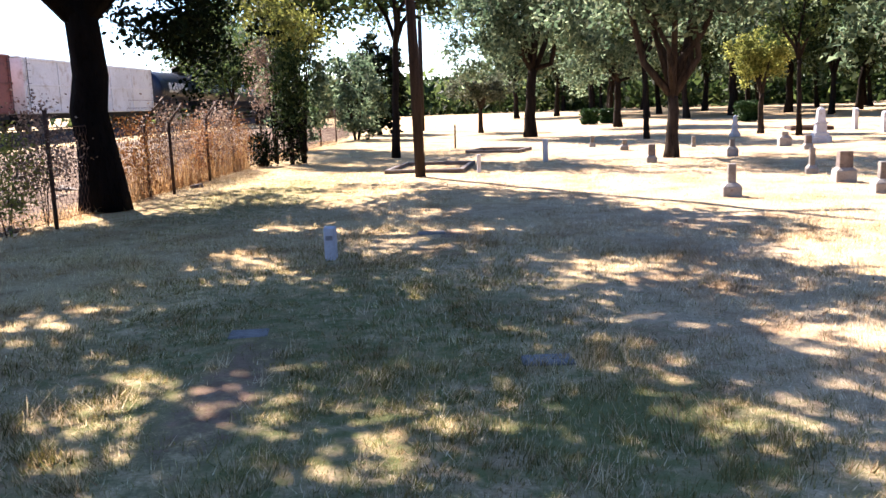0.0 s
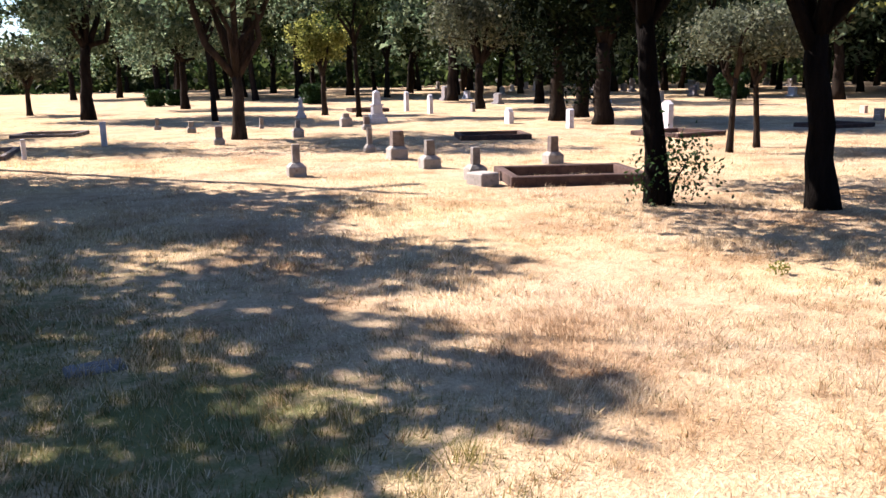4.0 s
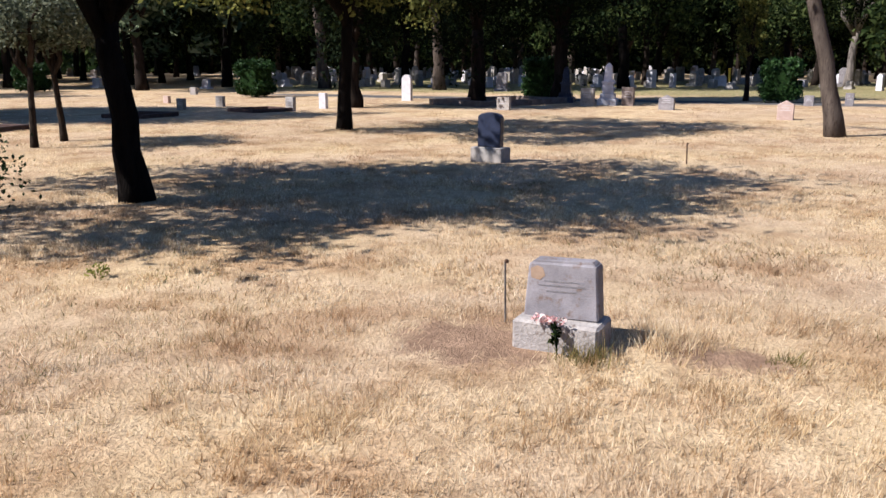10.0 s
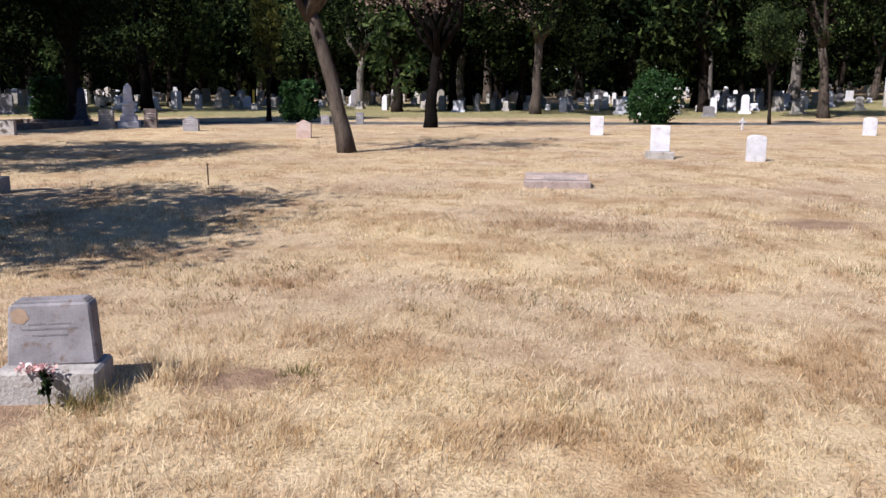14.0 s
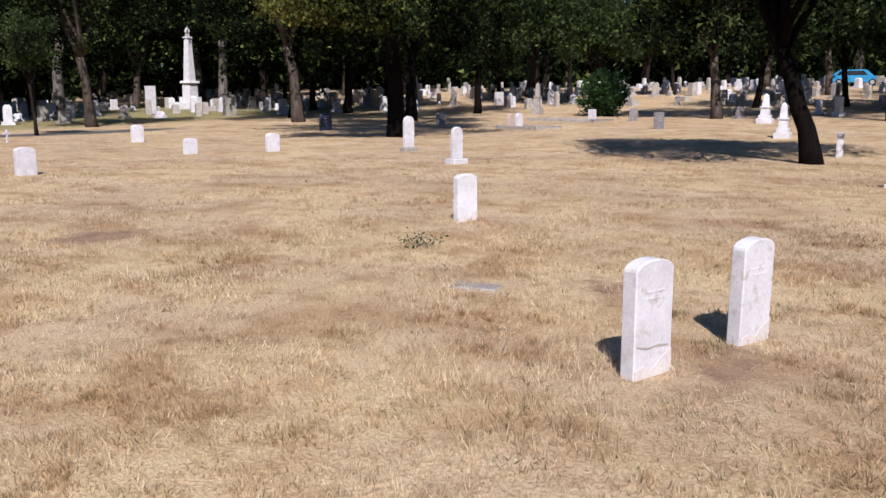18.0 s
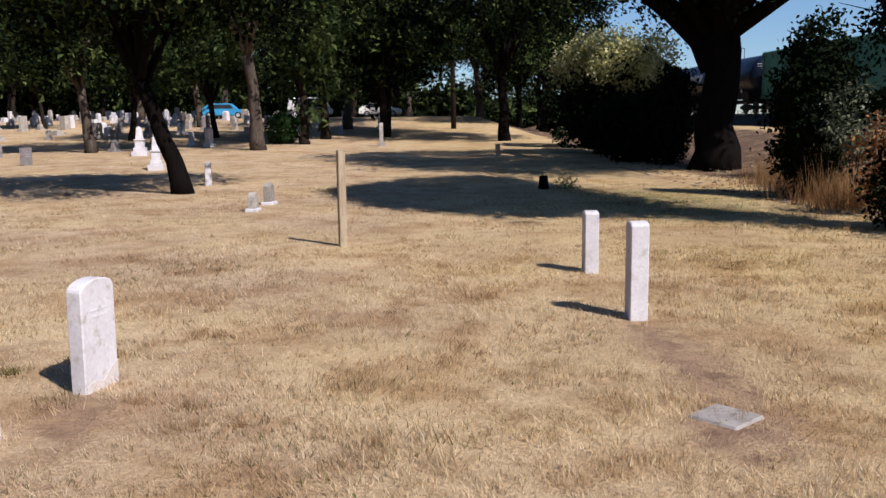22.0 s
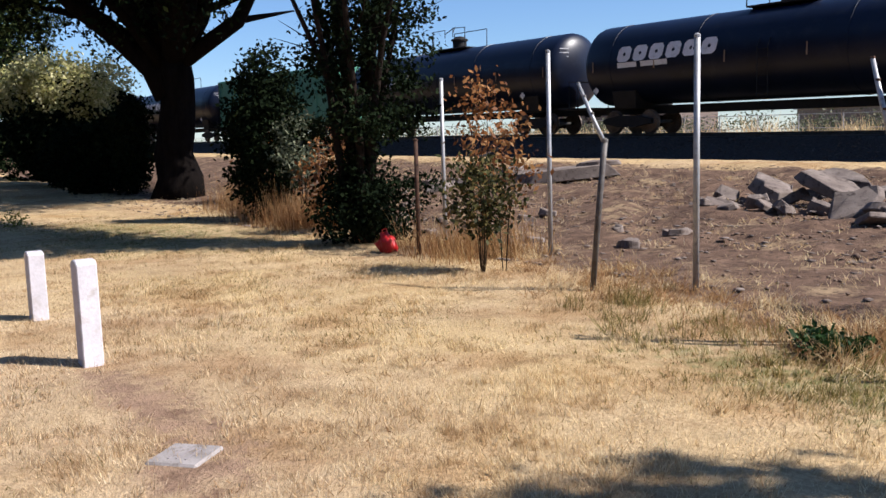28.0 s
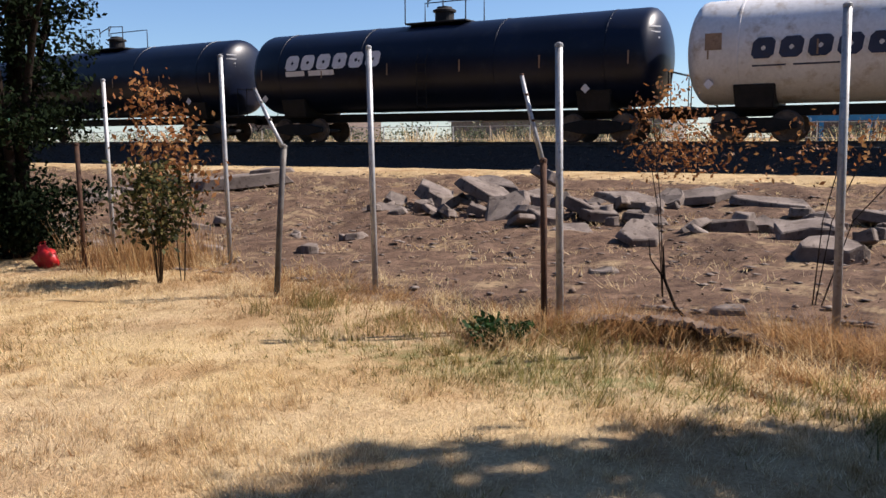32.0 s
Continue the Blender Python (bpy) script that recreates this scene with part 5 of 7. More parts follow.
shrub(-8.0, -1.9, 0.3, 0.24, 74, 9, 0.027, M_LEAF_DRY, "sprawling vine with sparse withered orange leaves", 136, "vine", "vine", 3, ry=1.7, cz=1.5, bark=M_BARK_RED, spread=0.12)
for i, y in enumerate((11.5, 12.6, 16.4, 18.2, 20.0, 21.5, 23.2)):
    shrub(-6.95, y, 0.3, 0.65, 90, 26, 0.028, (M_LEAF_YEL, M_LEAF_DRY, M_VINE)[0 if not i else 1 + i % 2], "withered vine climbing the chain-link fence", 140 + i, "vine", "vine", 4, ry=0.8, cz=0.9 + 0.25 * (i % 2), bark=M_BARK_RED)
shrub(7.2, 8.46, 0.44, 0.34, 30, 30, 0.03, M_HEDGE, "leafy green suckers at the foot of a tree", 150, "shoots", "shoots", 6, cz=0.48)
shrub(5.42, 4.95, 0.08, 0.035, 7, 12, 0.016, M_LEAF_YEL, "small yellow-green weed in dry grass", 151, "weed", "weed", 0, spread=0.03)
shrub(-5.35, -3.85, 0.24, 0.08, 30, 22, 0.028, M_HEDGE, "low green broad-leaved weed near the fence", 152, "weed", "weed", 0, spread=0.04)
shrub(1.05, -3.9, 0.13, 0.03, 22, 14, 0.013, M_LEAF_MID, "small green weed in dry grass", 153, "weed", "weed", 0, spread=0.025)
shrub(6.6, -7.6, 0.2, 0.04, 18, 14, 0.016, M_LEAF_OLIVE, "small grey-green weed in dry grass", 155, "weed", "weed", 2, spread=0.07)


# ---- headstones ----
def at(x, y, turn=0.0):
    return pose(x, y, gz(x, y), 0, 0, turn)


def bars(ob, w, z_list, x, material=M_INK, thick=0.012, name="inscription"):
    """Lines of lettering too worn to read."""
    for z, k in z_list:
        part(name, box(x, 0, z, 0.004, w * k, thick, 0), material, ob, "worn line of lettering")


def tablet(x, y, w, h, d=0.09, turn=-6.0, top="round", stone=None, base=None, label="white marble headstone on dry lawn", lines=0, group="", lean=0.0, base_stone=None):
    ob = thing("headstone", at(x, y, turn) @ pose(0, 0, 0, lean * 0.4, lean, 0), label, "headstone", group)
    z0 = 0.0
    if base:
        bw, bd, bh = base
        part("base", box(0, 0, -0.05, bd, bw, bh + 0.05, 0.012), base_stone or stone or M_MARBLE, ob)
        z0 = bh
    part("tablet", slab(outline(w, h, top, z0 - (0.0 if base else 0.08)), d), stone or M_MARBLE, ob)
    if not base and not lines and h > 0.34 and "upright" not in label:
        lines = 3
    if lines:
        bars(ob, w, [(z0 + (h - z0) * (0.75 - 0.13 * i), 0.6 - 0.12 * (i % 2)) for i in range(lines)], -d / 2 - 0.0005, M_WORN)
    return ob


def stub(x, y, bw, bh, sw, sh, turn=-6.0, stone=None, top_stone=None, label="", slope=0.06):
    """A small marker: a squared base with a sloped top and a short upright die on it."""
    ob = thing("grave_marker", at(x, y, turn), label or "small weathered stone marker on a squared base", "headstone", "small stone markers")
    part("base", box(0, 0, -0.05, bw, bw, bh + 0.05, 0.015), stone or M_STONE, ob)
    part("collar", box(0, 0, bh - 0.004, bw * 0.98, bw * 0.98, slope, 0.004, taper=0.62), stone or M_STONE, ob)
    part("die", box(0, 0, bh + slope - 0.01, sw, sw, sh, 0.008, taper=0.94), top_stone or M_DIE, ob)
    return ob


def obelisk(x, y, bw, h, turn=-6.0, stone=None, label="", urn=False):
    ob = thing("monument", at(x, y, turn), label or "stepped stone monument with a tapered shaft", "monument")
    s = stone or M_MARBLE
    part("plinth", box(0, 0, -0.05, bw, bw, 0.05 + 0.16 * h, 0.015), s, ob)
    part("step", box(0, 0, 0.16 * h - 0.003, bw * 0.76, bw * 0.76, 0.12 * h, 0.012), s, ob)
    part("die", box(0, 0, 0.28 * h - 0.003, bw * 0.56, bw * 0.56, 0.24 * h, 0.01, taper=0.95), s, ob)
    part("cornice", box(0, 0, 0.52 * h - 0.003, bw * 0.66, bw * 0.66, 0.05 * h, 0.012), s, ob)
    part("shaft", box(0, 0, 0.57 * h - 0.003, bw * 0.46, bw * 0.46, 0.35 * h, 0.008, taper=0.72), s, ob)
    part("cap", box(0, 0, 0.92 * h - 0.003, bw * 0.34, bw * 0.34, 0.08 * h, 0.006, taper=0.2), s, ob)
    if urn:
        part("urn", turned([(bw * k, h * 0.99 + bw * z) for k, z in ((0.06, 0), (0.1, 0.06), (0.16, 0.2), (0.12, 0.34), (0.05, 0.4))], 12), s, ob, smooth=True)
    return ob


def kerb(x0, y0, x1, y1, depth, h=0.2, t=0.14, stone=None, label="weathered stone kerb round a grave plot", sides=4):
    """A low kerb round a plot; the given line is its front, the plot lies depth to the left of it."""
    a = math.degrees(math.atan2(y1 - y0, x1 - x0))
    n = math.hypot(x1 - x0, y1 - y0)
    ob = thing("plot_kerb", at(x0, y0, a), label, "kerb")
    s = stone or M_RED_CURB
    rails = [("front_rail", n / 2, 0, n, t), ("back_rail", n / 2, depth, n, t), ("side_rail", t / 2, depth / 2, t, depth - t - 0.01), ("side_rail", n - t / 2, depth / 2, t, depth - t - 0.01)]
    for nm, cx, cy, sx, sy in rails[:sides]:
        part(nm, box(cx, cy, -0.06, sx, sy, h + 0.06, 0.015), s, ob)
    return ob


# veterans' upright stones
for x, y, h, turn, lean in ((2.9, -4.97, 0.69, -17, 0.6), (2.62, -6.02, 0.70, -17, -0.8), (7.3, -9.6, 0.62, -16, 1.0)):
    ob = tablet(x, y, 0.33, h, 0.105, turn, "segment", label="upright white marble headstone with a curved top", group="upright white marble headstones", lean=lean)
    part("soil_stain", slab([(-0.16, -0.02), (0.16, -0.02), (0.16, 0.05), (0.08, 0.075), (0.0, 0.045), (-0.07, 0.10), (-0.16, 0.15)], 0.003, 0, -0.0545), M_SOIL, ob, "brown soil splash at the foot")
    bars(ob, 0.33, [(0.5, 0.5), (0.46, 0.42)], -0.053, M_MARBLE)
    if y > -5.5:
        part("stain", slab([(-0.13, 0.168), (-0.02, 0.176), (0.06, 0.17), (0.15, 0.192), (0.15, 0.2), (0.05, 0.18), (-0.03, 0.188), (-0.13, 0.176)], 0.003, 0, -0.055), M_CRACK, ob, "brown crack line")
for x, y, h in ((-1.27, -7.58, 0.81), (-1.41, -9.82, 0.68)):
    tablet(x, y, 0.2, h, 0.15, -3, "segment", label="narrow upright white marker post with a rounded top", group="white marker posts")
ob = tablet(-1.91, 9.1, 0.14, 0.37, 0.12, -3, "segment", label="short white concrete marker post", group="white marker posts")
part("plaque", box(0, -0.072, 0.22, 0.08, 0.004, 0.05, 0), M_INK, ob, "small dark plaque")

# the near headstone with flowers
ob = thing("headstone", at(5.18, 1.28, -4), "grey granite headstone with slanted face on a broad base", "headstone")
part("base", box(0, 0, -0.05, 0.30, 0.51, 0.22, 0.016), M_PALE_BASE, ob)
tab = part("tablet", slab([(-0.225, 0.165), (0.225, 0.165), (0.205, 0.47), (0.19, 0.485), (-0.19, 0.485), (-0.205, 0.47)], 0.13, 0.012, 0.0, 0.14), M_MOTTLED, ob)
tab.matrix_basis = Matrix.Translation((0, 0, 0.165)) @ pose(0, 0, 0, -1.8, 0, 0) @ Matrix.Translation((0, 0, -0.165))
part("chamfer", slab([(-0.19, 0.484), (0.19, 0.484), (0.17, 0.498), (-0.17, 0.498)], 0.1, 0.002, 0.0, 0.14), M_MOTTLED, tab)
for z, k in ((0.378, 0.5), (0.352, 0.66), (0.320, 0.42)):
    part("inscription", slab([(-0.21 * k, z), (0.21 * k, z), (0.21 * k, z + 0.008), (-0.21 * k, z + 0.008)], 0.003, 0, -0.0655, 0.14), M_FAINT, tab, "worn line of lettering")
part("rust_stain", slab([(0.10, 0.41), (0.13, 0.385), (0.185, 0.395), (0.19, 0.45), (0.15, 0.468), (0.115, 0.455)], 0.003, 0, -0.0655, 0.14), M_OCHRE, tab, "ochre lichen stain")
fl = thing("bouquet", pose(5.02, 1.31, 0.17), "pink and white artificial flowers lying on a stone base", "flowers")
r = np.random.default_rng(9)
part("blossoms", fast_mesh("blossoms", *leaf_cloud(r, np.array([(-0.02, k * 0.026 - 0.035, 0.025 + 0.01 * (i % 2)) for i, k in enumerate(range(-1, 5))]), 0.016, 18, 0.015)), M_PETAL, fl)
part("leaves", fast_mesh("bouquet_leaves", *leaf_cloud(r, np.array([(-0.05, -0.03, -0.0), (-0.06, -0.05, -0.04), (-0.06, -0.045, -0.08)]), 0.014, 22, 0.018)), M_LEAF, fl)
part("stems", tube([(0.0, 0.0, 0.01), (-0.07, -0.05, -0.02), (-0.075, -0.06, -0.15)], [0.008, 0.008, 0.005], 6), M_LEAF, fl)
rod = thing("marker_rod", at(5.5, 1.72), "thin rusty steel rod stuck in the ground", "rod")
part("shaft", tube([(0, 0, -0.1), (0, 0.01, 0.39)], [0.0065, 0.0065], 8), M_OLD_GALV, rod)
part("cap", turned([(0.013, 0.385), (0.014, 0.4), (0.008, 0.408)], 8), M_RUST, rod)
rod = thing("marker_rod", at(14.8, 1.56), "thin rusty steel rod stuck in the ground", "rod")
part("shaft", tube([(0, 0, -0.1), (0, 0.01, 0.32)], [0.012, 0.012], 8), M_RUST, rod)
part("cap", turned([(0.016, 0.315), (0.017, 0.33), (0.008, 0.34)], 8), M_RUST, rod)

# dark granite stone
tablet(13.9, 4.6, 0.42, 0.80, 0.12, -10, "segment", M_GRANITE, (0.58, 0.32, 0.24), "dark blue-black granite headstone on a pale base", base_stone=M_STONE)

# small two-piece markers of the north-east rows
for x, y, bw, bh, sw, sh, top in ((3.96, 14.08, 0.30, 0.17, 0.13, 0.32, None), (6.62, 17.65, 0.22, 0.12, 0.11, 0.36, None), (6.53, 15.85, 0.36, 0.22, 0.24, 0.30, M_STONE_DARK), (6.38, 13.95, 0.33, 0.18, 0.16, 0.28, None),
                                  (6.29, 12.0, 0.30, 0.19, 0.13, 0.28, None), (8.63, 13.4, 0.31, 0.17, 0.16, 0.29, M_STONE_DARK), (6.65, 23.4, 0.30, 0.20, 0.13, 0.22, None), (4.18, 21.85, 0.26, 0.14, 0.18, 0.28, M_STONE_DARK),
                                  (9.28, 26.95, 0.36, 0.28, 0.2, 0.12, None), (9.35, 25.2, 0.27, 0.12, 0.18, 0.24, M_STONE_DARK), (4.43, 27.5, 0.26, 0.12, 0.16, 0.16, None), (3.7, 29.7, 0.22, 0.1, 0.13, 0.24, None), (6.72, 27.9, 0.14, 0.1, 0.12, 0.2, None)):
    stub(x, y, bw, bh, sw, sh, -6, M_STONE, top)
for x, y, h, w in ((-0.23, 20.4, 0.43, 0.10), (1.58, 23.2, 0.61, 0.15), (5.85, -25.4, 0.66, 0.18)):
    tablet(x, y, w, h, w * 0.9, 4, "flat", M_MARBLE, label="narrow square white marker post", group="white marker posts")
stick = thing("stake", at(-1.1, 31.7), "thin dark wooden stake in the lawn", "stake")
part("shaft", tube([(0, 0, -0.1), (0.01, 0, 0.83)], [0.035, 0.03], 6), M_POLE, stick)
part("tip", turned([(0.031, 0.825), (0.02, 0.86), (0.004, 0.87)], 6), M_POLE, stick)
obelisk(11.0, 28.6, 0.62, 1.15, -6, M_MARBLE, "stepped white marble monument with a short shaft")
obelisk(9.78, 33.9, 0.34, 0.85, 5, M_MARBLE, "slender white marble obelisk")
obelisk(33.0, 6.3, 0.72, 1.55, 5, M_MARBLE, "white marble monument with a tall shaft")
obelisk(34.3, 8.2, 0.66, 1.4, 5, M_GRANITE, "dark granite monument with a tapered shaft")
ob = thing("monument", at(61.5, -48.1, 5), "tall white marble obelisk on a stepped plinth", "monument")
for nm, z, h, w, k in (("plinth", -0.05, 0.6, 1.75, 1.0), ("step", 0.545, 0.45, 1.3, 1.0), ("die", 0.99, 1.15, 0.92, 0.95), ("cornice", 2.13, 0.2, 1.2, 0.9), ("shaft", 2.325, 3.5, 0.72, 0.62), ("collar", 5.82, 0.16, 0.62, 0.85)):
    part(nm, box(0, 0, z, w, w, h, 0.015, taper=k), M_MARBLE, ob)
part("finial", turned([(0.1, 5.97), (0.24, 6.1), (0.12, 6.22), (0.27, 6.42), (0.14, 6.62), (0.03, 6.85)], 12), M_MARBLE, ob, smooth=True)
obelisk(9.06, -32.2, 0.55, 1.25, 5, M_MARBLE, "white marble monument on a square plinth")
obelisk(12.3, -41.8, 0.7, 1.35, 5, M_MARBLE, "white marble monument on a square plinth")
obelisk(27.5, -47.4, 0.6, 1.9, 5, M_STONE, "slender pale obelisk on a plinth")
obelisk(44.0, -51.0, 0.9, 1.7, 5, M_STONE, "pale stone monument on a plinth")
obelisk(58.0, -74.0, 1.6, 6.5, 5, M_GREY_GRANITE, "tall grey column monument", True)
for x, y, w, h, top, stone, lab in ((15.7, 37.0, 0.36, 0.9, "round", M_MARBLE, "white marble tablet with a round top"), (15.4, 33.7, 0.36, 0.82, "round", M_MARBLE, "white marble tablet with a round top"), (14.45, 25.25, 0.44, 0.52, "shoulder", M_MARBLE, "small white shouldered headstone"),
                                    (14.65, 21.9, 0.27, 0.58, "segment", M_MARBLE, "narrow white marble headstone"), (17.6, 34.0, 0.3, 0.42, "shoulder", M_STONE, "small weathered pale headstone"), (16.0, 19.1, 0.42, 0.85, "peak", M_MARBLE, "white marble headstone with a peaked top"),
                                    (27.7, 22.2, 0.27, 0.28, "flat", M_PINK, "low pinkish granite block marker"), (24.2, 18.8, 0.31, 0.38, "flat", M_STONE, "low grey stone block headstone"), (26.5, 18.9, 0.34, 0.37, "flat", M_STONE, "low grey stone block headstone"),
                                    (25.0, 15.1, 0.32, 0.46, "flat", M_STONE, "grey block headstone beside a kerb"), (26.9, 14.95, 0.29, 0.52, "flat", M_MARBLE, "white marble block headstone"), (35.0, 26.5, 0.38, 0.35, "flat", M_STONE, "low grey stone block headstone"),
                                    (33.5, 14.7, 0.44, 1.05, "round", M_MARBLE, "tall white marble tablet with a round top"), (32.0, 6.85, 0.5, 0.66, "flat", M_STONE, "grey stone block headstone"), (32.7, 5.5, 0.45, 0.68, "flat", M_STONE_DARK, "dark red granite headstone on a pale base"),
                                    (30.6, 3.85, 0.52, 0.50, "peak", M_GREY_GRANITE, "grey granite headstone with a peaked top"), (28.35, 8.9, 0.46, 0.43, "flat", M_STONE, "low grey stone block headstone"), (26.8, 0.1, 0.44, 0.54, "peak", M_PINK, "pink granite headstone with a peaked top"),
                                    (35.4, -0.7, 0.34, 0.38, "flat", M_GREY_GRANITE, "low grey granite headstone on the lawn"), (36.0, -2.1, 0.3, 0.47, "flat", M_GREY_GRANITE, "grey granite headstone on the lawn"), (28.3, -9.5, 0.42, 0.62, "flat", M_MARBLE, "white marble block headstone"),
                                    (18.4, -9.8, 0.40, 0.58, "segment", M_MARBLE, "upright white marble headstone"), (28.1, -19.3, 0.43, 0.62, "segment", M_MARBLE, "upright white marble headstone"), (21.1, -16.1, 0.38, 0.46, "segment", M_MARBLE, "upright white marble headstone"),
                                    (20.2, -18.4, 0.41, 0.55, "segment", M_MARBLE, "upright white marble headstone"), (28.0, -29.0, 0.6, 0.85, "shoulder", M_GRANITE, "dark slate-blue headstone under trees"), (46.1, -39.2, 0.75, 1.3, "flat", M_STONE, "tall grey tablet headstone"),
                                    (55.1, -39.5, 0.75, 2.0, "flat", M_MARBLE, "tall white tablet headstone"), (26.1, -35.2, 0.48, 0.6, "segment", M_GREY_GRANITE, "dark grey headstone in shade"), (20.9, -34.0, 0.4, 0.68, "round", M_MARBLE, "paired white marble headstone"),
                                    (21.4, -34.1, 0.4, 0.62, "round", M_PINK, "paired pinkish stone headstone"), (15.1, -35.9, 0.58, 0.7, "flat", M_GREY_GRANITE, "grey granite block headstone"), (20.5, -40.6, 0.5, 0.6, "flat", M_MARBLE, "white stone block headstone"),
                                    (18.7, -41.6, 0.56, 0.66, "segment", M_GREY_GRANITE, "grey-blue granite headstone on dry lawn"), (36.5, -57.4, 0.85, 0.98, "flat", M_MARBLE, "broad white stone headstone"), (47.3, -40.0, 0.75, 1.35, "flat", M_STONE, "tall grey tablet headstone"),
                                    (3.32, -19.2, 0.32, 0.48, "peak", M_MARBLE, "small grey headstone on a white footing"), (3.42, -17.65, 0.25, 0.38, "shoulder", M_MARBLE, "small grey headstone on a white footing")):
    tablet(x, y, w, h, 0.12 + 0.1 * w, -8, top, M_STONE if "footing" in lab else stone, (w * 1.2, 0.26, 0.07) if h < 0.9 and w < 0.5 and "footing" in lab else None, lab, 0, "scattered headstones on dry lawn", base_stone=M_MARBLE)
tablet(17.0, -20.9, 0.36, 1.05, 0.1, -14, "round", M_MARBLE, (0.5, 0.32, 0.12), "tall round-topped white and pink stained headstone", base_stone=M_STONE)
tablet(13.0, -17.65, 0.32, 0.90, 0.1, -14, "round", M_MARBLE, (0.46, 0.34, 0.13), "slim round-topped white marble headstone on a base")
tablet(19.1, -7.85, 0.42, 0.75, 0.12, -10, "flat", M_MARBLE, (0.58, 0.36, 0.17), "white marble headstone on a grey stone base", base_stone=M_STONE)
yl = thing("marker_stake", at(60.5, 3.6), "thin yellow-painted marker stake on the lawn", "stake")
part("post", box(0, 0, -0.1, 0.14, 0.14, 1.25, 0.01), M_YELLOW, yl)
part("foot", box(0, 0, -0.05, 0.3, 0.3, 0.12, 0.01), M_STONE, yl)
bn = thing("stone_bench", at(52.0, 13.4, -20), "pinkish stone bench on two supports among graves", "bench")
part("seat", box(0, 0, 0.5, 0.5, 1.5, 0.16, 0.02), M_PINK, bn)
for k in (-0.5, 0.5):
    part("support", box(0, k, -0.05, 0.36, 0.2, 0.56, 0.015), M_PINK, bn)
part("backrest", box(0.2, 0, 0.655, 0.1, 1.4, 0.4, 0.02), M_PINK, bn)
cr = thing("grave_cross", at(31.6, -16.4, 8), "small white cross marking a grave", "cross")
part("upright", box(0, 0, -0.05, 0.05, 0.07, 0.5, 0.006), M_MARBLE, cr)
part("arm", box(-0.002, 0, 0.27, 0.054, 0.3, 0.07, 0.006), M_MARBLE, cr)
# flat and slanted slabs
ob = thing("grave_ledger", at(14.0, -3.98, -12), "low slanted brownish-pink granite grave marker", "grave marker")
part("base", box(0, 0, -0.05, 0.5, 1.05, 0.17, 0.015), M_LEDGER, ob)
part("face", slab([(-0.5, 0.118), (0.5, 0.118), (0.5, 0.2), (-0.5, 0.2)], 0.34, 0.012, 0.02, 0.5), M_LEDGER, ob)
part("inscription", box(-0.14, -0.05, 0.14, 0.004, 0.5, 0.03, 0), M_INK, ob, "worn line of lettering")
for x, y, w, d, turn in ((-1.04, -5.08, 0.30, 0.30, 38), (4.98, -6.33, 0.42, 0.22, 15), (-0.87, 10.8, 0.36, 0.22, 10), (-2.0, 5.9, 0.3, 0.22, 8), (0.2, 5.1, 0.34, 0.2, 5)):
    ob = thing("flat_marker", at(x, y, turn), "flat grey stone grave marker sunk in the lawn", "grave marker", "flat grave markers")
    part("plate", box(0, 0, -0.065, w, d, 0.085, 0.012), M_FLAT, ob)
    for k in (-0.05, 0.0, 0.05):
        part("inscription", box(0, k, 0.0195, w * 0.55, 0.012, 0.003, 0), M_INK, ob, "worn line of lettering")
# kerbs of the plots
kerb(6.3, 10.9, 8.3, 10.2, 1.45, 0.16, 0.14)
ob = thing("kerb_block", at(6.05, 11.3, 10), "pale stone corner block of a grave plot", "kerb")
part("block", box(0, 0, -0.05, 0.34, 0.4, 0.25, 0.02), M_STONE, ob)
kerb(9.7, 19.35, 11.4, 18.75, 1.4, 0.14, 0.12)
kerb(-2.55, 20.7, -0.6, 20.5, 2.6, 0.1, 0.12, M_STONE_DARK)
kerb(-0.66, 28.3, 1.1, 27.75, 1.6, 0.1, 0.12, M_STONE_DARK)
kerb(14.4, 16.8, 16.1, 16.95, 1.6, 0.12, 0.12)
kerb(20.0, 16.9, 21.7, 17.0, 1.3, 0.12, 0.12)
kerb(23.5, 15.6, 25.0, 15.0, 1.3, 0.12, 0.12)
kerb(29.6, 10.2, 33.8, 8.1, 2.6, 0.22, 0.2, M_STONE_DARK)
kerb(13.2, 37.5, 14.9, 37.2, 1.6, 0.16, 0.14)
kerb(19.5, -33.0, 21.8, -33.6, -1.6, 0.14, 0.14, M_STONE)
kerb(20.0, -39.6, 24.0, -40.2, -1.8, 0.14, 0.14, M_STONE)

# many more stones far off among the trees
r = np.random.default_rng(31)
protos = []
for w, h, top, stone, lab in ((0.5, 0.8, "round", M_MARBLE, "distant white round-topped headstone"), (0.6, 0.7, "flat", M_MARBLE, "distant white stone block headstone"), (0.7, 0.75, "flat", M_STONE, "distant grey stone block headstone"), (0.5, 0.9, "peak", M_STONE, "distant grey peaked headstone"), (0.6, 0.8, "segment", M_GREY_GRANITE, "distant grey granite headstone on the lawn")):
    o = tablet(0, 0, w, h, 0.2, 0, top, stone, (w * 1.3, 0.4, 0.14), lab, 0, "distant headstones on dry lawn")
    protos.append(o)
spots = []
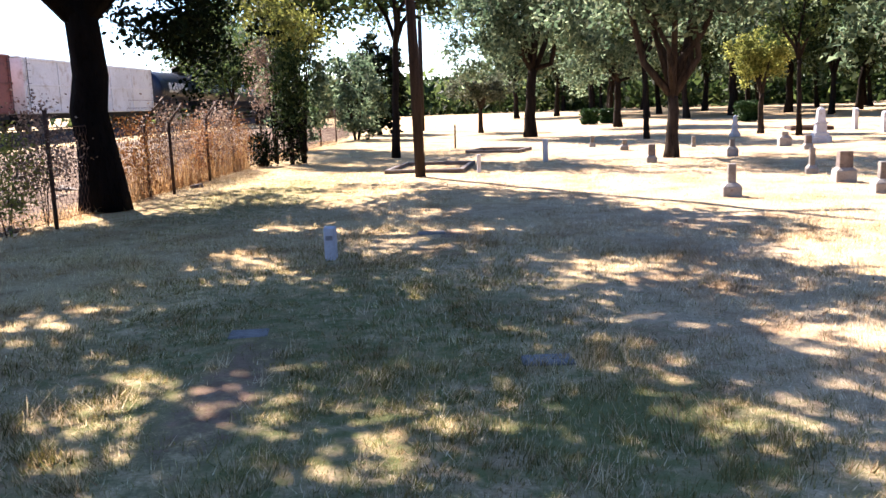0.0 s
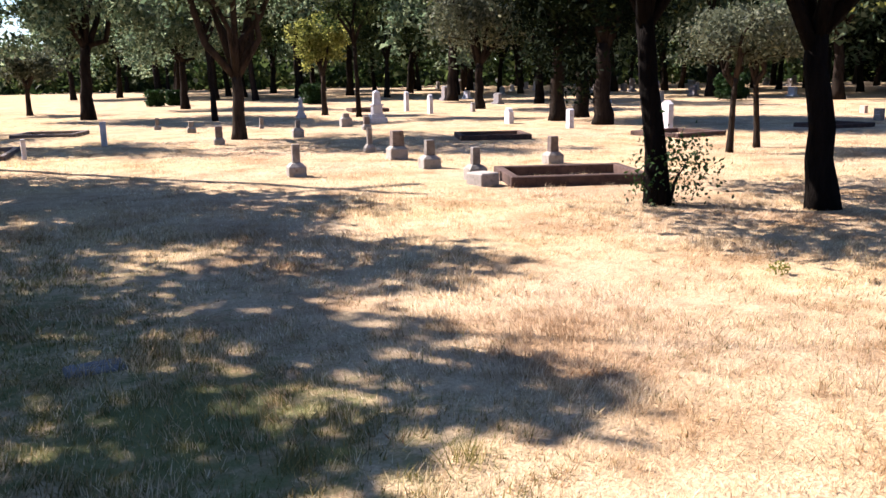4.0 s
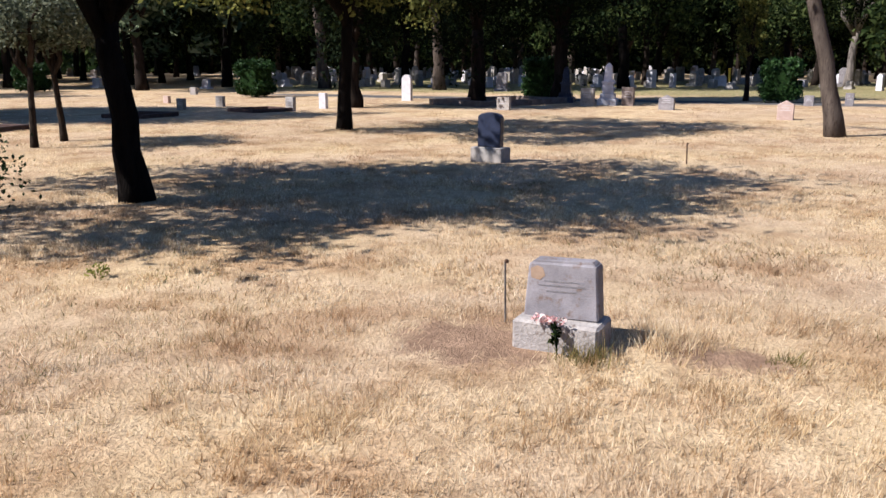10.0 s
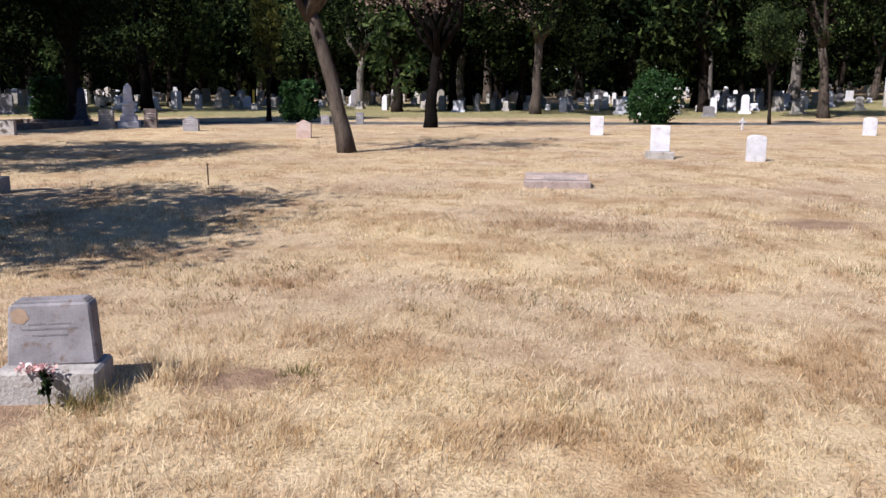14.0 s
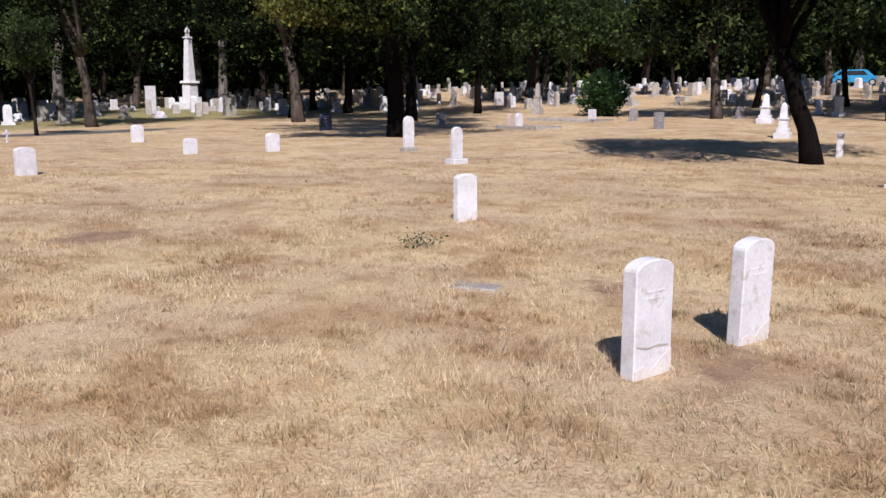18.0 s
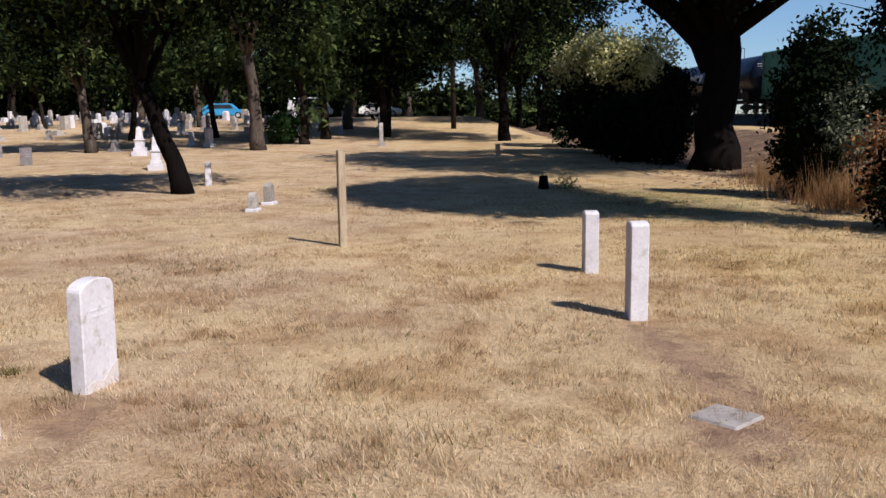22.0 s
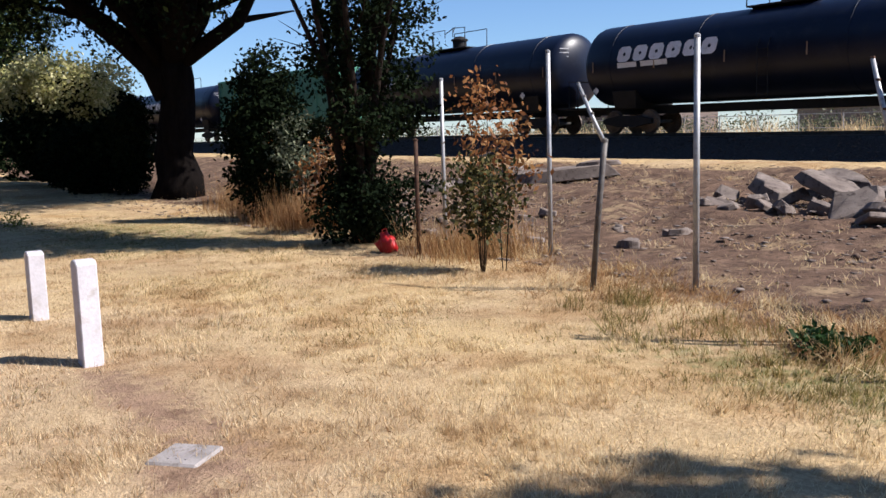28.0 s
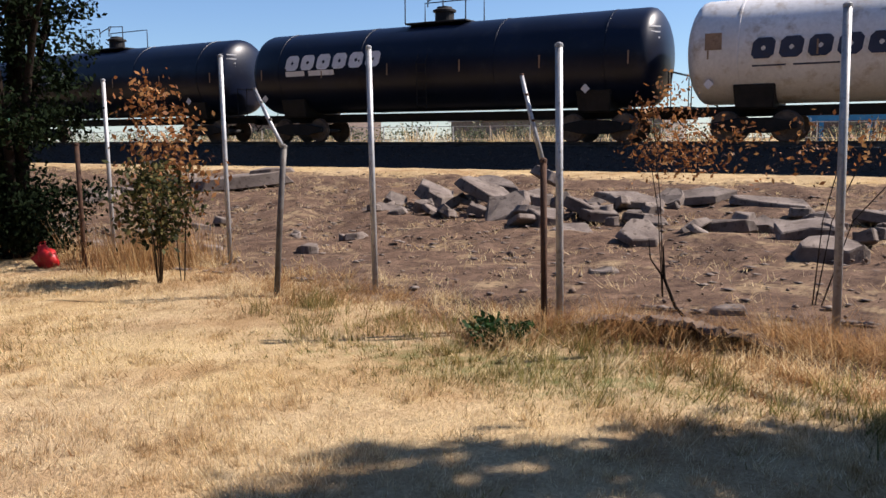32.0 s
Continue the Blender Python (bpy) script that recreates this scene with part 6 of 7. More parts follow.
while len(spots) < 860:
    a, d = r.uniform(25, 182), 46 + 75 * r.uniform(0, 1) ** 0.9
    if len(spots) > 520:
        a, d = r.uniform(56, 120), r.uniform(54, 105)
    elif len(spots) > 250:
        a, d = r.uniform(118, 174), r.uniform(60, 98)
    x, y = d * math.sin(radians(a)), d * math.cos(radians(a))
    if 120 < a < 152 and d < 66 and r.uniform(0, 1) < 0.6:
        continue
    if 34 < x < 41 and -32 < y < 28 or any((x - p) ** 2 + (y - q) ** 2 < 2.2 for p, q in spots):
        continue
    spots.append((x, y))
for i, (x, y) in enumerate(spots[:260]):
    o = protos[int(r.integers(0, 5))]
    m = at(x, y, r.normal(-6, 5))
    if i < 5:
        protos[i].matrix_basis = m
    else:
        copy_thing(o, m @ Matrix.Diagonal((1, 1, r.uniform(0.7, 1.5), 1)))
for stone, tone in ((M_MARBLE, "pale marble"), (M_STONE, "weathered grey")):
    few = spots[260::2] if stone is M_MARBLE else spots[261::2]
    slabs = []
    for (x, y), h, w, base in zip(few, r.uniform(0.35, 1.15, 400), r.uniform(0.18, 0.40, 400), r.uniform(0, 1, 400)):
        z = gz(x, y)
        slabs.append(tube([(x, y, z - 0.05), (x, y, z + h * 0.85), (x, y, z + h)], [w, w * 0.95, w * (0.55 if base > 0.4 else 0.9)], 4))
        if base > 0.6:
            slabs.append(tube([(x, y, z - 0.05), (x, y, z + 0.16)], [w * 1.5, w * 1.45], 4))
    tagged(part("distant_headstones", joined(*slabs), stone), "rows of " + tone + " headstones far off among trees", "headstones", kind="stuff")


# ---- poles and stakes ----
def utility_pole(x, y, r0, h, lean, arm_z, label):
    ob = thing("utility_pole", at(x, y), label, "utility pole")
    part("pole", tube([(0, 0, -0.1), (lean * 0.4, 0, h * 0.4), (lean, 0, h)], [r0, r0 * 0.9, r0 * 0.7], 14), M_POLE, ob, smooth=True)
    for z in arm_z:
        part("crossarm", box(lean * z / h, r0 * 0.9, z, 2.4, 0.11, 0.12, 0.01), M_POLE, ob)
        for k in (-1.05, -0.5, 0.5, 1.05):
            part("insulator", turned([(0.03, z + 0.118), (0.05, z + 0.16), (0.045, z + 0.2), (0.015, z + 0.24)], 8), M_GREY_GRANITE, ob).location = (lean * z / h + k, r0 * 0.9, 0)
    return ob


utility_pole(-1.58, 19.45, 0.125, 10.5, -0.25, (9.2,), "dark creosoted wooden utility pole in the lawn")
utility_pole(-3.65, 52.5, 0.15, 11.0, 0.1, (10.2, 9.2), "dark wooden utility pole far along the fence")
utility_pole(-4.15, -65.0, 0.2, 13.0, 0.1, (), "tall dark utility pole on the southern rise")
st = thing("stake", at(1.4, -12.3, 20), "weathered square timber stake standing in dry grass", "stake")
part("post", box(0, 0, -0.15, 0.10, 0.10, 1.45, 0.008), M_STAKE, st)
part("top", box(0, 0, 1.296, 0.104, 0.104, 0.012, 0.004, taper=0.9), M_STAKE, st)
ob = thing("stake", at(-4.0, -38.0, 10), "short weathered wooden stake in the lawn", "stake")
part("post", box(0, 0, -0.1, 0.18, 0.18, 0.6, 0.01), M_STAKE, ob)


# ---- the fences ----
def fence_post(x, y, h, r0, material, label, arm=None, lean=0.0, sway=0.0):
    ob = thing("fence_post", at(x, y), label, "fence post", "fence posts")
    part("post", tube([(0, 0, -0.15), (lean * 0.5, sway * 0.5, h * 0.5), (lean, sway, h)], [r0, r0, r0], 10), material, ob, smooth=True)
    part("cap", turned([(r0 * 1.12, h - 0.01), (r0 * 1.12, h + 0.015), (r0 * 0.4, h + 0.03)], 10), material, ob).location = (lean, sway, 0)
    if arm:
        (ax, ay, az), bend = arm, (M_GALV if y < 0 else M_RUST)
        a = part("arm", tube([(lean, sway, h - 0.03), (lean + ax * 0.55, sway + ay * 0.55, h + az * 0.5), (lean + ax, sway + ay, h + az)], [r0 * 0.8, r0 * 0.7, r0 * 0.6], 8), bend, ob, "bent barbed-wire arm", True)
        for k in (0.45, 0.75, 0.98):
            part("wire_clip", box(lean + ax * k, sway + ay * k, h + az * k, 0.03, 0.03, 0.02, 0.004), material, a)
    return ob


for x, y, h in ((-8.1, -15.9, 1.8), (-6.82, -10.85, 1.66)):
    fence_post(x, y, h, 0.032, M_RUST, "dark rusty steel fence post")
fence_post(-6.26, -6.98, 1.58, 0.032, M_OLD_GALV, "bent galvanised fence post with a leaning arm", (-0.1, -0.46, 0.62), 0.0, 0.2)
fence_post(-5.86, -3.68, 1.42, 0.028, M_RUST, "dark rusty fence post with a bent pale arm", (-0.1, -0.24, 0.72))
for x, y, h, lab in ((-7.9, -11.6, 2.6, 0), (-7.95, -9.28, 2.8, 0), (-6.95, -6.16, 2.6, 0), (-6.05, -3.62, 2.36, 0), (-6.4, -1.5, 2.52, 0)):
    fence_post(x, y, h, 0.032, M_GALV, "tall straight galvanised fence post")
for x, y, h, arm in ((-6.6, 12.2, 1.75, None), (-6.85, 16.6, 1.55, (0.15, 0.8, 0.45)), (-6.5, 17.0, 1.48, (0.1, 0.6, 0.38)), (-6.75, 20.2, 1.5, (0.1, 0.6, 0.4)), (-6.89, 22.8, 1.55, (0.1, 0.7, 0.5)), (-6.9, 26.0, 1.5, None), (-6.9, 29.0, 1.5, None), (-6.9, 32.5, 1.5, None), (-6.9, 36.0, 1.5, None), (-6.9, 40.0, 1.5, None)):
    fence_post(x, y, h, 0.032, M_RUST, "rusty steel fence post along the railway", arm)
chain = thing("chain_link", pose(-6.92, 0, 0), "rusty chain-link mesh of the railway fence", "fence")
bits = []
for y0 in np.arange(11.0, 44.0, 0.13):
    for s in (1, -1):
        bits.append(tube([(0, y0, 0.03), (0.01, y0 + s * 0.75, 1.5)], [0.0035, 0.0035], 3, False))
part("mesh", joined(*bits), M_RUST, chain)
part("top_wire", tube([(0, 10.8, 1.5), (0, 44, 1.5)], [0.008, 0.008], 5), M_RUST, chain)
part("bottom_wire", tube([(0, 10.8, 0.05), (0, 44, 0.05)], [0.006, 0.006], 5), M_RUST, chain)
for i, (z, off) in enumerate(((1.62, 0.2), (1.78, 0.4), (1.93, 0.6))):
    part("barbed_wire", tube([(0.02 * i, 16, z), (0.03 * i, 24, z), (0.02 * i, 40, z)], [0.004] * 3, 4), M_RUST, chain)
bag = thing("plastic_bag", at(-6.66, -11.45), "crumpled red plastic bag caught at the fence", "bag")
r = np.random.default_rng(4)
bm = bmesh.new()
bmesh.ops.create_icosphere(bm, subdivisions=3, radius=0.16)
for v in bm.verts:
    k = 1 + 0.4 * noise.noise(v.co * 11) + 0.25 * noise.noise(v.co * 29)
    f = 1.15 - 2.6 * max(0.0, v.co.z)
    v.co = (v.co.x * k * 0.7 * f, v.co.y * k * f, max(0.0, v.co.z * k * 1.15 + 0.13))
part("bag", bm, M_BAG, bag, smooth=True)
part("handle", tube([(0.02, -0.05, 0.25), (0.03, -0.07, 0.34), (0.0, 0.0, 0.36), (0.02, 0.05, 0.26)], [0.012, 0.008, 0.008, 0.012], 6), M_BAG, bag)
fallen = thing("dead_branch", pose(-6.23, -2.75, 0.0), "dead crooked branch leaning by the fence", "branch")
part("stem", tube([(-0.14, 0.24, -0.03), (-0.02, 0.06, 0.22), (0.02, -0.02, 0.45), (0.03, -0.03, 0.72)], [0.016, 0.014, 0.012, 0.006], 7), M_BARK, fallen)
part("twig", tube([(0.02, -0.02, 0.45), (0.08, -0.12, 0.62), (0.06, -0.14, 0.78)], [0.009, 0.006, 0.003], 5), M_BARK, fallen)


# ---- rubble on the bank ----
def rubble(x, y, sx, sy, sz, seed, tilt, turn, lift=0.0):
    r = random.Random(seed)
    n = r.randint(6, 10)
    bm = bmesh.new()
    ring_ = []
    for k in range(n):
        a, q = 2 * math.pi * (k + r.uniform(-0.4, 0.4)) / n, r.uniform(0.6, 1.15)
        ring_.append(bm.verts.new((sx / 2 * math.cos(a) * q, sy / 2 * math.sin(a) * q, 0)))
    f = bm.faces.new(ring_)
    out = bmesh.ops.extrude_face_region(bm, geom=[f])
    for v in out["geom"]:
        if isinstance(v, bmesh.types.BMVert):
            v.co = (v.co.x * r.uniform(0.78, 1.0), v.co.y * r.uniform(0.78, 1.0), sz * r.uniform(0.7, 1.15))
    bmesh.ops.recalc_face_normals(bm, faces=list(bm.faces))
    bmesh.ops.bevel(bm, geom=list(bm.edges), offset=0.018, segments=1, affect="EDGES", clamp_overlap=True)
    me = bpy.data.meshes.new("rubble_block")
    bm.to_mesh(me)
    bm.free()
    me.materials.append(M_CONCRETE)
    ob = new("rubble_block", me)
    ob.matrix_basis = pose(x, y, gz(x, y) + lift - 0.06, tilt[0], tilt[1], turn)
    return tagged(ob, "broken grey concrete slab lying on the bank", "rubble", "broken concrete slabs")


rd = random.Random(8)
# the heap: x, y, length, width, thickness, tilt about x, tilt about y, turn, height above the bank
for i, (x, y, sx, sy, sz, tx, ty, turn, lift) in enumerate((
        (-12.5, -9.45, 1.0, 0.6, 0.1, 8, 14, 70, 0.05), (-13.7, -9.3, 1.2, 0.9, 0.3, -16, 12, 40, 0.1), (-12.25, -7.05, 1.05, 0.85, 0.12, 6, 32, 8, 0.24), (-12.1, -6.3, 0.95, 0.8, 0.24, -8, 12, 20, 0.06),
        (-14.5, -8.3, 1.5, 0.9, 0.16, 9, 10, 80, 0.3), (-15.1, -7.6, 1.3, 0.8, 0.22, -28, 14, 60, 0.4), (-13.4, -8.0, 1.3, 0.9, 0.2, 6, 24, 100, 0.3), (-13.6, -5.3, 0.6, 1.5, 0.12, -7, 16, 4, 0.2),
        (-10.6, -4.3, 0.75, 0.85, 0.12, -8, 27, 10, 0.17), (-11.8, -3.55, 0.6, 1.2, 0.2, 3, 6, 5, 0.05), (-14.6, -4.6, 0.8, 1.4, 0.15, 5, 12, 20, 0.14), (-14.2, -3.2, 0.7, 1.6, 0.14, -5, 10, -12, 0.12),
        (-11.6, -2.4, 0.8, 1.1, 0.15, 6, 12, 14, 0.13), (-10.2, -1.9, 0.8, 1.2, 0.22, -6, 8, -8, 0.03), (-11.0, -0.8, 0.8, 1.0, 0.16, 8, 14, 30, 0.08), (-12.9, -1.2, 0.7, 1.6, 0.15, -4, 8, 6, 0.1),
        (-13.2, 0.6, 1.2, 1.4, 0.24, 6, 12, 40, 0.1), (-11.2, 0.9, 1.0, 1.3, 0.22, -6, 16, 10, 0.08), (-11.2, -5.5, 0.8, 0.7, 0.12, 4, 16, 50, 0.03), (-12.8, -5.9, 1.0, 0.8, 0.25, -14, 20, 70, 0.1),
        (-16.6, -17.7, 1.4, 3.7, 0.3, 4, 5, 42, 0.06), (-17.6, -17.0, 0.8, 1.7, 0.15, 3, 3, 42, 0.34), (-8.2, -3.95, 0.3, 0.45, 0.08, 4, 6, 20, 0.04), (-6.5, -2.3, 0.2, 0.42, 0.09, 3, 2, 12, 0.05))):
    if x > -16:
        x, y, sx, sy = 0.6 + (x - 0.6) * 1.1, -0.8 + (y + 0.8) * 1.12, sx * 1.08, sy * 1.08
    rubble(x, y, sx, sy, sz, 300 + i, (tx, ty), turn, lift)
for i in range(64):
    y = rd.uniform(-11.2, 1.5)
    x = -14.6 + rd.gauss(0, 0.8) + (1.1 if y > -5 else 0)
    q = rd.uniform(0.3, 0.85)
    rubble(x, y, q, q * rd.uniform(0.6, 1.0), rd.uniform(0.1, 0.22), 340 + i, (rd.uniform(-25, 25), rd.uniform(-10, 34)), rd.uniform(0, 360), rd.uniform(0.0, 0.16))
for i in range(9):
    rubble(-15.5 + rd.gauss(0, 1.6), -20.5 + rd.gauss(0, 1.6), rd.uniform(0.5, 1.3), rd.uniform(0.5, 1.0), rd.uniform(0.12, 0.22), 400 + i, (rd.uniform(-10, 10), rd.uniform(-10, 20)), rd.uniform(0, 360), 0.05)
for i in range(26):
    rubble(-10.5 + rd.gauss(0, 1.5), rd.uniform(-22, -9), rd.uniform(0.2, 0.6), rd.uniform(0.2, 0.5), rd.uniform(0.1, 0.16), 500 + i, (rd.uniform(-15, 15), rd.uniform(-15, 15)), rd.uniform(0, 360), 0.02)
for i in range(30):
    rubble(-10.5 + rd.gauss(0, 1.6), rd.uniform(9, 30), rd.uniform(0.25, 0.7), rd.uniform(0.2, 0.5), rd.uniform(0.1, 0.18), 600 + i, (rd.uniform(-20, 20), rd.uniform(-20, 20)), rd.uniform(0, 360), 0.02)
# loose stones and clods
r = np.random.default_rng(15)
n = 5200
px = np.stack([r.uniform(-21, -7.4, n), r.uniform(-32, 30, n)], -1)
s = r.uniform(0.008, 0.038, n) * (1 + (r.uniform(0, 1, n) > 0.96))
oct_v = np.array([(1, 0, 0), (0, 1, 0), (-1, 0, 0), (0, -1, 0), (0, 0, 0.7), (0, 0, -0.7)])
oct_f = np.array([(0, 1, 4), (1, 2, 4), (2, 3, 4), (3, 0, 4), (1, 0, 5), (2, 1, 5), (3, 2, 5), (0, 3, 5)])
V = oct_v[None] * s[:, None, None] * r.uniform(0.6, 1.4, (n, 6, 3)) + np.concatenate([px, height(px[:, 0], px[:, 1])[:, None] + 0.01], 1)[:, None]
me = fast_mesh("loose_stones", V.reshape(-1, 3), (oct_f[None] + 6 * np.arange(n)[:, None, None]).reshape(-1, 3))
me.materials.append(M_CLOD)
tagged(new("loose_stones", me), "loose stones and clods on the bare bank", "stones", kind="stuff")
n = 4200
px = np.stack([r.normal(-13.0, 3.6, n).clip(-22, -7.2), r.uniform(-30, 28, n)], -1)
s = r.uniform(0.02, 0.085, n)
V = oct_v[None] * s[:, None, None] * r.uniform(0.5, 1.5, (n, 6, 3)) * np.array([1, 1, 0.3]) + np.concatenate([px, height(px[:, 0], px[:, 1])[:, None] + 0.02], 1)[:, None]
me = fast_mesh("stone_chips", V.reshape(-1, 3), (oct_f[None] + 6 * np.arange(n)[:, None, None]).reshape(-1, 3))
me.materials.append(M_CONCRETE)
tagged(new("stone_chips", me), "flat chips of broken concrete on the bank", "stones", kind="stuff")


# the undercut edge of the lawn at the fence
r = np.random.default_rng(44)
ys = np.arange(-3.6, -1.7, 0.04)
lip = ((0.06, -0.05), (-0.12, 0.02), (-0.1, 0.1), (0.05, 0.15), (0.02, 0.19), (-0.14, 0.18), (-0.4, 0.09), (-0.95, -0.06))
V, F = [], []
for i, y in enumerate(ys):
    k = math.sin(math.pi * (i + 0.5) / len(ys)) ** 0.5
    edge = -5.86 + 0.09 * (y + 2.6) + 0.05 * math.sin(5 * y) + 0.03 * math.sin(13 * y)
    V += [(edge + a + r.normal(0, 0.012), y, b * k + r.normal(0, 0.014)) for a, b in lip]
m = len(lip)
for i in range(len(ys) - 1):
    F += [(i * m + j, i * m + j + 1, (i + 1) * m + j + 1, (i + 1) * m + j) for j in range(m - 1)]
tagged(part("earth_edge", (V, F), M_CLOD), "undercut crumbling edge of dry earth at the fence", "ground", kind="structure")
top = np.stack([r.normal(-5.98, 0.13, 5200), r.uniform(-3.9, -0.7, 5200)], -1)
blades("edge_weeds", "matted tan grass over the earth edge", M_TAN, top, 0.3, 0.007, 45, 0.9)
shag = thing("stump", at(-3.19, -22.4, 30), "short dark rotten tree stump in shaded grass", "stump")
part("wood", tube([(0, 0, -0.1), (0.02, 0, 0.12), (0.03, 0.01, 0.34)], [0.16, 0.13, 0.11], 9), M_BARK_BLACK, shag)
part("shoot", tube([(0.08, 0.05, 0.1), (0.12, 0.08, 0.42)], [0.02, 0.006], 5), M_BARK, shag)
shrub(-3.75, -22.3, 0.2, 0.14, 18, 18, 0.03, M_LEAF_YEL, "yellow-green weed beside a stump", 160, "weed", "weed", 3, spread=0.1)


# ---- the railway ----
track = tagged(new("railway_track"), "railway track on a dark ballast bed", "track", kind="structure")
for k, dx in (("rail", 0.72), ("rail", -0.72)):
    prof = [(-0.065, 0), (0.065, 0), (0.065, 0.02), (0.015, 0.04), (0.015, 0.11), (0.036, 0.125), (0.036, 0.16), (-0.036, 0.16), (-0.036, 0.125), (-0.015, 0.11), (-0.015, 0.04), (-0.065, 0.02)]
    stations = (-230, -120, -60, -50, -40, -35, -30, -25, -20, -15, -10, -5, 0, 25, 50, 100, 260)
    V = [(RAIL_X + dx + a, y, RAIL_Z + float(grade(y)) - 0.16 + b) for y in stations for a, b in prof]
    F = [(12 * j + i, 12 * j + (i + 1) % 12, 12 * j + 12 + (i + 1) % 12, 12 * j + 12 + i) for j in range(len(stations) - 1) for i in range(12)]
    part(k, (V, F), M_RAIL, track)


def on_rails(y, half):
    """The pose of a car whose middle stands at y."""
    a, b = float(grade(y - half)), float(grade(y + half))
    return pose(RAIL_X, y, RAIL_Z + (a + b) / 2, math.degrees(math.atan2(b - a, 2 * half)))


def bar(w, h, x, y, z):
    return box(x, y, z, 0.006, w, h, 0)


def truck(ob, y, n_axles=2):
    """A freight bogie with side frames, springs and wheels on axles."""
    b = part("bogie", box(0, y, 0.36, 1.9, 0.35, 0.26, 0.02), M_IRON, ob)
    for sx in (-1.0, 1.0):
        part("side_frame", slab([(y - 1.25, 0.40), (y - 0.95, 0.36), (y - 0.45, 0.26), (y + 0.45, 0.26), (y + 0.95, 0.36), (y + 1.25, 0.40), (y + 1.25, 0.58), (y + 0.5, 0.72), (y - 0.5, 0.72), (y - 1.25, 0.58)], 0.14, 0.01, sx), M_IRON, b)
    for dy in (-0.9, 0.9):
        part("axle", tube([(-0.9, y + dy, 0.46), (0.9, y + dy, 0.46)], [0.08, 0.08], 10), M_IRON, b)
        for sx in (-0.75, 0.75):
            s = 1 if sx > 0 else -1
            prof = [(0.10, 0), (0.44, 0.0), (0.46, 0.09), (0.495, 0.10), (0.495, 0.135), (0.12, 0.14)]
            v, f = turned(prof, 22)
            v = [(sx + s * (0.07 - z_), y + dy + a, 0.46 + c_) for a, c_, z_ in v]
            part("wheel", (v, f), M_RAIL, b, smooth=False)


def ring_block(w, h, t):
    """A hollow slanted block with cut corners, as wide strokes of paint."""
    def loop(a, b, c):
        pts = ((-a, -b + c), (-a + c, -b), (a - c, -b), (a, -b + c), (a, b - c), (a - c, b), (-a + c, b), (-a, b - c))
        return [(0.0, y + 0.15 * z, z) for y, z in pts]
    v = loop(w / 2, h / 2, 0.12) + loop(w / 2 - t * 1.1, h / 2 - t, 0.05)
    return v, [(i, (i + 1) % 8, 8 + (i + 1) % 8, 8 + i) for i in range(8)]


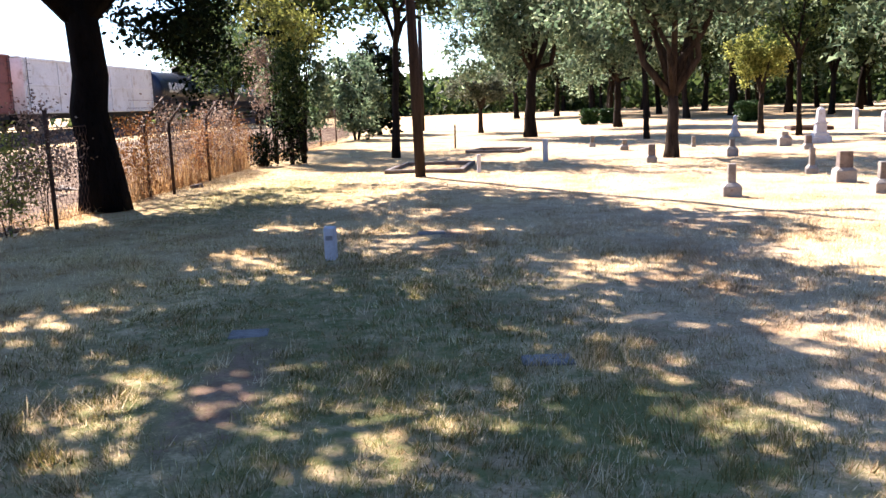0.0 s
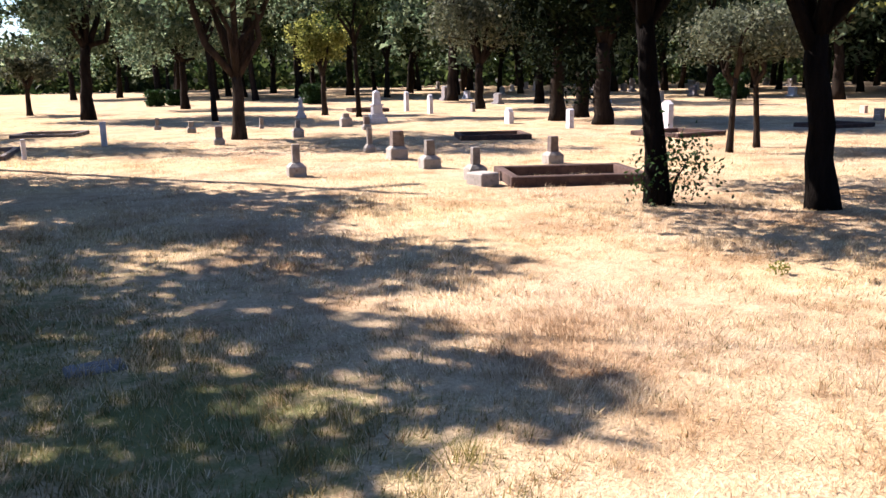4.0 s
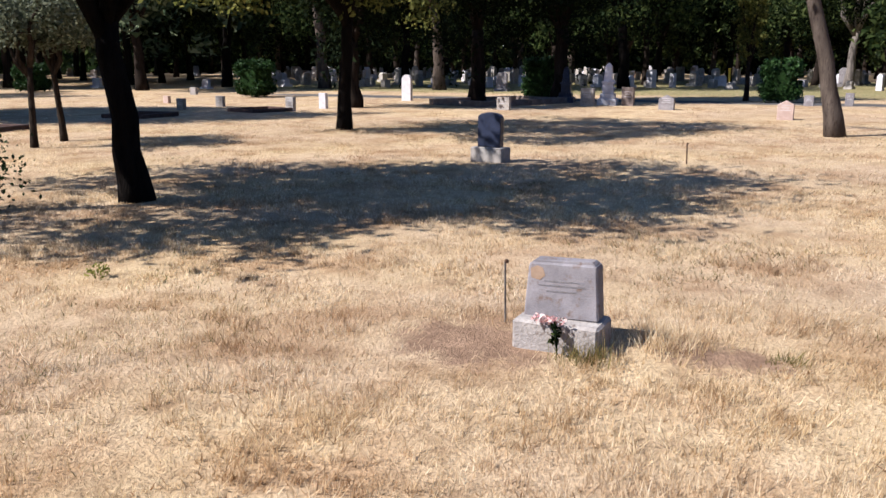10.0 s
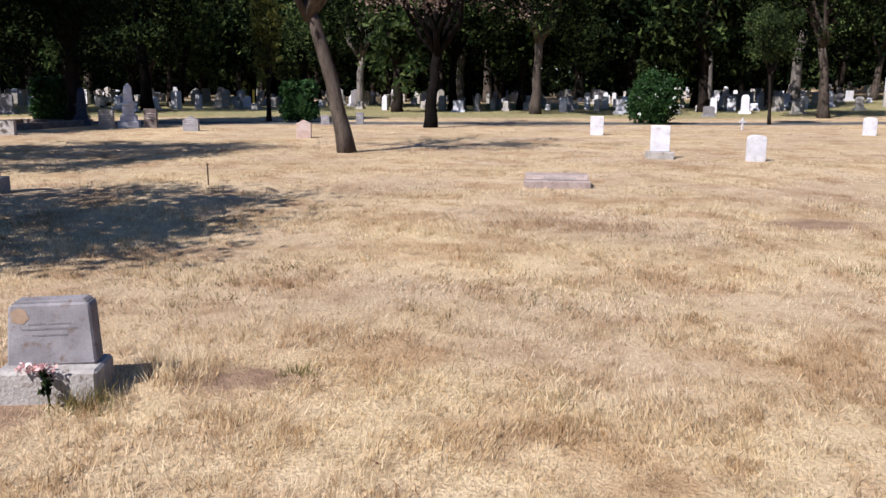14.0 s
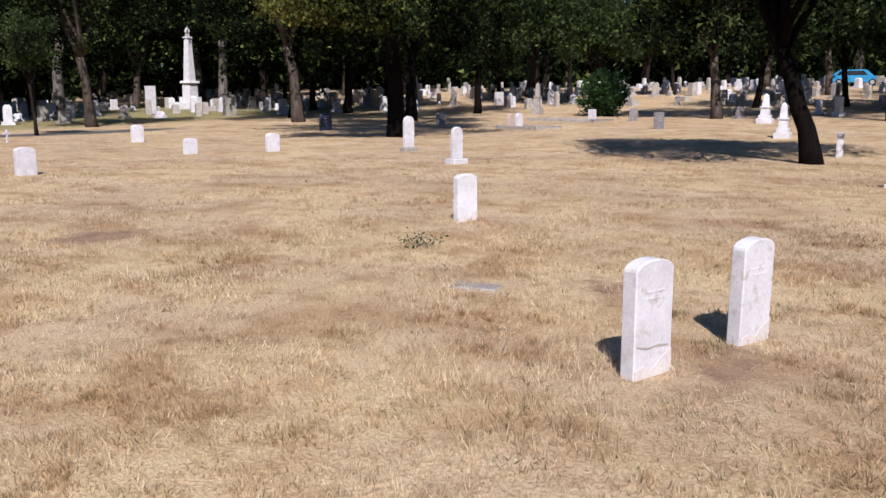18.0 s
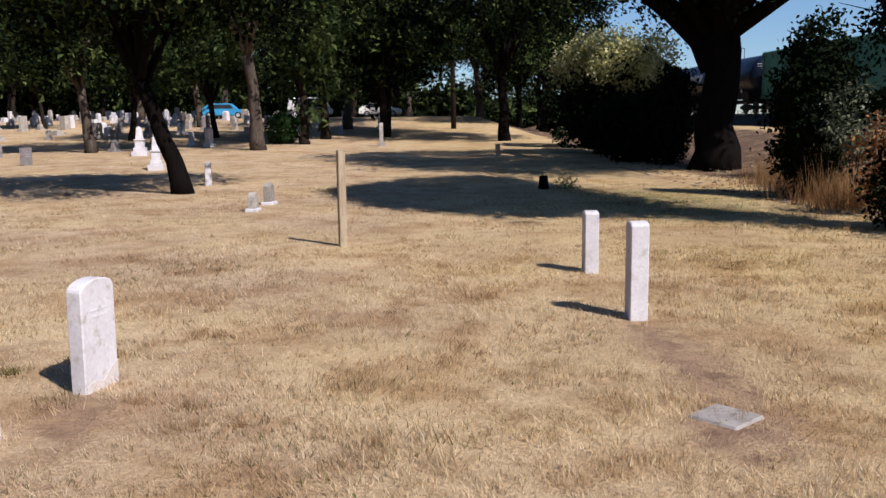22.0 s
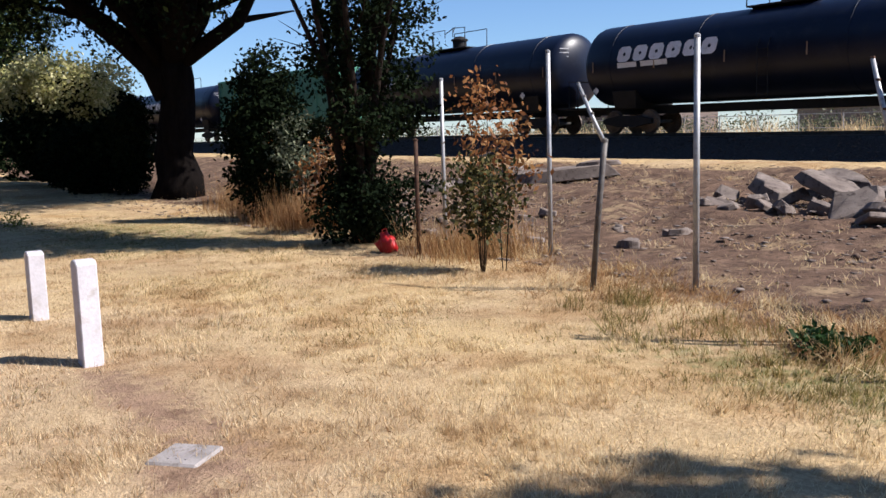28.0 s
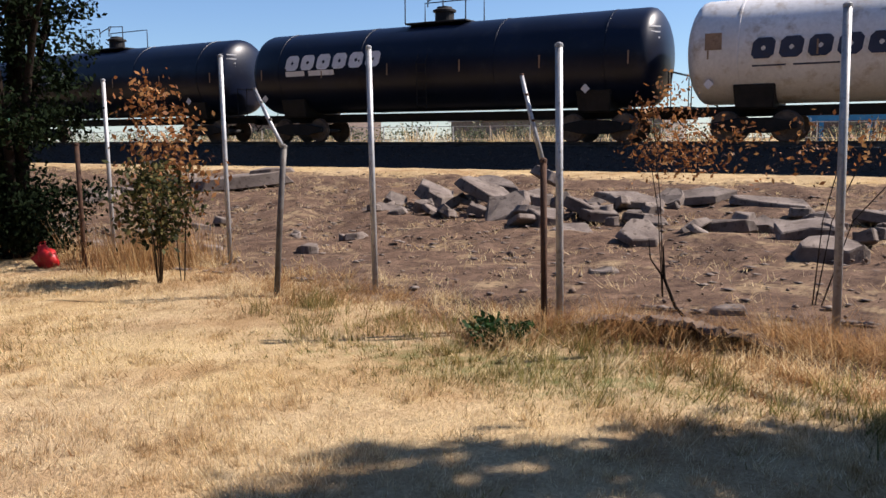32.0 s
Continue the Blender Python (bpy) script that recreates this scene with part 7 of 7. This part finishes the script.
def tank_car(y0, length, shell, letters, label, dirty=False):
    """A tank car from its south end y0; the shell is turned along y."""
    ob = thing("tank_car", on_rails(y0 + length / 2, length / 2 - 2.2), label, "rail car", "freight train")
    L, R, zc = length / 2, 1.62, 2.78
    prof = [(0.05, -L)] + [(R * math.sin(a), -L + 0.62 * (1 - math.cos(a))) for a in np.linspace(0.25, math.pi / 2, 7)]
    prof += [(R + 0.0, -L + 1.7), (R, L - 1.7)]
    prof += [(R * math.sin(a), L - 0.62 * (1 - math.cos(a))) for a in np.linspace(math.pi / 2, 0.25, 7)] + [(0.05, L)]
    v, f = turned(prof, 40)
    v = [(a, z, zc + b) for a, b, z in v]
    part("shell", (v, [q[::-1] for q in f]), shell, ob, smooth=True)
    for k in (-L + 1.75, -L * 0.33, L * 0.33, L - 1.75):
        v, f = turned([(R + 0.004, -0.035), (R + 0.016, -0.03), (R + 0.016, 0.03), (R + 0.004, 0.035)], 40)
        part("weld_band", ([(a, z + k, zc + b) for a, b, z in v], f[:-2]), shell, ob)
    part("walkway", box(0, 0, zc + R - 0.03, 1.5, 2.6, 0.06, 0.01), M_IRON, ob)
    dome = part("manway", turned([(0.36, zc + R + 0.02), (0.36, zc + R + 0.42), (0.44, zc + R + 0.43), (0.44, zc + R + 0.5), (0.3, zc + R + 0.56)], 18), M_IRON, ob)
    part("hatch_lid", turned([(0.3, zc + R + 0.55), (0.28, zc + R + 0.62), (0.06, zc + R + 0.66)], 18), M_IRON, dome)
    rail = part("handrail", tube([(0.72, -1.3, zc + R + 0.02), (0.72, -1.3, zc + R + 0.95), (0.72, -0.3, zc + R + 0.95), (0.72, -0.3, zc + R + 0.55)], [0.025] * 4, 6), M_IRON, ob)
    for pts in (((0.72, 0.35, 0.55), (0.72, 0.35, 1.0), (0.72, 1.3, 0.95), (0.72, 1.3, 0.02)), ((-0.72, -1.3, 0.02), (-0.72, -1.3, 0.95), (-0.72, 1.3, 0.95), (-0.72, 1.3, 0.02)), ((0.72, -0.3, 0.75), (0.3, 0, 1.1), (0.72, 0.35, 0.75))):
        part("handrail_loop", tube([(a, b, zc + R + c) for a, b, c in pts], [0.025] * len(pts), 6), M_IRON, rail)
    part("sill", box(0, 0, 0.78, 0.5, 2 * L + 0.7, 0.32, 0.02), M_IRON, ob)
    for k in (-1, 1):
        part("saddle", box(0, k * (L - 2.2), 1.0, 2.3, 1.1, 0.72, 0.03, taper=1.12), M_IRON, ob)
        part("platform", box(0, k * (L + 0.05), 1.02, 2.6, 0.7, 0.08, 0.01), M_IRON, ob)
        part("end_rail", tube([(1.25, k * (L + 0.3), 1.1), (1.25, k * (L + 0.3), 2.2), (-1.25, k * (L + 0.3), 2.2), (-1.25, k * (L + 0.3), 1.1)], [0.02] * 4, 6), M_IRON, ob)
        cp = part("coupler", box(0, k * (L + 0.55), 0.72, 0.25, 0.75, 0.25, 0.02), M_IRON, ob)
        part("air_hose", tube([(0.3, k * (L + 0.3), 0.8), (0.33, k * (L + 0.6), 0.45), (0.2, k * (L + 0.8), 0.55)], [0.025] * 3, 6), M_RUBBER, cp)
        truck(ob, k * (L - 2.2))
    for sx in (1.02,):
        lad = part("ladder", tube([(R + 0.05, 0.2, 1.2), (R + 0.12, 0.2, 2.9), (1.0, 0.2, zc + 1.22)], [0.02] * 3, 5), M_IRON, ob)
        part("ladder_rail", tube([(R + 0.05, -0.2, 1.2), (R + 0.12, -0.2, 2.9), (1.0, -0.2, zc + 1.22)], [0.02] * 3, 5), M_IRON, lad)
        for z in np.arange(1.3, 3.0, 0.3):
            part("rung", tube([(R + 0.1, -0.2, z), (R + 0.1, 0.2, z)], [0.014] * 2, 5), M_IRON, lad)
    # big company lettering as plain shapes, the reporting mark as bars
    y = -L + 2.5
    for i in range(6):
        w, ang = 0.64, (0.2 if shell is M_BLACK else -0.03)
        x_, z_ = (R + 0.012) * math.cos(ang), zc + (R + 0.012) * math.sin(ang)
        fr = part("letter_block", ring_block(w, 0.6, 0.23), letters, ob)
        fr.matrix_basis = Matrix.Translation((x_, y + i * 0.78, z_)) @ pose(0, 0, 0, 0, -math.degrees(ang), 0)
    for i in range(2):
        ang = -0.12 if shell is M_BLACK else -0.36
        fr = part("mark_bar", bar(1.25 if i else 0.95, 0.2, 0, 0, 0), letters, ob)
        fr.matrix_basis = Matrix.Translation(((R + 0.006) * math.cos(ang), y + 0.15 + i * 1.3, zc + R * math.sin(ang))) @ pose(0, 0, 0, 0, 9, 0)
    for k in (-L + 0.9, L - 2.4):
        d = part("placard", slab([(0, -0.16), (0.16, 0), (0, 0.16), (-0.16, 0)], 0.01, 0), M_LETTER, ob, "white diamond placard")
        d.location = (1.45, k, 1.75)
    for k in (-0.55, -0.2, 0.15, 0.5):
        part("data_line", bar(0.42, 0.04, 0, 0, 0), letters, ob).matrix_basis = Matrix.Translation((1.02 - 0.04 * k, L - 0.22, zc + 0.62 + k * 0.5)) @ pose(0, 0, 0, 0, 0, 62)
    if dirty:
        for yy, w, h, z in ((-L + 1.05, 0.5, 0.5, 2.75), (-L * 0.35 + 0.6, 0.7, 0.26, 3.05)):
            ang = math.asin((z - zc) / R)
            p = part("patch", bar(w, h, 0, 0, 0), M_OCHRE, ob, "tan repaint patch")
            p.matrix_basis = Matrix.Translation(((R + 0.012) * math.cos(ang), yy, z)) @ pose(0, 0, 0, 0, -math.degrees(ang), 0)
    for k in np.linspace(-L + 0.9, L - 0.9, 6):
        part("reflector", bar(0.05, 0.42, 0, 0, 0), M_OCHRE if k else M_LETTER, ob).matrix_basis = Matrix.Translation((R + 0.022, k, zc - 0.3))
    return ob


def box_car(y0, length, paint, label, ribs, kind="box"):
    ob = thing("freight_car", on_rails(y0 + length / 2, length / 2 - 2.0), label, "rail car", "freight train")
    L, top = length / 2, 4.35
    part("body", box(0, 0, 1.05, 2.9, 2 * L, top - 1.05, 0.05), paint, ob)
    part("roof", slab([(-L - 0.05, top - 0.02), (L + 0.05, top - 0.02), (L + 0.05, top + 0.05), (-L - 0.05, top + 0.05)], 2.6, 0.02), M_GALV if kind == "box" else paint, ob)
    for k in np.linspace(-L + 0.3, L - 0.3, ribs):
        part("rib", box(1.475, k, 1.1, 0.06, 0.1, top - 1.2, 0.008), paint, ob)
    for z in (1.08, top - 0.16, 2.7):
        part("side_rail", box(1.47, 0, z, 0.07, 2 * L, 0.12, 0.01), paint, ob)
    part("door", box(1.485, 0.2, 1.25, 0.05, 2.6, top - 1.55, 0.01), paint, ob)
    part("sill", box(0, 0, 0.72, 2.2, 2 * L, 0.34, 0.02), M_IRON, ob)
    for k in (-1, 1):
        part("coupler", box(0, k * (L + 0.4), 0.72, 0.25, 0.85, 0.25, 0.02), M_IRON, ob)
        truck(ob, k * (L - 2.0))
        lad = part("ladder", tube([(1.56, k * (L - 0.25), 1.1), (1.56, k * (L - 0.25), top)], [0.02, 0.02], 5), M_IRON, ob)
        for z in np.arange(1.3, top, 0.38):
            part("rung", tube([(1.56, k * (L - 0.25), z), (1.56, k * (L - 0.65), z)], [0.014] * 2, 5), M_IRON, lad)
    return ob


tank_car(-8.2, 17.2, M_WHITE_PAINT, M_NAVY, "dirty white railway tank car with dark lettering", True)
for y in (-26.1, -44.4, -81.2, -99.6):
    tank_car(y, 17.2, M_BLACK, M_LETTER, "glossy black railway tank car with white lettering")
box_car(-62.8, 17.0, M_GREENCAR, "green covered railway hopper car", 9, "hopper")
box_car(30.1, 18.0, M_REDCAR, "oxide-red railway boxcar with ribbed sides", 15)
box_car(49.5, 20.0, M_WHITE_PAINT, "white panelled railway boxcar", 6)
for y in (70.7, 89.1, 107.5):
    tank_car(y, 17.2, M_BLACK, M_LETTER, "glossy black railway tank car with white lettering")

# scrub far behind the railway
r = np.random.default_rng(61)
c = np.stack([r.normal(-78, 5, 700), r.uniform(-190, 60, 700), r.uniform(0.2, 1.9, 700)], -1)
c[:, 2] += height(c[:, 0], c[:, 1])
me = fast_mesh("far_scrub", *leaf_cloud(r, c, 0.7, 40, 0.17, plain=True))
me.materials.append(M_LEAF_OLIVE)
tagged(new("far_scrub", me), "low grey-green scrub beyond the railway field", "scrub", kind="stuff")
# ballast stones of the track bed
n = 7000
px = np.stack([r.uniform(-26.2, -23.9, n), r.uniform(-60, 30, n)], -1)
s = r.uniform(0.02, 0.06, n)
V = oct_v[None] * s[:, None, None] * r.uniform(0.6, 1.4, (n, 6, 3)) + np.concatenate([px, height(px[:, 0], px[:, 1])[:, None] + 0.015], 1)[:, None]
me = fast_mesh("ballast", V.reshape(-1, 3), (oct_f[None] + 6 * np.arange(n)[:, None, None]).reshape(-1, 3))
me.materials.append(M_BALLAST)
tagged(new("ballast", me), "dark crushed stone ballast of the railway bed", "ballast", kind="stuff")
# beyond the railway: a wire fence and low sheds
ff = thing("far_fence", pose(-62, -40, gz(-62, -40)), "pale chain-link fence beyond the railway", "fence")
for k in np.arange(-70, 71, 3.5):
    lift = gz(-62, -40 + k) - gz(-62, -40)
    part("post", tube([(0, k, lift - 0.1), (0, k, lift + 2.0)], [0.05, 0.05], 6), M_GALV, ff)
for z in (0.9, 1.95):
    part("rail", tube([(0, k, z + gz(-62, -40 + k) - gz(-62, -40)) for k in range(-70, 71, 10)], [0.03] * 15, 5), M_GALV, ff)
r = np.random.default_rng(19)
bx = np.stack([r.uniform(-60, -36, 9000), r.uniform(-130, 30, 9000)], -1)
blades("field_grass", "tall dry grass in the field beyond the railway", M_STRAW, bx, 0.7, 0.06, 20, 0.4)
seeds = np.stack([r.uniform(-40, -34.5, 260), r.uniform(-45, 12, 260)], -1)
verge = np.repeat(seeds, 20, 0) + r.normal(0, 0.3, (5200, 2))
blades("verge_grass", "tall bleached grass on the far side of the track", M_STRAW, verge, 1.15, 0.05, 21, 0.35)
for x, y, sx, sy, h, m_, lab in ((-95, -40, 9, 26, 3.2, M_DIE, "long grey industrial shed beyond the railway"), (-110, -95, 10, 30, 4.0, M_STONE_DARK, "grey metal industrial shed beyond the railway"), (-88, -8, 5, 12, 3.4, M_BLUECAR, "blue-walled low shed beyond the railway")):
    ob = thing("shed", at(x, y), lab, "shed")
    part("wall", box(0, 0, -0.1, sx, sy, h, 0.03), m_, ob)
    part("roof", slab([(-sy / 2 - 0.3, h - 0.1), (sy / 2 + 0.3, h - 0.1), (sy / 2 + 0.3, h + 0.1), (-sy / 2 - 0.3, h + 0.1)], sx + 0.6, 0.02), M_GALV, ob)
    for k in np.linspace(-sy / 2 + 2, sy / 2 - 2, 5):
        part("door", box(sx / 2 + 0.02, k, 0, 0.05, 1.6, 2.4, 0.01), M_STONE_DARK, ob)


# ---- parked cars far to the south ----
def parked(x, y, turn, paint, label, van=False):
    ob = thing("parked_car", at(x, y, turn), label, "car", "parked cars")
    h = 1.9 if van else 1.42
    body = [(-2.2, 0.28), (2.2, 0.28), (2.25, 0.75), (1.35 if not van else 2.0, 0.88), (0.75 if not van else 1.5, h), (-1.4 if not van else -2.1, h), (-2.0 if not van else -2.2, 0.92), (-2.25, 0.75)]
    part("body", slab(body, 1.72, 0.06), paint, ob)
    for sx in (-0.865, 0.865):
        w = part("window", slab([(-1.6, 0.94), (0.95 if not van else 1.5, 0.94), (0.62 if not van else 1.35, h - 0.1), (-1.25, h - 0.1)], 0.02, 0, sx), M_GLASS_DARK, ob)
        for k in (-1.35, 1.35):
            v, f = turned([(0.18, -0.1), (0.31, -0.1), (0.31, 0.1), (0.18, 0.1)], 16)
            wh = part("tyre", ([(sx * 0.93 + c, k + a, 0.31 + b) for a, b, c in v], f), M_RUBBER, ob)
            v, f = turned([(0.05, -0.105), (0.18, -0.105), (0.18, 0.105), (0.05, 0.105)], 12)
            part("rim", ([(sx * 0.93 + c, k + a, 0.31 + b) for a, b, c in v], f), M_GALV, wh)
    return ob


parked(16.5, -86, 95, M_BLUECAR, "blue car parked beyond the southern graves")
parked(8.5, -89, 92, M_WHITE_PAINT, "white van parked beyond the southern graves", True)
parked(1.5, -92, 88, M_WHITE_PAINT, "pale car parked beyond the southern graves")

# ---- railway ties, last ----
tm = box(0, 0, 0, 2.6, 0.23, 0.2, 0.012)
tie = bpy.data.meshes.new("tie")
tm.to_mesh(tie)
tm.free()
tie.materials.append(M_TIE)
for y in np.concatenate([np.arange(-75, 0, 0.55), np.arange(48, 110, 0.55)]):
    o = new("tie", tie)
    o.parent = track
    o.location = (RAIL_X, float(y), RAIL_Z + float(grade(y)) - 0.36)
